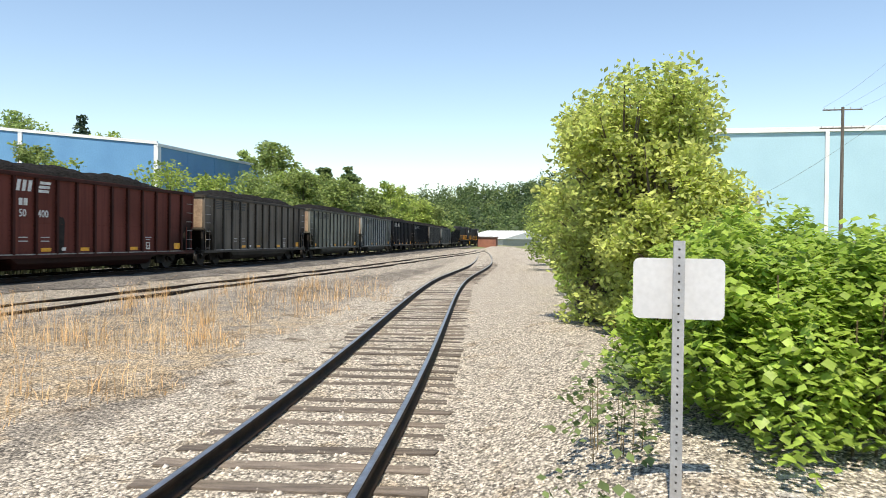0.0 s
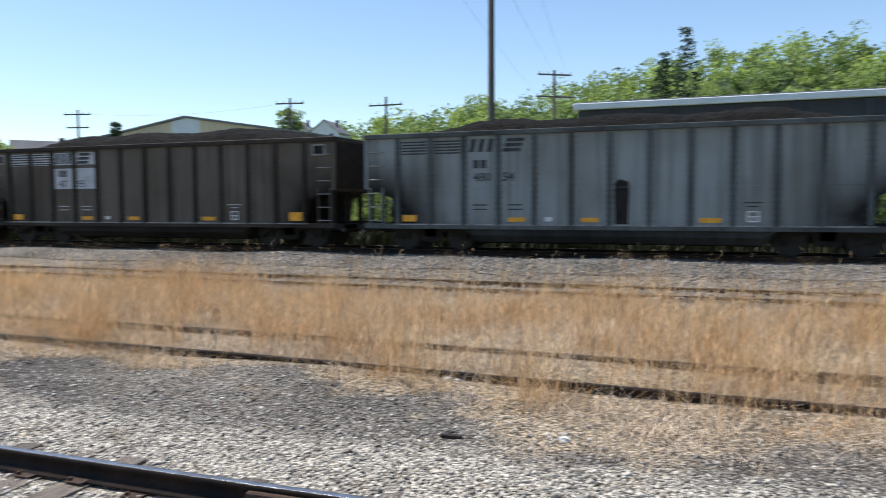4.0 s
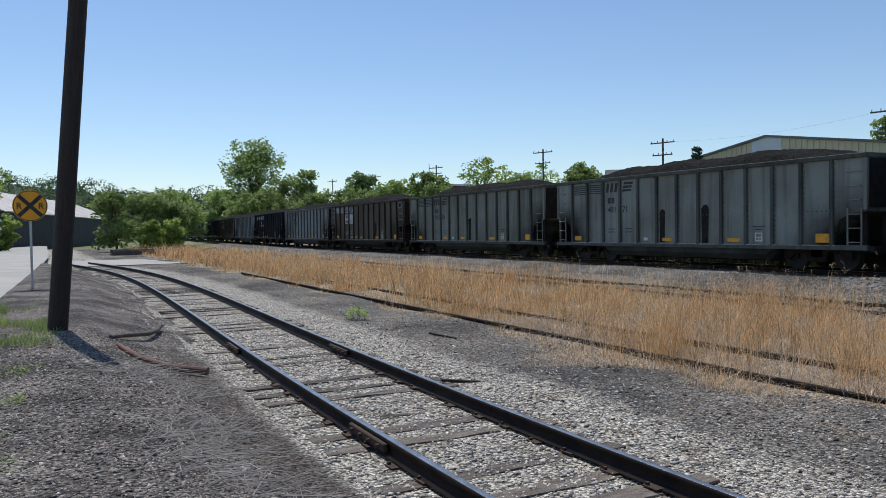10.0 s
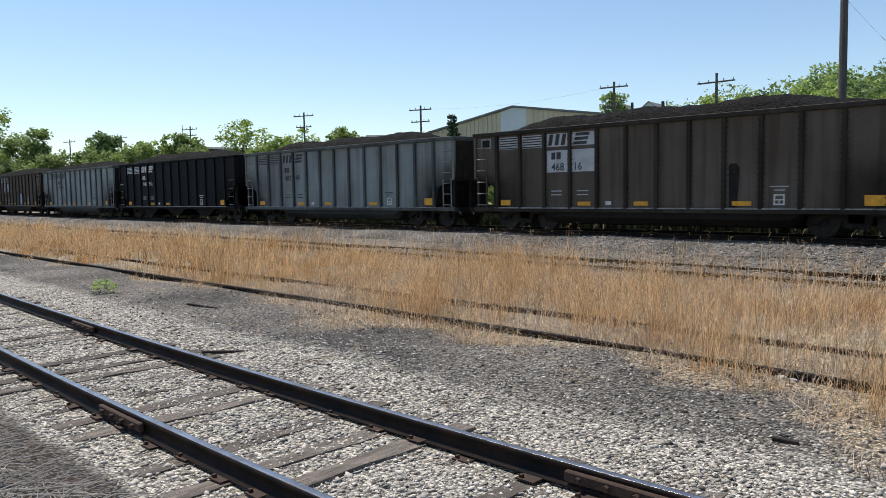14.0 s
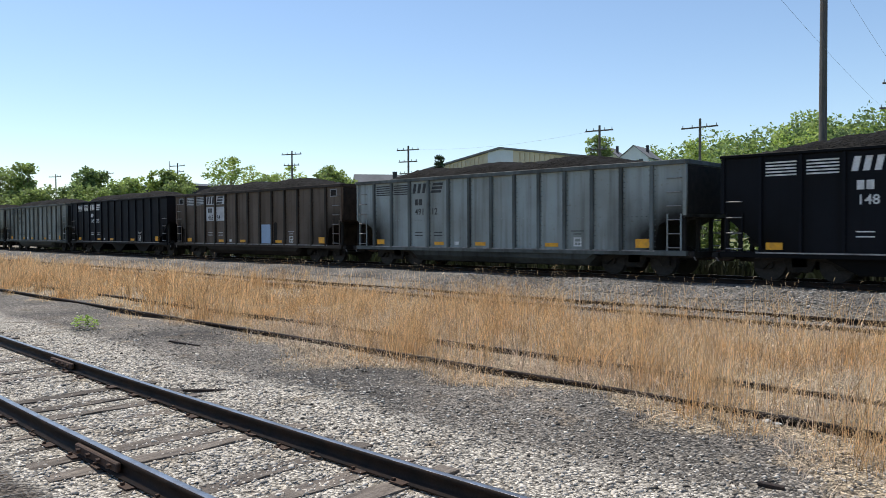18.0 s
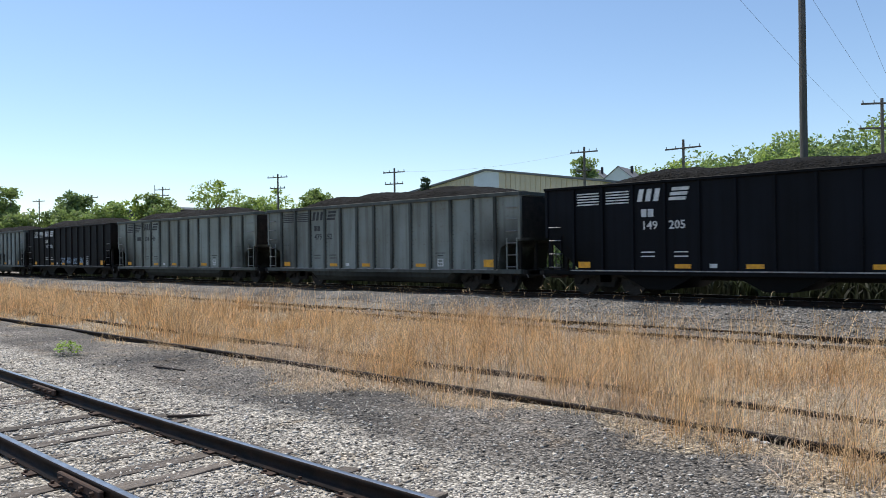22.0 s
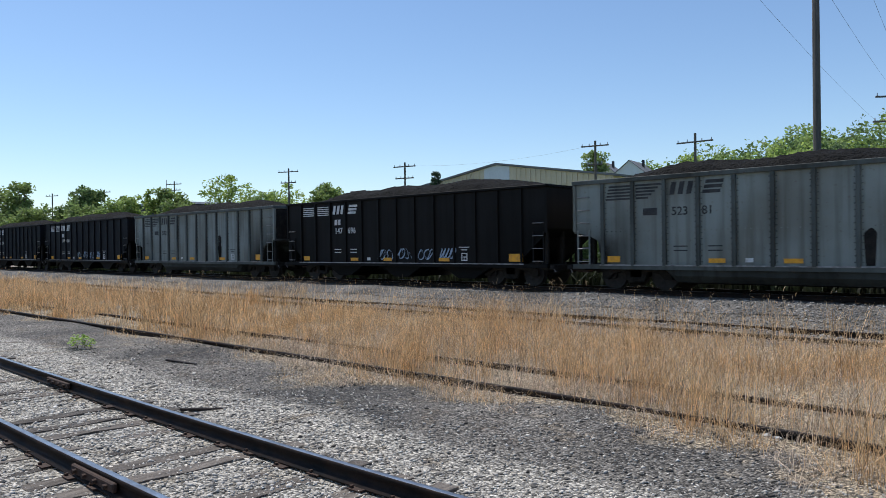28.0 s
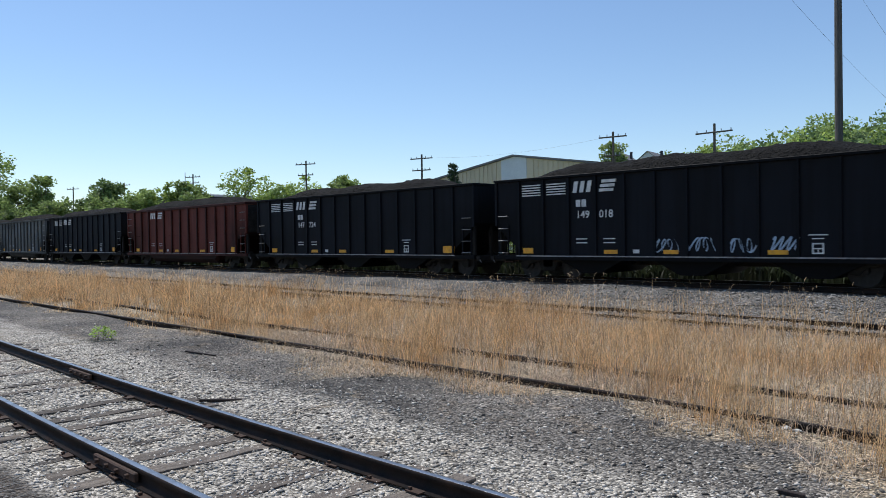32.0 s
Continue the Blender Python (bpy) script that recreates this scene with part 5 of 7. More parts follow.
# weeds beyond the main line hide the sunlit ground, shade in their colour
x, y = tufts(2000, 13, -80, 90, 26.0, 28.4, R2, 0.25)
y = y + main_y(x) - 23.09
blades("trackside_weeds", "dark green weeds beyond the main line, shade put into their colour", x, y, R2.uniform(0.35, 1.0, len(x)), R2, M["weeds"], 0.05, lean=0.6, heads=0)
# green weeds by the black pole and along the road edge
gxs, gys = tufts(150, 26, -18.5, -12.6, -1.0, 0.15, R2, 0.14)
keep = (np.sin(gxs * 1.9) + np.sin(gxs * 0.8 + gys * 3) > -0.2)
blades("green_verge_grass", "fresh green grass tufts at the road edge", gxs[keep], gys[keep], R2.uniform(0.05, 0.16, keep.sum()) + 0.14 * smooth01(-0.4, -0.8, gys[keep]), R2, M["leaf"], 0.006, heads=0)
for tx, ty in ((-8.33, -0.31), (-10.45, -0.21), (-6.22, -0.33), (-6.96, -0.49), (-10.06, -0.31), (-5.2, -0.6)):
    k = R2.randint(40, 90)
    blades("weed_tuft", "small green weed tuft on the cinder bank", tx + R2.normal(0, 0.12, k), ty + R2.normal(0, 0.09, k), R2.uniform(0.03, 0.10, k), R2, M["leaf"], 0.012, lean=1.2, heads=0)
x, y = tufts(140, 20, 17.5, 26, -1.3, -0.5, R2, 0.2)
blades("kerb_grass", "short green grass at the road edge by the bush", x, y, R2.uniform(0.04, 0.14, len(x)), R2, M["leaf"], 0.01, heads=0)
x, y = tufts(700, 16, 36, 130, -14, 0, R2, 0.4)
keep = np.abs(y - road_far(x) + 0.9) < 0.9
blades("verge_grass", "unmown green verge along the far road edge", x[keep], y[keep], R2.uniform(0.2, 0.6, keep.sum()), R2, M["leaf"], 0.05, heads=0)
# grey dead twigs on the bank
tw = bmesh.new()
rt = random.Random(8)
heaps = [(rt.uniform(-10.5, -3.6), rt.gauss(1.3, 0.3), rt.uniform(0, 3.14), rt.uniform(0.2, 0.55)) for _ in range(26)]
for i in range(560):
    hx, hy, ha, hr = rt.choice(heaps)
    x, y = rt.gauss(hx, hr), rt.gauss(hy, hr * 0.6)
    a, l = rt.gauss(ha, 0.6), rt.uniform(0.08, 0.34)
    z = float(ground_z(x, y)) + 0.015
    p0 = Vector((x, y, z + rt.uniform(0, 0.04)))
    p1 = p0 + Vector((l * math.cos(a), l * math.sin(a), rt.uniform(-0.01, 0.06)))
    a += rt.uniform(-0.7, 0.7)
    p2 = p1 + Vector((l * math.cos(a), l * math.sin(a), rt.uniform(-0.05, 0.04)))
    r = rt.uniform(0.0025, 0.006)
    rod(tw, p0, p1, r, r * 0.8, 4), rod(tw, p1, p2, r * 0.8, r * 0.4, 4)
thing("dead_twigs", "bleached dead twigs littering the bank", "twigs", kind="stuff", mesh=mesh_of("dead_twigs", tw, M["twig"]))


# ---------------- trees, bushes, wooded hills ----------------
def leaf_cloud(c, r, per, size, rng, squash=0.75):
    """Leaf quads round clump centres c (n x 3) with radii r."""
    n = len(c)
    P = rng.normal(0, 1, (n, per, 3))
    P /= np.linalg.norm(P, axis=-1, keepdims=True)
    P *= rng.rand(n, per, 1) ** 0.4
    P[..., 2] *= squash
    P = (c[:, None] + P * np.asarray(r).reshape(-1, 1, 1)).reshape(-1, 3)
    m = len(P)
    u = rng.normal(0, 1, (m, 3))
    u[:, 2] *= 0.6
    u /= np.linalg.norm(u, axis=1, keepdims=True)
    v = np.cross(u, rng.normal(0, 1, (m, 3)))
    v /= np.linalg.norm(v, axis=1, keepdims=True)
    s = size * rng.uniform(0.6, 1.4, (m, 1))
    V = np.stack([P - u * s, P - v * s * 0.55, P + u * s, P + v * s * 0.55], 1)
    return V.reshape(-1, 3), np.arange(m * 4).reshape(m, 4)


def limb(bm, a, b, r0, r1, rnd, n=3):
    pts = [Vector(a)]
    for i in range(1, n + 1):
        p = Vector(a).lerp(Vector(b), i / n)
        if i < n:
            p += Vector((rnd.uniform(-1, 1), rnd.uniform(-1, 1), 0)) * (Vector(b) - Vector(a)).length * 0.06
        pts.append(p)
    for i in range(n):
        rod(bm, pts[i], pts[i + 1], r0 + (r1 - r0) * i / n, r0 + (r1 - r0) * (i + 1) / n, 7)


def tree(kind, x, y, top, width, seed, label, fine=1.0):
    rng, rnd = np.random.RandomState(seed), random.Random(seed)
    z0 = float(ground_z(x, y)) - 0.1
    h = top - z0
    mats = {"g": "leaf", "d": "leaf_dark", "p": "leaf_pale", "w": "leaf_pale", "r": "leaf_locust", "c": "leaf_conifer"}
    t = thing("conifer" if kind == "c" else "tree", label, "tree", at=pose(x, y, z0))
    bm = bmesh.new()
    R = width / 2
    D = math.hypot(x, y)
    size = max(0.05 if kind == "r" else 0.07, D * 0.0017) / fine
    if kind == "c":
        limb(bm, (0, 0, 0), (0, 0, h), 0.22, 0.03, rnd, 4)
        k = np.linspace(0.12, 0.99, 26)
        cs = []
        for q in k:
            m = int(3 + 9 * (1 - q))
            a = rng.uniform(0, 6.28, m)
            rr = R * (1 - q) ** 0.8 * rng.uniform(0.55, 1.05, m) + 0.1
            cs.append(np.stack([rr * np.cos(a), rr * np.sin(a), q * h + rng.uniform(-0.3, 0.3, m) - 0.15 * rr], -1))
        c = np.concatenate(cs)
        V, F = leaf_cloud(c, 0.16 * R + 0.25, 26, size * 1.1, rng, 0.5)
    else:
        multi = 4 if kind == "r" else 1 + (seed % 3 == 0)
        for i in range(multi):
            b = (rnd.uniform(-0.2, 0.2) * R, rnd.uniform(-0.2, 0.2) * R, h * 0.55)
            limb(bm, (0.15 * i, 0.1 * i, 0), b, 0.03 * h * 0.55 + 0.05, 0.05, rnd)
        n = int(44 + 14 * min(h, 16) / 4)
        n = int(n * 2.2) if kind == "r" else n
        lobes = 5 + seed % 4
        la, lz = rng.uniform(0, 6.28, lobes), rng.uniform(0.42, 0.9, lobes)
        lc = np.stack([R * 0.48 * np.cos(la), R * 0.48 * np.sin(la), lz * h], -1)
        lc[0] = (0, 0, h * 0.86)
        pick = rng.randint(0, lobes, n)
        off = rng.normal(0, 1, (n, 3))
        off /= np.linalg.norm(off, axis=1, keepdims=True)
        off *= rng.rand(n, 1) ** 0.35
        c = lc[pick] + off * np.array([R * 0.55, R * 0.55, h * 0.17])
        c[:, 2] = np.minimum(c[:, 2], h * 0.97)
        low = 0.06 if kind == "r" else 0.12 if kind == "p" or top < 7 else 0.22
        c[:, 2] = np.maximum(c[:, 2], h * low)
        if kind != "w":
            m = n // 2
            a = rng.uniform(0, 6.28, m)
            c = np.concatenate([c, np.stack([R * 0.75 * np.cos(a) * rng.rand(m) ** 0.5, R * 0.75 * np.sin(a) * rng.rand(m) ** 0.5, rng.uniform(low, 0.55, m) * h], -1)])
        for q in c[::3]:
            limb(bm, (0, 0, min(h * 0.45, q[2] * 0.7)), q, 0.012 * h * 0.5 + 0.012, 0.01, rnd, 2)
        rad = R * (0.19 if kind == "w" else 0.27) * rng.uniform(0.7, 1.3, len(c))
        V, F = leaf_cloud(c, rad, 30 if kind == "w" else 80 if kind == "r" else 50, size * 1.12, rng)
    part("trunk", bm, M["bark"], t)
    part("crown", raw_mesh("crown", V, F, M[mats[kind]]), None, t)
    return t


LEFT = [("g", -145.8, 36.1, 19.5, 11.9), ("g", -114.7, 35.4, 10.7, 7.2), ("d", -102.6, 39.7, 10.0, 6.3), ("g", -93.3, 48.1, 9.7, 5.5), ("p", -104.6, 47.7, 8.8, 6.1),
        ("w", -85.8, 51.4, 11.0, 9.1), ("g", -78.9, 52.9, 8.6, 5.2), ("g", -66.8, 52.5, 8.9, 3.5), ("g", -138.5, 20.7, 8.9, 8.9), ("g", -95.8, 7.9, 6.7, 5.5),
        ("g", -105.0, 15.0, 6.1, 5.2), ("p", -93.0, 13.4, 3.9, 3.2), ("g", -91.1, -10.3, 3.7, 3.8), ("p", -89.4, -8.2, 3.0, 2.9), ("g", -90.0, -4.8, 2.7, 2.9),
        ("g", -142.0, 29.3, 9.6, 8.3), ("g", -50.1, 80.7, 13.4, 4.6), ("c", -53.7, 56.5, 9.6, 2.2), ("g", -62.9, 49.4, 8.5, 3.6), ("p", -31.8, 67.9, 10.4, 4.2), ("c", -5.4, 105.0, 24.3, 8.0), ("c", -8.4, 107.0, 21.5, 6.5), ("c", 25.0, 106.0, 24.5, 8.0),
        ("g", -102.3, 40.4, 9.8, 5.7), ("g", -110.0, 35.5, 10.8, 7.0), ("g", -122.0, 33.0, 9.0, 7.0), ("p", -72.0, 56.0, 8.4, 5.0), ("g", -96.0, 44.0, 8.6, 6.0), ("g", -120.0, 14.5, 7.6, 8.0),
        ("g", -104.0, 11.5, 7.0, 7.0), ("g", -128.0, 20.0, 8.0, 8.0), ("w", -95.9, -5.3, 9.6, 6.1), ("w", -95.0, 47.5, 10.0, 6.0), ("w", -76.0, 54.0, 9.6, 7.0), ("p", -68.0, 55.0, 8.2, 5.0), ("g", -98.0, 40.0, 7.4, 7.0), ("p", -92.4, -3.6, 3.7, 3.3), ("g", -118.7, 17.0, 8.3, 7.5), ("p", -91.2, 11.2, 3.3, 2.9),
        ("g", -104.5, 35.5, 7.6, 7.5), ("g", -90.0, 46.5, 7.6, 6.5), ("p", -82.0, 52.0, 8.0, 6.5), ("g", -100.0, 44.0, 7.8, 6.5), ("g", -126.0, 31.0, 8.4, 8.0)]
RIGHT = [("c", 100.7, 74.1, 18.1, 5.4), ("g", 89.7, 72.0, 16.7, 7.8), ("p", 108.2, 76.1, 16.7, 9.2), ("g", 55.5, 42.6, 9.0, 3.4), ("p", 50.8, 35.6, 6.3, 5.0),
         ("p", 56.6, 32.4, 6.4, 5.9), ("g", 105.5, 52.0, 13.6, 4.6), ("g", 96.8, 43.2, 13.3, 6.4), ("d", 107.9, 42.0, 11.5, 3.3), ("d", 113.6, 40.6, 12.2, 3.8),
         ("g", 84.3, 34.6, 8.6, 5.0), ("g", 92.5, 34.0, 8.4, 6.2), ("g", 105.3, 34.8, 8.2, 6.2), ("w", 118.8, 36.0, 10.2, 6.9), ("g", 157.1, 38.6, 7.0, 6.5),
         ("p", 136.7, 37.5, 8.7, 7.8), ("p", 66.0, 33.5, 6.8, 6.0), ("g", 74.5, 34.5, 7.6, 7.0), ("g", 99.5, 38.5, 9.5, 8.0), ("p", 125.0, 38.5, 8.5, 9.0), ("g", 147.0, 39.5, 8.0, 9.0), ("g", 112.0, 47.0, 11.5, 9.0), ("p", 87.0, 37.5, 8.8, 7.0), ("r", 25.4, 2.25, 4.95, 3.0), ("r", 25.2, 1.45, 4.75, 2.6), ("r", 26.6, 3.05, 4.5, 2.3), ("r", 24.8, 1.8, 4.1, 2.4), ("p", 52.0, 5.4, 4.6, 4.6), ("g", 60, 6.8, 4.8, 4.6)]
SAY = {"g": "leafy green tree in fresh spring leaf", "d": "dark green bushy tree behind the tracks", "p": "pale yellow-green young tree in spring leaf", "w": "thin half-bare tree with sparse new leaves",
       "r": "multi-stemmed locust tree with yellow-green leaves by the siding", "c": "dark green conifer above the roofs"}
for i, (k, x, y, h, w) in enumerate(LEFT + RIGHT):
    tree(k, x, y, h, w, 40 + i, SAY[k])
# trackside growth seen between the cars
for i, (x, h, w) in enumerate(((-44, 3.2, 4), (-37, 3.6, 5), (-30, 3.0, 4.5), (-23, 4.2, 5), (-16, 3.4, 5), (-10.5, 4.4, 5), (-4, 3.2, 4.5), (2.5, 4.3, 5), (9, 3.6, 5), (15.5, 4.0, 5), (22, 3.3, 4.5), (29, 3.8, 5), (36, 3.6, 5), (43, 4.2, 5))):
    tree("g", x, 30.2 + 0.7 * (i % 3), h, w, 300 + i, "leafy trackside shrub behind the main line", fine=0.8)
for i, x in enumerate((-40.5, -33.5, -26.5, -19.5, -13.2, -7.2, -0.8, 5.8, 12.2, 18.8, 25.5)):
    tree("d" if i % 3 == 0 else "g", x, 29.0 + 0.5 * (i % 2), 3.0 + 0.3 * (i % 4), 4.6, 330 + i, "low leafy bush close behind the main line", fine=0.8)


def big_leaves(c, size, rng):
    """Broad pointed leaves, each a folded pair of quads."""
    n = len(c)
    a, tilt = rng.uniform(0, 6.28, n), rng.uniform(0.1, 1.1, n)
    d = np.stack([np.cos(a) * np.cos(tilt), np.sin(a) * np.cos(tilt), -np.sin(tilt) * 0.8], -1)
    s = np.stack([-np.sin(a), np.cos(a), np.zeros(n)], -1)
    up = np.cross(d, s)
    l = (size * rng.uniform(0.6, 1.3, n))[:, None]
    V = np.stack([c, c + d * l * 0.35 + s * l * 0.42 - up * l * 0.10, c + d * l, c + d * l * 0.35 - s * l * 0.42 - up * l * 0.10, c + d * l * 0.42], 1)
    F = np.array([(0, 1, 4), (1, 2, 4), (2, 3, 4), (3, 0, 4)])
    return V.reshape(-1, 3), (F[None] + 5 * np.arange(n)[:, None, None]).reshape(-1, 3)


def bush(x, y, lx, ly, h, n, seed, label, size=0.12, mat="leaf_bush", stems=24):
    rng, rnd = np.random.RandomState(seed), random.Random(seed)
    b = thing("bush", label, "bush", at=pose(x, y, float(ground_z(x, y)) - 0.03))
    P = rng.normal(0, 1, (n, 3))
    P /= np.linalg.norm(P, axis=1, keepdims=True)
    P[:, 2] = np.abs(P[:, 2])
    ph = seed * 1.7
    lump = 1 + 0.13 * np.sin(4 * np.arctan2(P[:, 1], P[:, 0]) + 3 * P[:, 2] + ph) + 0.10 * np.sin(8 * P[:, 0] + 7 * P[:, 1] + ph) + 0.07 * np.sin(15 * P[:, 0] - 13 * P[:, 1] + 9 * P[:, 2])
    P *= (lump * rng.uniform(0.72, 1.03, n))[:, None]
    flat = np.clip(P[:, 2], 0, 1.4) ** 0.75
    c = np.stack([P[:, 0] * lx / 2, P[:, 1] * ly / 2, 0.12 + flat * h * 0.92], -1)
    V, F = big_leaves(c, size, rng)
    part("foliage", raw_mesh("foliage", V, F, M[mat]), None, b)
    for i in range(stems):
        a, r = rnd.uniform(0, 6.28), rnd.random() ** 0.5
        p = (r * lx * 0.38 * math.cos(a), r * ly * 0.38 * math.sin(a))
        part("stem", rod(bmesh.new(), (p[0], p[1], 0), (p[0] * 1.12, p[1] * 1.12, h * rnd.uniform(0.5, 0.85)), 0.012 if n > 900 else 0.005, 0.005 if n > 900 else 0.002, 5), M["stalk"], b)
    return b


bush(19.8, 1.02, 5.6, 2.95, 1.8, 24000, 5, "broad-leaved bright green knotweed bush at the road edge", 0.105)
bush(18.2, 0.7, 2.8, 2.0, 1.65, 8000, 6, "bright green knotweed shoots behind the sign", 0.10)
bush(23.8, 0.45, 4.0, 1.8, 1.55, 6000, 7, "green knotweed thicket reaching towards the siding", 0.12)
bush(14.9, 2.75, 1.5, 0.7, 0.55, 170, 9, "low straggly weed beside the sign", 0.075, mat="leaf_dark", stems=9)
bush(17.3, 2.6, 1.4, 0.8, 0.8, 260, 14, "thin straggly weed behind the sign", 0.08, mat="leaf_dark", stems=9)
bush(-16.6, 6.5, 0.55, 0.5, 0.24, 160, 10, "small pale weed growing in the gravel", 0.07, stems=8)
bush(30, 2.5, 5, 2.6, 1.8, 2500, 12, "green undergrowth along the siding", 0.2)
bush(36, 3.3, 6, 2.6, 2.2, 2500, 13, "green undergrowth below the locust trees", 0.2)


def hill(name, label, profile, d0, d1, n, crown_r, quads, size, seed, mats=("leaf", "leaf_dark", "leaf_pale"), base=0.0, mix=(0.5, 0.35, 0.15), sink=1.5):
    """A wooded slope: profile gives the height angle of the treetops over the azimuth from +y, turning to the left."""
    rng = np.random.RandomState(seed)
    az, el = np.array(sorted(profile), float).T
    A = np.linspace(az[0] - 2, az[-1] + 2, 90)
    K = np.linspace(0, 1.25, 26)

    def z_of(a, k):
        topz = EYE + d1 * np.tan(np.radians(np.interp(a, az, el))) - crown_r * sink
        return base + (topz - base) * smooth01(-0.05, 1.0, k) - 0.15 * np.maximum(k - 1, 0) * topz
    AA, KK = np.meshgrid(A, K, indexing="ij")
    DD = d0 + (d1 - d0) * KK
    Z = z_of(AA, KK)
    X, Y = -DD * np.sin(np.radians(AA)), DD * np.cos(np.radians(AA))
    idx = np.arange(X.size).reshape(X.shape)
    f = np.stack([idx[:-1, :-1], idx[:-1, 1:], idx[1:, 1:], idx[1:, :-1]], -1).reshape(-1, 4)
    thing(name, label, "hill", kind="structure", mesh=raw_mesh(name, np.stack([X, Y, Z], -1).reshape(-1, 3), f, M["canopy"], True))
    which = rng.choice(3, n, p=mix)
    a, k = rng.uniform(az[0] - 1, az[-1] + 1, n), rng.rand(n) ** 0.8
    d = d0 + (d1 - d0) * k
    for j in range(3):
        s = which == j
        m = s.sum()
        r = crown_r * rng.uniform(0.5, 1.35, m)
        c = np.stack([-d[s] * np.sin(np.radians(a[s])), d[s] * np.cos(np.radians(a[s])), z_of(a[s], k[s]) + r * 0.75], -1)
        sub = rng.normal(0, 1, (m, 5, 3))
        sub /= np.linalg.norm(sub, axis=-1, keepdims=True)
        c2 = (c[:, None] + sub * r[:, None, None] * np.array([0.5, 0.5, 0.75])).reshape(-1, 3)
        V, F = leaf_cloud(c2, np.repeat(r * 0.44, 5), max(3, quads // 5), size, rng, 0.9)
        thing("woods", f"{('green', 'dark green', 'yellow-green')[j]} leafy treetops covering the hillside", "woods", kind="stuff", mesh=raw_mesh("woods", V, F, M[mats[j]]))


hill("hillside", "steep wooded hillside above the roofs", [(27, 5.0), (23.2, 6.1), (18.4, 7.2), (14.7, 6.7), (10.5, 8.4), (7.2, 8.6), (2.1, 9.8), (-4.0, 10.4), (-8.0, 10.2), (-11.2, 9.6), (-14.9, 8.6),
      (-22, 8.0), (-26, 8.9), (-30.2, 8.5), (-34.3, 8.2), (-37.6, 8.2), (-41, 7.3), (-46, 6.3), (-54, 5.2), (-62, 4.0)], 115, 235, 1250, 4.8, 150, 0.5, 21, mats=("leaf", "leaf_dark", "leaf_pale"), mix=(0.5, 0.3, 0.2))
hill("ridge", "distant wooded ridge beyond the plant", [(-64, 2.6), (-70, 2.7), (-73.3, 2.7), (-75.9, 3.0), (-78, 3.2), (-80.9, 3.6), (-85, 4.3), (-89.2, 4.6), (-92.4, 4.4), (-100, 4.2), (-115, 3.5)], 330, 640, 1300, 7.5, 120, 0.8, 22, mats=("wood_mid", "wood_deep", "wood_pale"), sink=0.9)
hill("far_ridge", "hazy blue-green wooded ridge down the valley", [(62, 1.6), (70, 2.2), (78.6, 2.75), (83.2, 2.7), (86.9, 3.05), (90.3, 3.55), (93.6, 3.85), (105, 4.0), (125, 3.8)], 520, 1000, 1300, 8.5, 80, 0.95, 23, mats=("wood_deep", "wood_deep", "wood_mid"), sink=0.8)


# ---------------- buildings ----------------
def slab_of(pts, y0, y1, mat, name, parent, at, label=""):
    return part(name, prism(bmesh.new(), pts, y0, y1), mat, parent, label, at=at)


def gable_house(name, label, at, w, d, eave, ridge, wall, roof, category="building", over=0.3):
    """A gabled block: the gable end faces -y, w wide along x, d deep along y."""
    b = thing(name, label, category, at=at)
    part("wall", prism(bmesh.new(), [(-w / 2, -1.0 - at.translation.z), (-w / 2, eave), (0, ridge), (w / 2, eave), (w / 2, -1.0 - at.translation.z)], 0, d), wall, b)
    k = (ridge - eave) / (w / 2)
    for s in (-1, 1):
        part("roof", prism(bmesh.new(), [(0, ridge + 0.02), (s * (w / 2 + over), eave - over * k + 0.02), (s * (w / 2 + over), eave - over * k + 0.17), (0, ridge + 0.17)], -over, d + over), roof, b)
    return b


# tan warehouse with a white middle bay
wh = thing("warehouse", "tan ribbed metal warehouse with white middle bay and low gable", "warehouse", at=pose(-50.7, 62.6, 0))


def gable_z(x):
    return 10.35 - 0.152 * abs(x)


part("wall", prism(bmesh.new(), [(-14, -1), (-14, gable_z(14)), (-1.7, gable_z(1.7)), (-1.7, -1)], 0, 30), M["tanwall"], wh)
part("wall", prism(bmesh.new(), [(1.7, -1), (1.7, gable_z(1.7)), (14, gable_z(14)), (14, -1)], 0, 30), M["tanwall"], wh)
part("middle_bay", prism(bmesh.new(), [(-1.7, -1), (-1.7, gable_z(1.7)), (0, gable_z(0)), (1.7, gable_z(1.7)), (1.7, -1)], -0.04, 30), M["whitewall"], wh, "white translucent middle bay")
for x in np.arange(-13.6, 13.7, 0.62):
    if abs(x) > 1.9:
        part("cladding_rib", boxes((x - 0.07, x + 0.07, -0.09, 0.0, -1, gable_z(x) - 0.1)), M["tanwall"], wh)
for s in (-1, 1):
    part("roof", prism(bmesh.new(), [(0, 10.37), (s * 14.4, gable_z(14.4) + 0.02), (s * 14.4, gable_z(14.4) + 0.22), (0, 10.57)], -0.25, 30.3), M["greyroof"], wh)

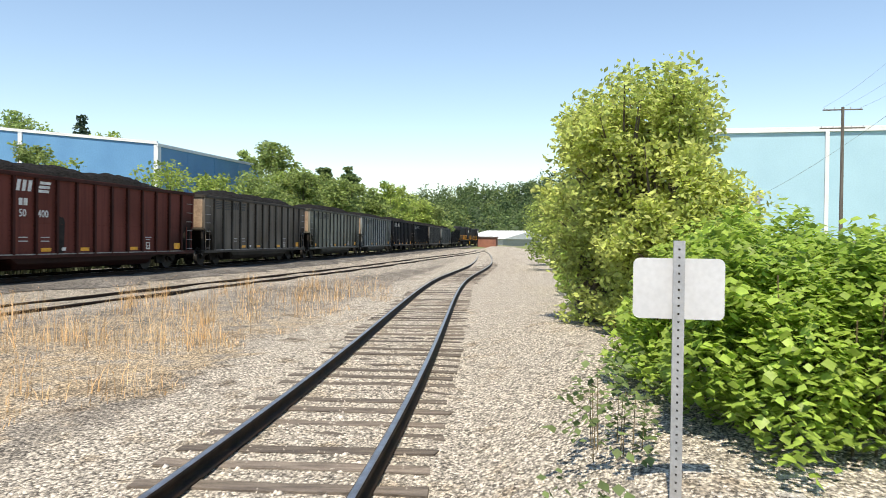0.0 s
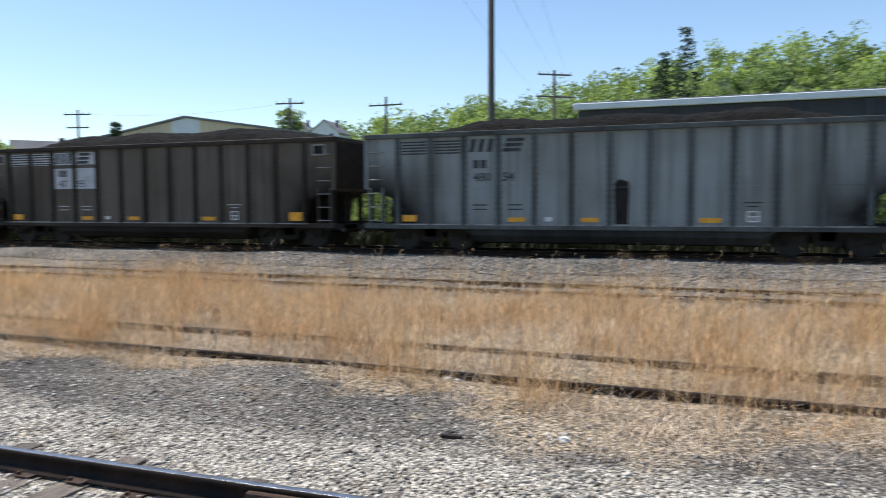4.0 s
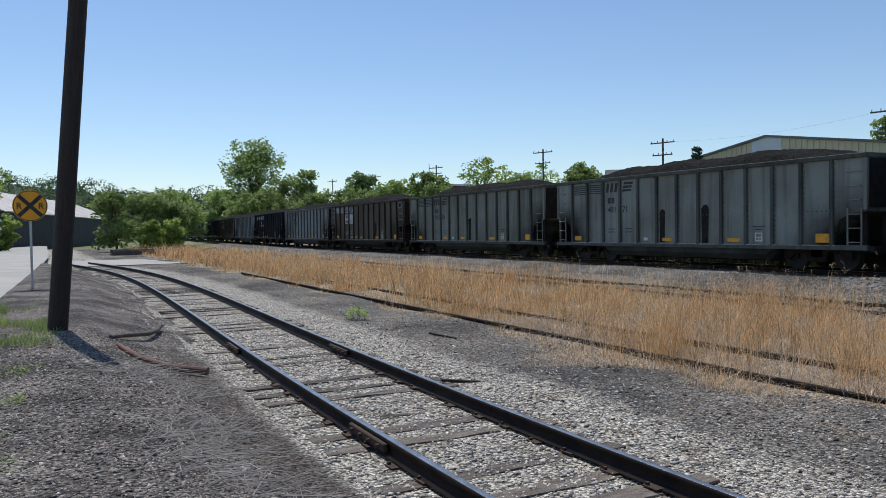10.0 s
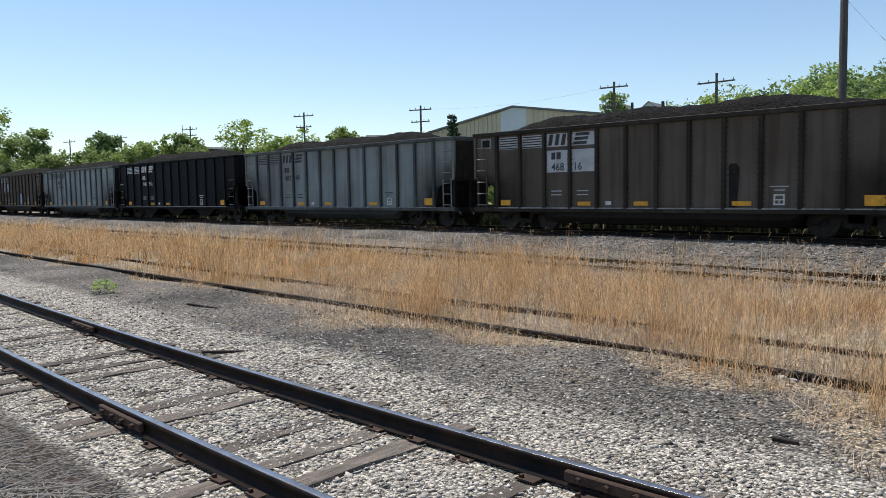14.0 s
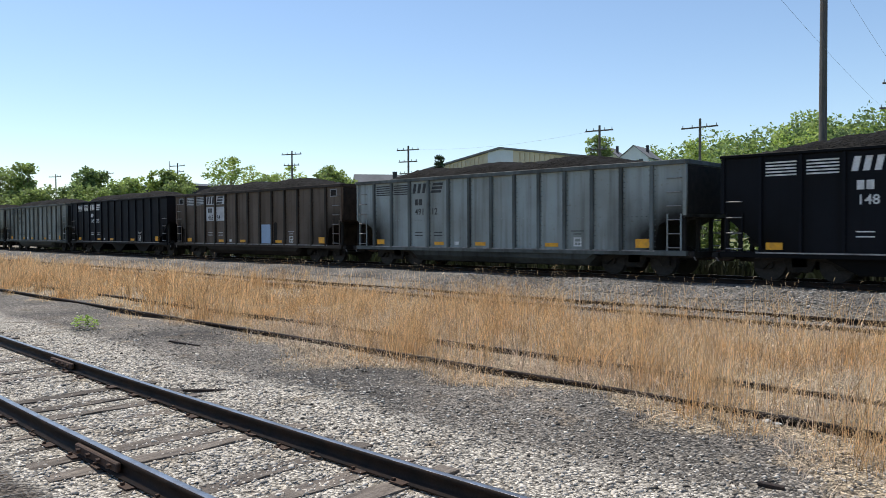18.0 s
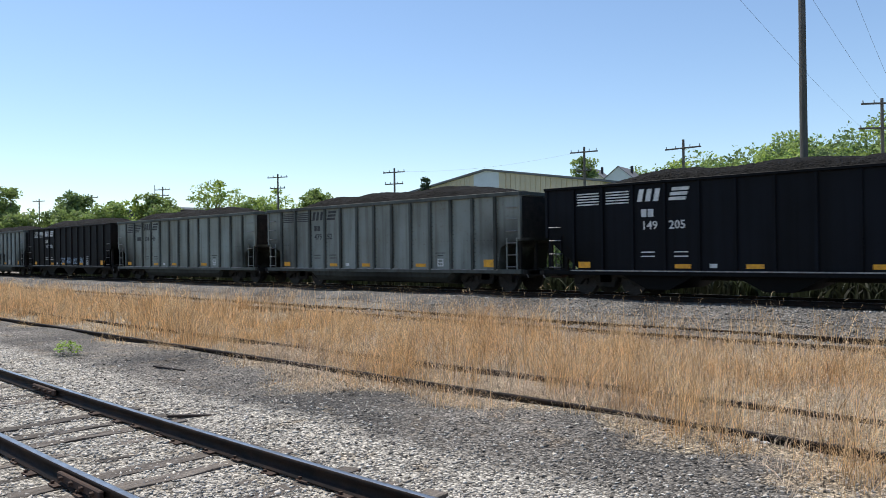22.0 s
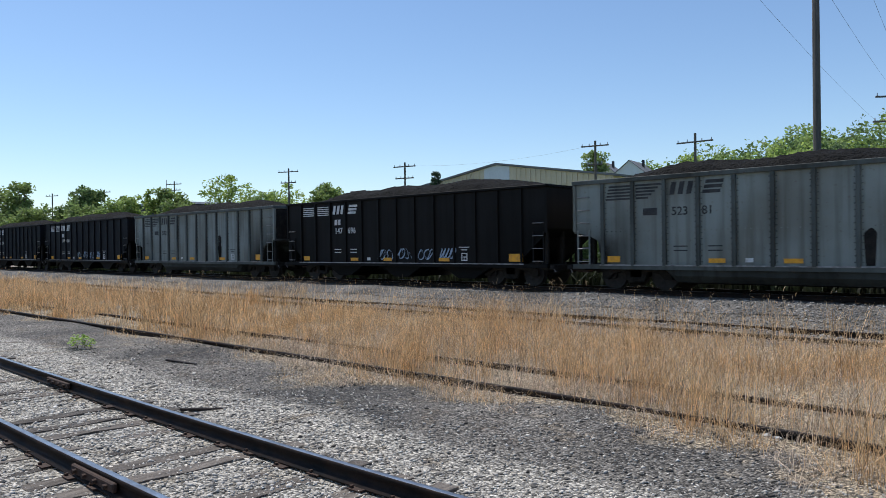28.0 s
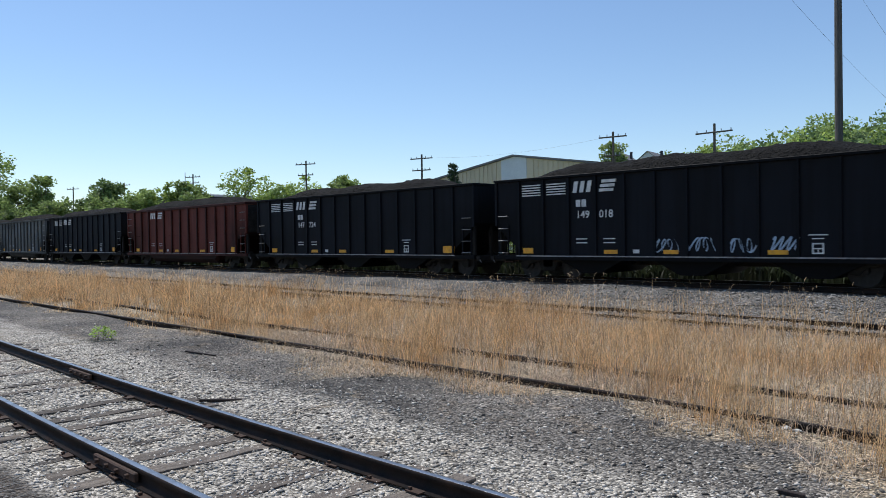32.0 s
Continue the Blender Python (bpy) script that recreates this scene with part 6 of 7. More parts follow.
# dark block building with a pale roof edge
db = thing("block_building", "long dark block building with a pale metal roof edge", "building", at=pose(1.5, 40.0, 0))
part("wall", boxes((-8.9, 8.9, 0, 14, -1, 6.6)), M["darkblock"], db)
part("roof_edge", boxes((-9.15, 9.05, -0.2, 14.2, 6.62, 6.95), bevel=0.03), M["whitewall"], db)
part("roof_deck", boxes((-8.9, 8.9, 0.2, 13.8, 6.95, 7.05)), M["greyroof"], db)
part("annex", boxes((-9.9, -8.95, 1, 10, -1, 6.1)), M["whitewall"], db)
for x in np.arange(-7.5, 8, 3.0):
    part("pilaster", boxes((x - 0.2, x + 0.2, -0.12, 0.0, -1, 6.55)), M["darkblock"], db)

# light blue shed, gable towards the yard
sh = gable_house("shed", "pale blue gabled shed with a grey shingle roof", pose(33.5, 43.3, 0, 0, 0, -52), 13.0, 34, 6.0, 8.3, M["bluewall"], M["greyroof"])
part("lean_to", prism(bmesh.new(), [(6.55, -1), (6.55, 5.85), (14.5, 3.0), (14.5, -1)], 0.1, 34), M["bluewall"], sh)
part("lean_to_roof", prism(bmesh.new(), [(6.85, 5.95), (14.9, 3.0), (14.9, 3.16), (6.85, 6.1)], -0.2, 34.3), M["greyroof"], sh)
part("barge_board", prism(bmesh.new(), [(-6.9, 5.7), (0, 8.25), (6.9, 5.7), (6.9, 5.95), (0, 8.5), (-6.9, 5.95)], -0.42, -0.32), M["whitewall"], sh, "white barge board")

# big blue hall
bh = thing("blue_hall", "large blue metal industrial hall with white corner trim", "building", at=pose(79, 48, 0))
for k, (a, b) in enumerate(((0, 28), (28, 56))):
    za, zb = (11.1, 13.8) if k == 0 else (13.8, 11.1)
    bm = bmesh.new()
    v = [bm.verts.new(p) for p in ((0, a, -1), (0, b, -1), (0, b, zb), (0, a, za), (22, a, -1), (22, b, -1), (22, b, zb), (22, a, za))]
    for q in ((0, 1, 2, 3), (7, 6, 5, 4), (0, 3, 7, 4), (3, 2, 6, 7), (1, 5, 6, 2)):
        bm.faces.new([v[i] for i in q])
    bmesh.ops.recalc_face_normals(bm, faces=bm.faces[:])
    part("wall", bm, M["bluewall"], bh)
part("corner_trim", boxes((-0.06, 0.5, -0.08, 0.4, -1, 11.15)), M["whitewall"], bh)
part("corner_trim", boxes((-0.14, -0.02, 16.0, 16.5, -1, 12.6)), M["whitewall"], bh)
part("eave_trim", boxes((-0.1, 22.1, -0.12, 0.0, 10.9, 11.2)), M["whitewall"], bh)
for y0, y1, z0, z1 in ((0, 28, 11.1, 13.8), (28, 56, 13.8, 11.1)):
    bm = bmesh.new()
    v = [bm.verts.new(p) for p in ((-0.12, y0, z0), (-0.12, y1, z1), (-0.12, y1, z1 + 0.3), (-0.12, y0, z0 + 0.3), (0.1, y0, z0), (0.1, y1, z1), (0.1, y1, z1 + 0.3), (0.1, y0, z0 + 0.3))]
    for q in ((0, 1, 2, 3), (7, 6, 5, 4), (3, 2, 6, 7), (0, 4, 5, 1), (0, 3, 7, 4), (1, 5, 6, 2)):
        bm.faces.new([v[i] for i in q])
    part("gable_trim", bm, M["whitewall"], bh)
for x in np.arange(5.5, 22, 5.5):
    part("wall_joint", boxes((x - 0.06, x + 0.06, -0.05, 0.0, -1, 11.0)), M["bluewall"], bh)

# pale blue plant across the road
pb = thing("pale_blue_plant", "tall pale blue metal plant on a brick base", "building", at=pose(124, 0, 0))
part("cladding", boxes((0, 70, -95, -6.6, 2.4, 17.2)), M["palewall"], pb)
part("brick_base", boxes((0.05, 69.9, -94.9, -6.7, -0.5, 2.4)), M["tanblock"], pb)
part("roof_edge", boxes((-0.3, 70.3, -95.3, -6.3, 17.2, 17.9)), M["whitewall"], pb)
for y in (-7.6, -24.5, -41.5, -58):
    part("downpipe", boxes((-0.35, -0.05, y - 0.25, y + 0.25, 0.2, 17.2)), M["whitewall"], pb, "white painted downpipe")
part("emblem", boxes((-0.1, -0.02, -16.1, -15.5, 8.5, 9.2), (-0.1, -0.02, -16.4, -15.2, 8.0, 8.35), (-0.1, -0.02, -16.1, -15.5, 7.4, 7.85)), M["galv"], pb, "small grey emblem shape")
part("side_shed", boxes((3, 60, -6.5, -4.8, -0.5, 4.4)), M["bluewall"], pb)
part("side_window", boxes((8, 9.4, -6.55, -6.45, 12.5, 15.0)), M["glass"], pb)

# tank and brick office beyond the road
tk = thing("storage_tank", "white domed storage tank behind the brick building", "tank", at=pose(250, 2.9, 0))
bm = bmesh.new()
rod(bm, (0, 0, -1), (0, 0, 7.0), 6.5, n=32)
part("shell", bm, M["whitewall"], tk, smooth=False)
bm = bmesh.new()
bmesh.ops.create_uvsphere(bm, u_segments=32, v_segments=12, radius=6.5)
bmesh.ops.delete(bm, geom=[v for v in bm.verts if v.co.z < -0.01], context='VERTS')
for v in bm.verts:
    v.co.z = v.co.z * 0.72 + 7.0
part("dome", bm, M["whitewall"], tk, smooth=True)
bm = bmesh.new()
for i in range(24):
    a = i * math.pi / 12
    rod(bm, (6.55 * math.cos(a), 6.55 * math.sin(a), 7.0), (6.55 * math.cos(a), 6.55 * math.sin(a), 8.0), 0.05, n=5)
    b = a + math.pi / 12
    rod(bm, (6.55 * math.cos(a), 6.55 * math.sin(a), 8.0), (6.55 * math.cos(b), 6.55 * math.sin(b), 8.0), 0.05, n=5)
part("guard_rail", bm, M["galv"], tk)
of = thing("brick_office", "low red brick office with a rust-red sloping roof", "building", at=pose(205, 3, 0))
part("wall", boxes((0, 14, -8.8, 5.8, -0.5, 3.4)), M["brick"], of)
part("roof", prism(bmesh.new(), [(-0.8, 3.2), (7, 5.6), (15, 3.2), (15, 3.45), (7, 5.85), (-0.8, 3.45)], -9.3, 6.3), M["redroof"], of)
for y in np.arange(-7.5, 5, 3.2):
    part("window", boxes((-0.05, 0.02, y, y + 1.7, 1.2, 2.5)), M["glass"], of)
part("entrance", boxes((-1.2, -0.06, -0.6, 5.4, 2.4, 2.9)), M["pinkwall"], of)
wb = thing("white_roofed_shed", "long white-roofed building at the far end of the yard", "building", at=pose(286, 56, 0, 0, 0, -20))
part("wall", boxes((-2, 40, -14, 4, -1, 2.4)), M["galv"], wb)
part("roof", prism(bmesh.new(), [(-3, 2.3), (19, 5.6), (41, 2.3)], -14.6, 4.6), M["whitewall"], wb)
rs = thing("relay_shed", "small red brick relay shed beside the main line", "shed", at=pose(215, 38, 0))
part("wall", boxes((-1.5, 1.5, -2.6, 2.6, -0.3, 2.6)), M["brick"], rs)
part("roof", boxes((-1.8, 1.8, -2.9, 2.9, 2.6, 2.85)), M["greyroof"], rs)

# houses on the slope
for i, (x, y, z, w, d, e, r, a, wall) in enumerate(((-94.5, 155, 13.3, 7, 9, 5.0, 7.8, 14, "cream"), (-87.5, 156, 13.0, 7, 9, 5.0, 7.8, 10, "whitewall"), (-71, 60, 0.5, 6, 9, 5.2, 8.0, -35, "whitewall"), (-78, 61, 0.5, 7, 8, 4.6, 6.8, -35, "greywall"),
                                                    (33, 112, 8, 7, 9, 5, 7.8, 20, "whitewall"), (43, 108, 7, 7, 9, 4.5, 7.2, 30, "tanblock"), (55, 112, 7, 8, 9, 4.5, 7.0, 40, "brick"), (26, 118, 9, 7, 9, 4.5, 7.0, 10, "tanblock"))):
    h = gable_house("house", ("white", "cream", "white", "grey", "white", "brown", "brown", "tan")[i] + " gabled wooden house on the slope", pose(x, y, z, 0, 0, a), w, d, e, r, M[wall], M["greyroof"], "house")
    for wx in (-w / 4, w / 4):
        for wz in (1.0, 3.4):
            part("window", boxes((wx - 0.45, wx + 0.45, -0.05, 0.02, wz, wz + 1.3)), M["glass"], h)
    part("chimney", boxes((w / 4 - 0.25, w / 4 + 0.25, d / 2 - 0.25, d / 2 + 0.25, e, r + 0.4)), M["darkblock"], h)
# low roofs behind the trees
lb = thing("flat_roofed_building", "dark flat-roofed building between the trees", "building", at=pose(-104, 52, 0))
part("wall", boxes((-9, 3, 0, 10, -0.5, 8.4)), M["darkblock"], lb)
part("upper_wall", boxes((3.05, 12, 1, 10, -0.5, 7.0)), M["tanblock"], lb)
part("roof_edge", boxes((-9.2, 3.2, -0.2, 10.2, 8.4, 8.7)), M["whitewall"], lb)
part("aerial", rod(bmesh.new(), (-6, 4, 8.7), (-6, 4, 12.5), 0.06, n=6), M["galv"], lb)
# long barn beyond the crossing
barn = gable_house("metal_barn", "long dark barn with a pale rusty metal roof beyond the crossing", pose(-118.6, -13.75, 0, 0, 0, 75.5), 20, 82, 5.15, 9.15, M["darkblock"], M["paleroof"], "barn")
# walls and gable plate carry their shade in the near-black colour
part("gable_wall", prism(bmesh.new(), [(-9.95, -1.0), (-9.95, 5.05), (0, 9.05), (9.95, 5.05), (9.95, -1.0)], -0.06, -0.01), M["darkblock"], barn, "near-black gable wall, its shade put into the colour")
part("barn_door", boxes((-2.5, 2.5, -0.12, -0.065, -0.2, 4.0)), M["under"], barn)
gt = thing("metal_gate", "grey pipe gate with wire mesh beside the road", "gate", at=pose(-85.4, -7.9, 0.25, 0, 0, 84))
for i in range(4):
    part("gate_post", rod(bmesh.new(), (-2.3 * i, 0, -0.3), (-2.3 * i, 0, 2.1), 0.06, n=8), M["galv"], gt)
for z in (0.25, 1.0, 1.95):
    part("gate_rail", rod(bmesh.new(), (-6.9, 0, z), (0, 0, z), 0.03, n=6), M["galv"], gt)
for i in range(46):
    part("mesh_wire", boxes((-6.9 + 0.15 * i, -6.885 + 0.15 * i, -0.008, 0.008, 0.25, 1.95)), M["galv"], gt)


# ---------------- poles and wires ----------------
def utility_pole(x, y, h, label, arms=((0.5, 2.4),), r=0.12, a=0, low=0.0, mat="polewood"):
    z0 = float(ground_z(x, y))
    p = thing("utility_pole", label, "utility pole", at=pose(x, y, z0, 0, 0, a), group="utility poles")
    part("pole", rod(bmesh.new(), (0, 0, -0.5), (0, 0, h - z0), r, r * 0.7, 12), M[mat], p)
    for drop, w in arms:
        z = h - z0 - drop
        arm = part("crossarm", boxes((-w / 2, w / 2, -0.14, -0.04, z - 0.05, z + 0.05), bevel=0.012), M["polewood"], p)
        for k in (-0.46, -0.2, 0.2, 0.46):
            part("insulator", rod(bmesh.new(), (k * w, -0.1, z + 0.05), (k * w, -0.1, z + 0.21), 0.04, 0.03, 8), M["galv"], arm)
    return p


ROW = "weathered grey wooden utility pole with crossarms behind the train"
for x, y, h, arms, a in ((-30.9, 50, 9.7, ((0.4, 2.2), (1.8, 1.2)), 10), (-23.0, 50, 9.4, ((0.6, 2.6),), 0), (-51.6, 50, 9.8, ((0.4, 2.4), (1.5, 2.0), (2.6, 1.8)), 15), (-70.1, 50, 10.7, ((0.4, 2.6), (1.6, 2.0)), 20),
                         (-96.0, 50, 11.0, ((0.4, 2.6), (1.2, 2.2)), 20), (-118, 50, 11.2, ((0.4, 2.6),), 20), (-128, 46, 11.0, ((0.4, 2.6),), 20), (-10.6, 48.9, 10.3, ((0.3, 2.3), (1.7, 2.6), (3.6, 1.8)), 35), (-2.0, -14.3, 11.2, ((0.3, 4.0),), 0), (27, 62, 14.0, ((0.5, 2.4),), 0)):
    utility_pole(x, y, h, ROW, arms, a=a)
big = utility_pole(-9.58, 31.6, 15.5, "tall slim grey pole close behind the main line", (), r=0.17)
utility_pole(79.1, -14.9, 13.1, "wooden utility pole with two crossarms beside the parking lot", ((0.2, 3.0), (1.7, 3.4)), r=0.17, a=90)
utility_pole(49.5, -13.6, 13.35, "tall wooden utility pole at the road verge", ((0.4, 3.4),), r=0.2, a=90)


def wire(name, label, a, b, sag, r=0.012, n=14):
    """One slack wire as a thin square tube."""
    a, b = Vector(a), Vector(b)
    k = np.linspace(0, 1, n + 1)
    P = np.array(a)[None] * (1 - k[:, None]) + np.array(b)[None] * k[:, None]
    P[:, 2] -= sag * 4 * k * (1 - k)
    d = (b - a).normalized()
    side = np.array(d.cross(Vector((0, 0, 1))).normalized()) * r
    up = np.array([0, 0, r])
    V = np.stack([P + side, P + up, P - side, P - up], 1).reshape(-1, 3)
    idx = np.arange(4 * (n + 1)).reshape(n + 1, 4)
    nxt = np.roll(idx, -1, axis=1)
    return thing("overhead_wire", label, "wire", mesh=raw_mesh(name, V, np.stack([idx[:-1], nxt[:-1], nxt[1:], idx[1:]], -1).reshape(-1, 4), M["wire"]), group="wires")


for k in (-1.5, 0, 1.5):
    wire("overhead_wire", "thin dark overhead wire between the poles", (79.1, -14.9 + k, 13.1), (49.5, -13.6 + k, 13.2), 0.5, 0.008)
wire("overhead_wire", "slack service wire dropping to the plant", (49.5, -13.6, 11.4), (124, -9, 6.0), 1.6, 0.012)
for a, b in (((-10.6, 48.8, 10.1), (-2.0, -14.3, 11.0)), ((-9.8, 48.8, 10.1), (-0.3, -14.3, 11.0)), ((-11.6, 48.8, 8.7), (-3.7, -14.3, 11.0))):
    wire("overhead_wire", "thin wire crossing high above the tracks", a, b, 0.8, 0.005, 24)
wire("overhead_wire", "thin wire along the pole row", (-30.9, 50, 9.4), (-51.6, 50, 9.5), 0.5, 0.005)

# the black creosoted pole beside the siding
bp = thing("black_pole", "leaning black creosoted pole standing in the cinder bank", "pole", at=pose(-14.35, 0.22, 0.1, -4.6, 0.0, 0))
part("pole", rod(bmesh.new(), (0, 0, -0.6), (0, 0, 7.5), 0.16, 0.145, 20), M["creosote"], bp)

# ---------------- signs ----------------
sg = thing("sign", "pale grey back of a small sign on a punched steel post", "sign", at=pose(16.0, 2.18, 0.27))
ps = prism(bmesh.new(), [(-0.022, -0.035), (-0.022, 0.035), (0.022, 0.035), (0.022, 0.029), (-0.017, 0.029), (-0.017, -0.029), (0.022, -0.029), (0.022, -0.035)], 0, 1.64)
for v in ps.verts:
    v.co = Vector((v.co.x, v.co.z, v.co.y))
bmesh.ops.recalc_face_normals(ps, faces=ps.faces[:])
part("post", ps, M["galv"], sg)
for z in np.arange(0.08, 1.62, 0.05):
    part("hole", boxes((-0.0235, -0.0222, -0.006, 0.006, z, z + 0.012)), M["under"], sg)
bm = bmesh.new()
rim_pts = [(sy * (0.275 - 0.04) + 0.04 * math.cos(a), 1.34 + sz * (0.19 - 0.04) + 0.04 * math.sin(a)) for sy, sz, a0 in ((1, 1, 0), (-1, 1, 90), (-1, -1, 180), (1, -1, 270)) for a in (radians(a0 + 22.5 * k) for k in range(5))]
prism(bm, rim_pts, -0.030, -0.024)
for v in bm.verts:
    v.co = Vector((-v.co.y, v.co.x, v.co.z))
bmesh.ops.recalc_face_normals(bm, faces=bm.faces[:])
part("panel", bm, M["signback"], sg)

rr = thing("crossing_sign", "round yellow railroad crossing sign on a steel post", "sign", at=pose(-26.3, -0.22, 0.3, 0, 0, 90))
part("post", boxes((-0.035, 0.035, 0.0, 0.04, -0.2, 2.55), bevel=0.006), M["galv"], rr)
bm = bmesh.new()
rod(bm, (0, -0.012, 2.5), (0, 0.0, 2.5), 0.475, n=40)
disc = part("disc", bm, M["signyellow"], rr)
bm = bmesh.new()
rod(bm, (0, -0.0135, 2.5), (0, -0.0125, 2.5), 0.462, n=40)
rod(bm, (0, -0.0155, 2.5), (0, -0.0137, 2.5), 0.442, n=40)
ring = part("border", boxes((-0.001, 0.001, -0.0135, -0.0125, 2.499, 2.501)), M["black"], disc)
ring.data = mesh_of("border", bm, M["black"])
bm = bmesh.new()
rod(bm, (0, -0.0175, 2.5), (0, -0.0157, 2.5), 0.438, n=40)
part("face", bm, M["signyellow"], disc)
for a in (45, -45):
    bm = bmesh.new()
    bmesh.ops.create_cube(bm, size=1.0, matrix=Matrix.Translation((0, -0.0195 - 0.001 * (a > 0), 2.5)) @ pose(0, 0, 0, 0, a, 0) @ Matrix.Diagonal((0.115, 0.003, 0.86, 1)))
    part("cross_bar", bm, M["black"], disc)
words("letter", "R", 0.26, M["black"], disc, -0.375, 2.41, -0.021, bold=0.004)
words("letter", "R", 0.26, M["black"], disc, 0.215, 2.41, -0.021, bold=0.004)
xb = thing("crossbuck", "white crossbuck sign at the far side of the crossing", "sign", at=pose(-78.0, -3.4, 0.0, 0, 0, 90))
part("post", boxes((-0.05, 0.05, 0, 0.1, -0.2, 3.2)), M["galv"], xb)
for a in (45, -45):
    bm = bmesh.new()
    bmesh.ops.create_cube(bm, size=1.0, matrix=Matrix.Translation((0, -0.03 - 0.02 * (a > 0), 2.9)) @ pose(0, 0, 0, 0, a, 0) @ Matrix.Diagonal((0.23, 0.02, 1.3, 1)))
    part("board", bm, M["white"], xb)

# ---------------- slab, debris, small things ----------------
cs = thing("concrete_base", "broken whitewashed concrete base in front of the sign", "concrete block")
rc = random.Random(31)
ft = boxes((13.7, 15.2, 1.15, 2.3, 0.12, 0.40), bevel=0.08)
bmesh.ops.subdivide_edges(ft, edges=ft.edges[:], cuts=3)
for v in ft.verts:
    v.co += Vector((rc.uniform(-0.05, 0.05), rc.uniform(-0.05, 0.05), rc.uniform(-0.035, 0.02)))
part("footing", ft, M["concrete"], cs)
pl = rod(rod(bmesh.new(), (14.7, 1.85, 0.3), (14.7, 1.85, 0.55), 0.40, 0.35, 18), (14.7, 1.85, 0.54), (14.7, 1.85, 0.61), 0.29, 0.26, 14)
for v in pl.verts:
    v.co += Vector((rc.uniform(-0.025, 0.025), rc.uniform(-0.025, 0.025), rc.uniform(-0.03, 0.015)))
part("plinth", pl, M["concrete"], cs, "worn round plinth with chipped rim")
for k in range(7):
    cb = boxes((-0.1, 0.1, -0.07, 0.07, -0.05, 0.05), bevel=0.02)
    for v in cb.verts:
        v.co += Vector((rc.uniform(-0.03, 0.03), rc.uniform(-0.03, 0.03), rc.uniform(-0.02, 0.02)))
    part("rubble", cb, M["concrete"], cs, at=pose(13.8 + rc.random() * 1.3, 0.82 + rc.random() * 0.28, 0.33, rc.uniform(-15, 15), 0, rc.uniform(0, 180)))


def bent_log(label, pts, r0, r1, mat):
    bm = bmesh.new()
    for i in range(len(pts) - 1):
        k0, k1 = i / (len(pts) - 1), (i + 1) / (len(pts) - 1)
        rod(bm, pts[i], pts[i + 1], r0 + (r1 - r0) * k0, r0 + (r1 - r0) * k1, 12)
    for p, k in zip(pts[1:-1], np.linspace(0, 1, len(pts))[1:-1]):
        bmesh.ops.create_icosphere(bm, subdivisions=2, radius=(r0 + (r1 - r0) * k) * 0.99, matrix=Matrix.Translation(p))
    return thing("log", label, "log", mesh=mesh_of("log", bm, mat), group="fallen branches")


bent_log("bare reddish fallen branch lying on the bank", [(-12.96, 1.06, 0.16), (-12.4, 1.15, 0.12), (-11.88, 1.28, 0.07), (-11.32, 1.6, 0.0), (-11.0, 2.05, -0.05)], 0.032, 0.058, M["rawwood"])
bent_log("grey-brown bent branch lying beside the siding", [(-13.79, 1.01, 0.19), (-14.26, 1.3, 0.14), (-14.9, 1.72, 0.06), (-15.6, 1.95, 0.02), (-16.5, 2.15, 0.02)], 0.032, 0.055, M["bark"])
pile = thing("tie_stack", "stack of dark timber ties beside the crossing", "timber stack", at=pose(-80.5, 8.4, 0.0, 0, 0, 6))
rp = random.Random(2)
LONG_TIE = tie_mesh(9, 0.24, 4.2, 0.18)
for k in range(3):
    for i in range(6):
        part("tie", LONG_TIE, None, pile, at=pose(-0.75 + i * 0.28 + rp.uniform(-0.03, 0.03), rp.uniform(-0.2, 0.2), 0.02 + k * 0.19))
st = thing("post_stub", "short bent steel stub standing beside the siding", "post", at=pose(5.06, 2.86, -0.12, 12, -8, 20))
part("stub", boxes((-0.03, 0.03, -0.012, 0.012, -0.1, 0.34), bevel=0.006), M["rust"], st)
part("bent_plate", prism(bmesh.new(), [(0.03, -0.02), (0.22, 0.05), (0.24, 0.1), (0.05, 0.03)], -0.09, 0.09), M["under"], st, "dark bent steel plate")
part("flange", boxes((-0.05, 0.05, -0.05, 0.05, -0.1, -0.06)), M["rust"], st)
dp = thing("dark_post", "short dark wooden post standing in the dry grass", "post", at=pose(4.0, 8.15, -0.15, 3, 2, 15))
part("post", rod(bmesh.new(), (0, 0, -0.2), (0, 0, 0.2), 0.08, 0.07, 10), M["creosote"], dp)
for x, y, s in ((-1.31, 6.48, 0.05), (-3.03, 8.22, 0.05), (-2.9, 8.2, 0.04), (-10.41, 0.48, 0.04), (-9.62, 1.13, 0.03), (-6.11, 1.4, 0.04)):
    bm = bmesh.new()
    bmesh.ops.create_icosphere(bm, subdivisions=2, radius=s, matrix=pose(x, y, float(ground_z(x, y)) + s * 0.3) @ Matrix.Diagonal((1.2, 0.7, 0.45, 1)))
    for v in bm.verts:
        v.co += Vector((random.uniform(-0.3, 0.3), random.uniform(-0.3, 0.3), random.uniform(-0.15, 0.15))) * s
    thing("litter", "crumpled white scrap of litter on the gravel", "litter", mesh=mesh_of("litter", bm, M["white"]), group="litter")
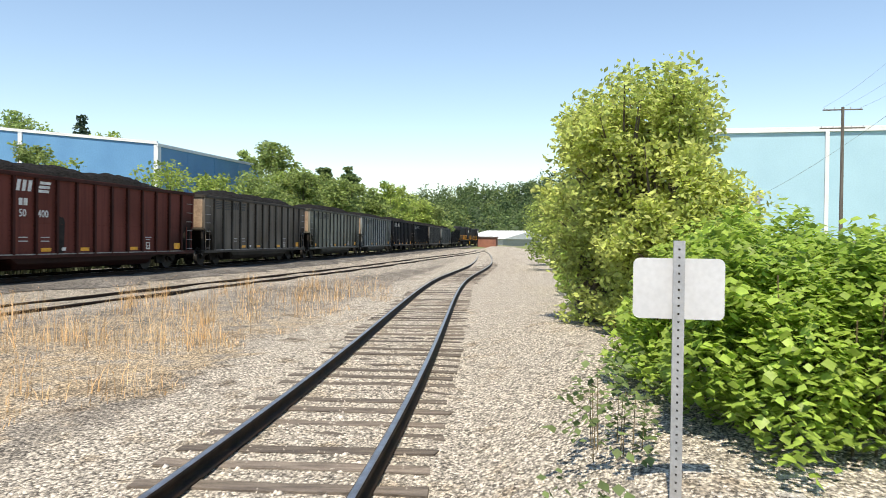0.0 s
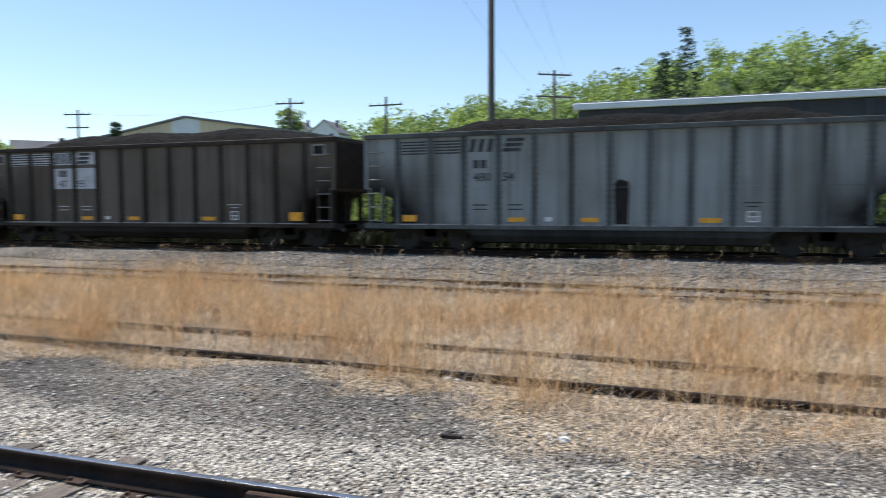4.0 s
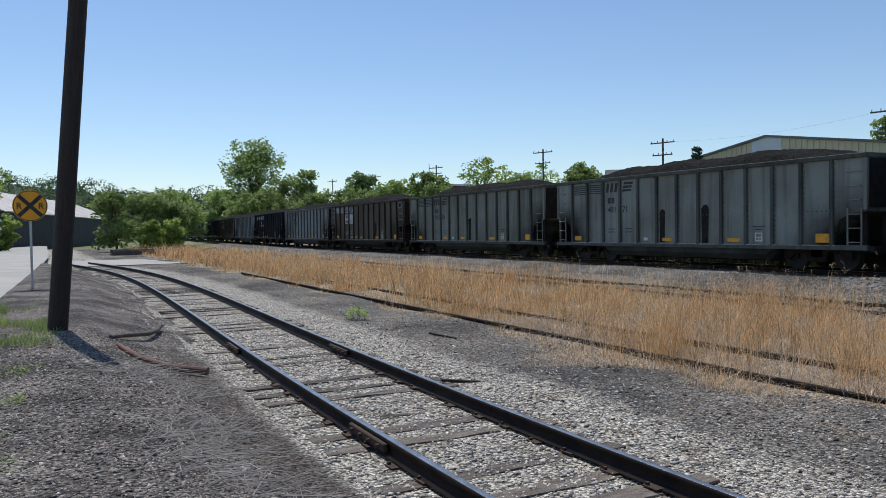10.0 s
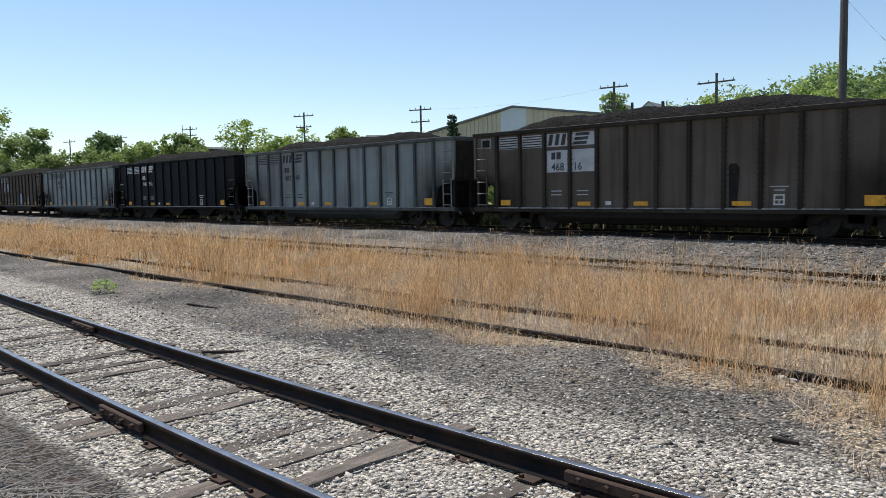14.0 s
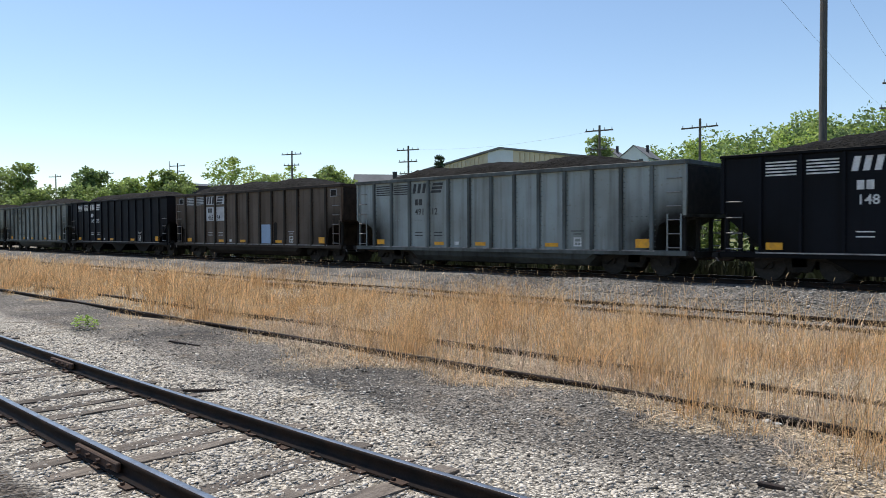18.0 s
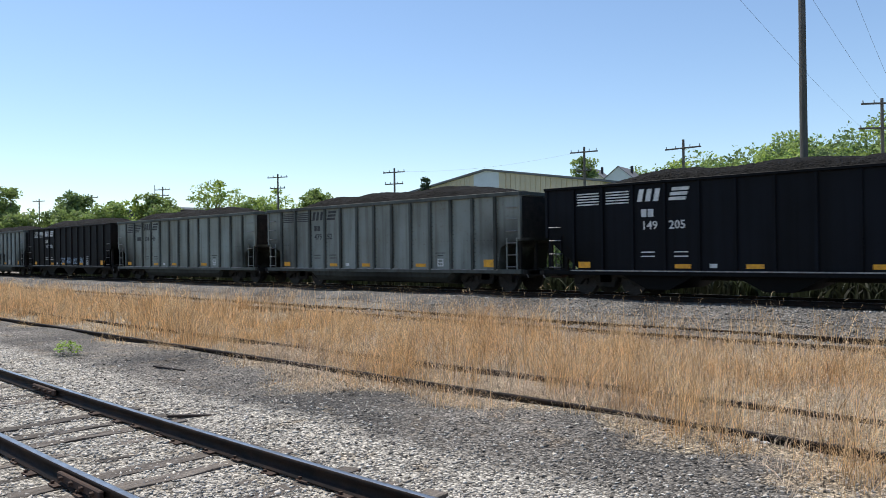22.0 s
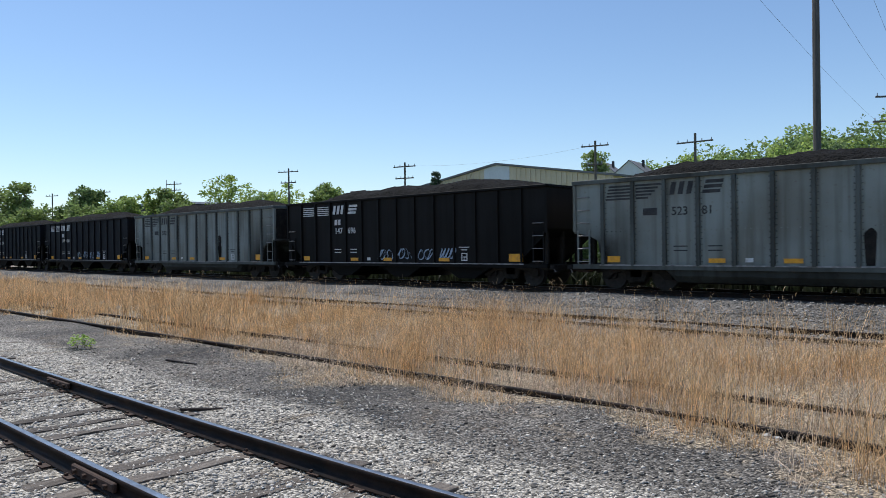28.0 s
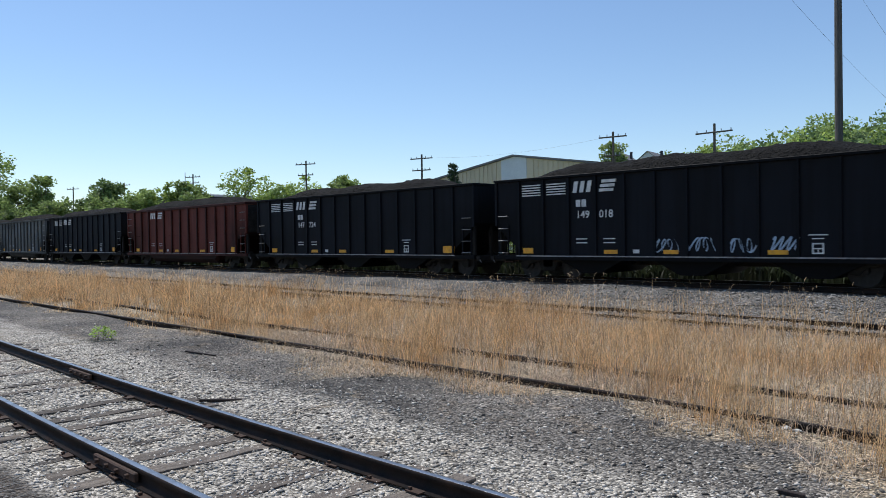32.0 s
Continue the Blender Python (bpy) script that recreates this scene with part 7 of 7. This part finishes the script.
for i, (x, y, a, l) in enumerate(((-2.24, 6.18, 15, 0.2), (-8.9, 5.0, 62, 0.6), (9.5, 3.0, 10, 0.5), (-12.9, 6.8, 20, 0.7))):
    z = float(ground_z(x, y))
    thing("splinter", "dark splintered piece of tie timber on the gravel", "wood", at=pose(x, y, z + 0.02, 0, 4, a), mesh=mesh_of("splinter", boxes((-l / 2, l / 2, -0.025, 0.025, -0.02, 0.015), bevel=0.006), M["creosote"]), group="splinters")


# ---------------- parked cars and fence ----------------
def parked(x, y, a, paint, label, truck_bed=False):
    c = thing("pickup" if truck_bed else "car", label, "car", at=pose(x, y, 0.33, 0, 0, a), group="parked cars")
    if truck_bed:
        body = [(-2.7, 0.45), (-2.7, 1.15), (-0.6, 1.15), (-0.55, 1.8), (0.75, 1.8), (1.25, 1.2), (2.6, 1.05), (2.7, 0.45)]
        win = [(-0.4, 1.2), (-0.38, 1.68), (0.68, 1.68), (1.05, 1.2)]
    else:
        body = [(-2.2, 0.35), (-2.25, 0.95), (-1.9, 1.55), (0.3, 1.6), (1.1, 1.05), (2.1, 0.88), (2.25, 0.35)]
        win = [(-1.75, 1.02), (-1.6, 1.46), (0.25, 1.5), (0.85, 1.05)]
    bm = prism(bmesh.new(), body, -0.9, 0.9)
    bmesh.ops.bevel(bm, geom=bm.edges[:], offset=0.07, segments=2, affect='EDGES')
    part("body", bm, M["paint"], c)
    for s in (-1, 1):
        part("side_window", prism(bmesh.new(), win, s * 0.905 - 0.006, s * 0.905 + 0.006), M["glass"], c)
        for wx in (-1.4, 1.4) if not truck_bed else (-1.75, 1.75):
            w = part("wheel", rod(bmesh.new(), (wx, s * 0.72, 0.33), (wx, s * 0.93, 0.33), 0.33, n=18), M["under"], c)
            part("rim", rod(bmesh.new(), (wx, s * 0.93, 0.33), (wx, s * 0.94, 0.33), 0.2, n=14), M["galv"], w)
    colour(c, paint)
    return c


parked(98.5, -10.0, 95, (0.42, 0.44, 0.47), "silver hatchback parked in front of the pale blue plant")
parked(92.9, -19.8, 80, (0.75, 0.76, 0.76), "white sedan parked in the plant lot")
parked(91.5, -21.6, 80, (0.1, 0.11, 0.12), "dark grey sedan parked in the plant lot")
parked(88.9, -23.6, 100, (0.02, 0.12, 0.5), "bright blue pickup parked in the plant lot", True)
parked(95.5, -17.9, 80, (0.6, 0.6, 0.6), "pale sedan parked in the plant lot")
for i, (x, y, p) in enumerate(((196, 5.5, (0.7, 0.7, 0.7)), (197, 1.5, (0.08, 0.08, 0.09)), (196, -2.0, (0.6, 0.62, 0.65)))):
    parked(x, y, 85, p, ("white", "black", "silver")[i] + " car parked in front of the brick office")
fc = thing("chain_link_fence", "rusty chain-link fence posts along the parking lot", "fence")
for i in range(22):
    x = 116 - i * 3.0
    y = -7.4 - i * 0.42
    part("fence_post", rod(bmesh.new(), (x, y, 0.1), (x, y, 2.1), 0.05, n=6), M["galv"], fc)
    part("top_rail", rod(bmesh.new(), (x, y, 2.08), (x - 3.0, y - 0.42, 2.08), 0.03, n=5), M["galv"], fc)
hg = [(150, 1.0), (146, -1.5), (143, -3.5)]
for i, (x, y) in enumerate(hg):
    bush(x, y, 3.4, 3.0, 2.0, 900, 70 + i, "clipped green hedge block in front of the office", 0.3, stems=12)
fl = thing("flagpole", "thin white flagpole in front of the brick office", "pole", at=pose(170, -1.5, 0.3))
part("pole", rod(bmesh.new(), (0, 0, 0), (0, 0, 9.5), 0.09, 0.05, 8), M["white"], fl)


# ---------------- what moves: the train rolls along the main line ----------------
def rolled(t):
    """How far the train has come, in metres along the line."""
    return 174.54 + 10.3073 * t + 0.005743 * t * t + 0.000163 * t ** 3


def on_line(x, half):
    a, b = float(main_y(x - half)), float(main_y(x + half))
    return pose(x, (a + b) / 2, 0.402, 0, 0, math.degrees(math.atan2(b - a, 2 * half)))


# every second frame while slow, then every frame, so that a wheel never turns a quarter from row to row
BEATS = [k / 30 for k in range(0, 360, 2)] + [k / 30 for k in range(360, 961)]


def motions():
    for i, car in enumerate(CARS):
        off = -16.18 * (i + 1) + LEN / 2
        walk(car, [(float(t), on_line(rolled(t) + off, 5.55)) for t in range(33)])
    # the wheels of the cars that pass roll on the rail
    for car in CARS[7:35]:
        for t in [p for p in car.children if p.name.split(".")[0] == "truck"]:
            for w in [p for p in t.children if p.name.split(".")[0] == "wheelset"]:
                x, y, z = w.matrix_basis.translation
                walk(w, [(k, pose(x, y, z, 0, math.degrees(rolled(k) / 0.457) % 360, 0)) for k in BEATS])
    for i, lo in enumerate(LOCOS):
        walk(lo, [(float(t), on_line(rolled(t) + 10.9 + 22.0 * i, 6.6)) for t in range(33)])


motions()
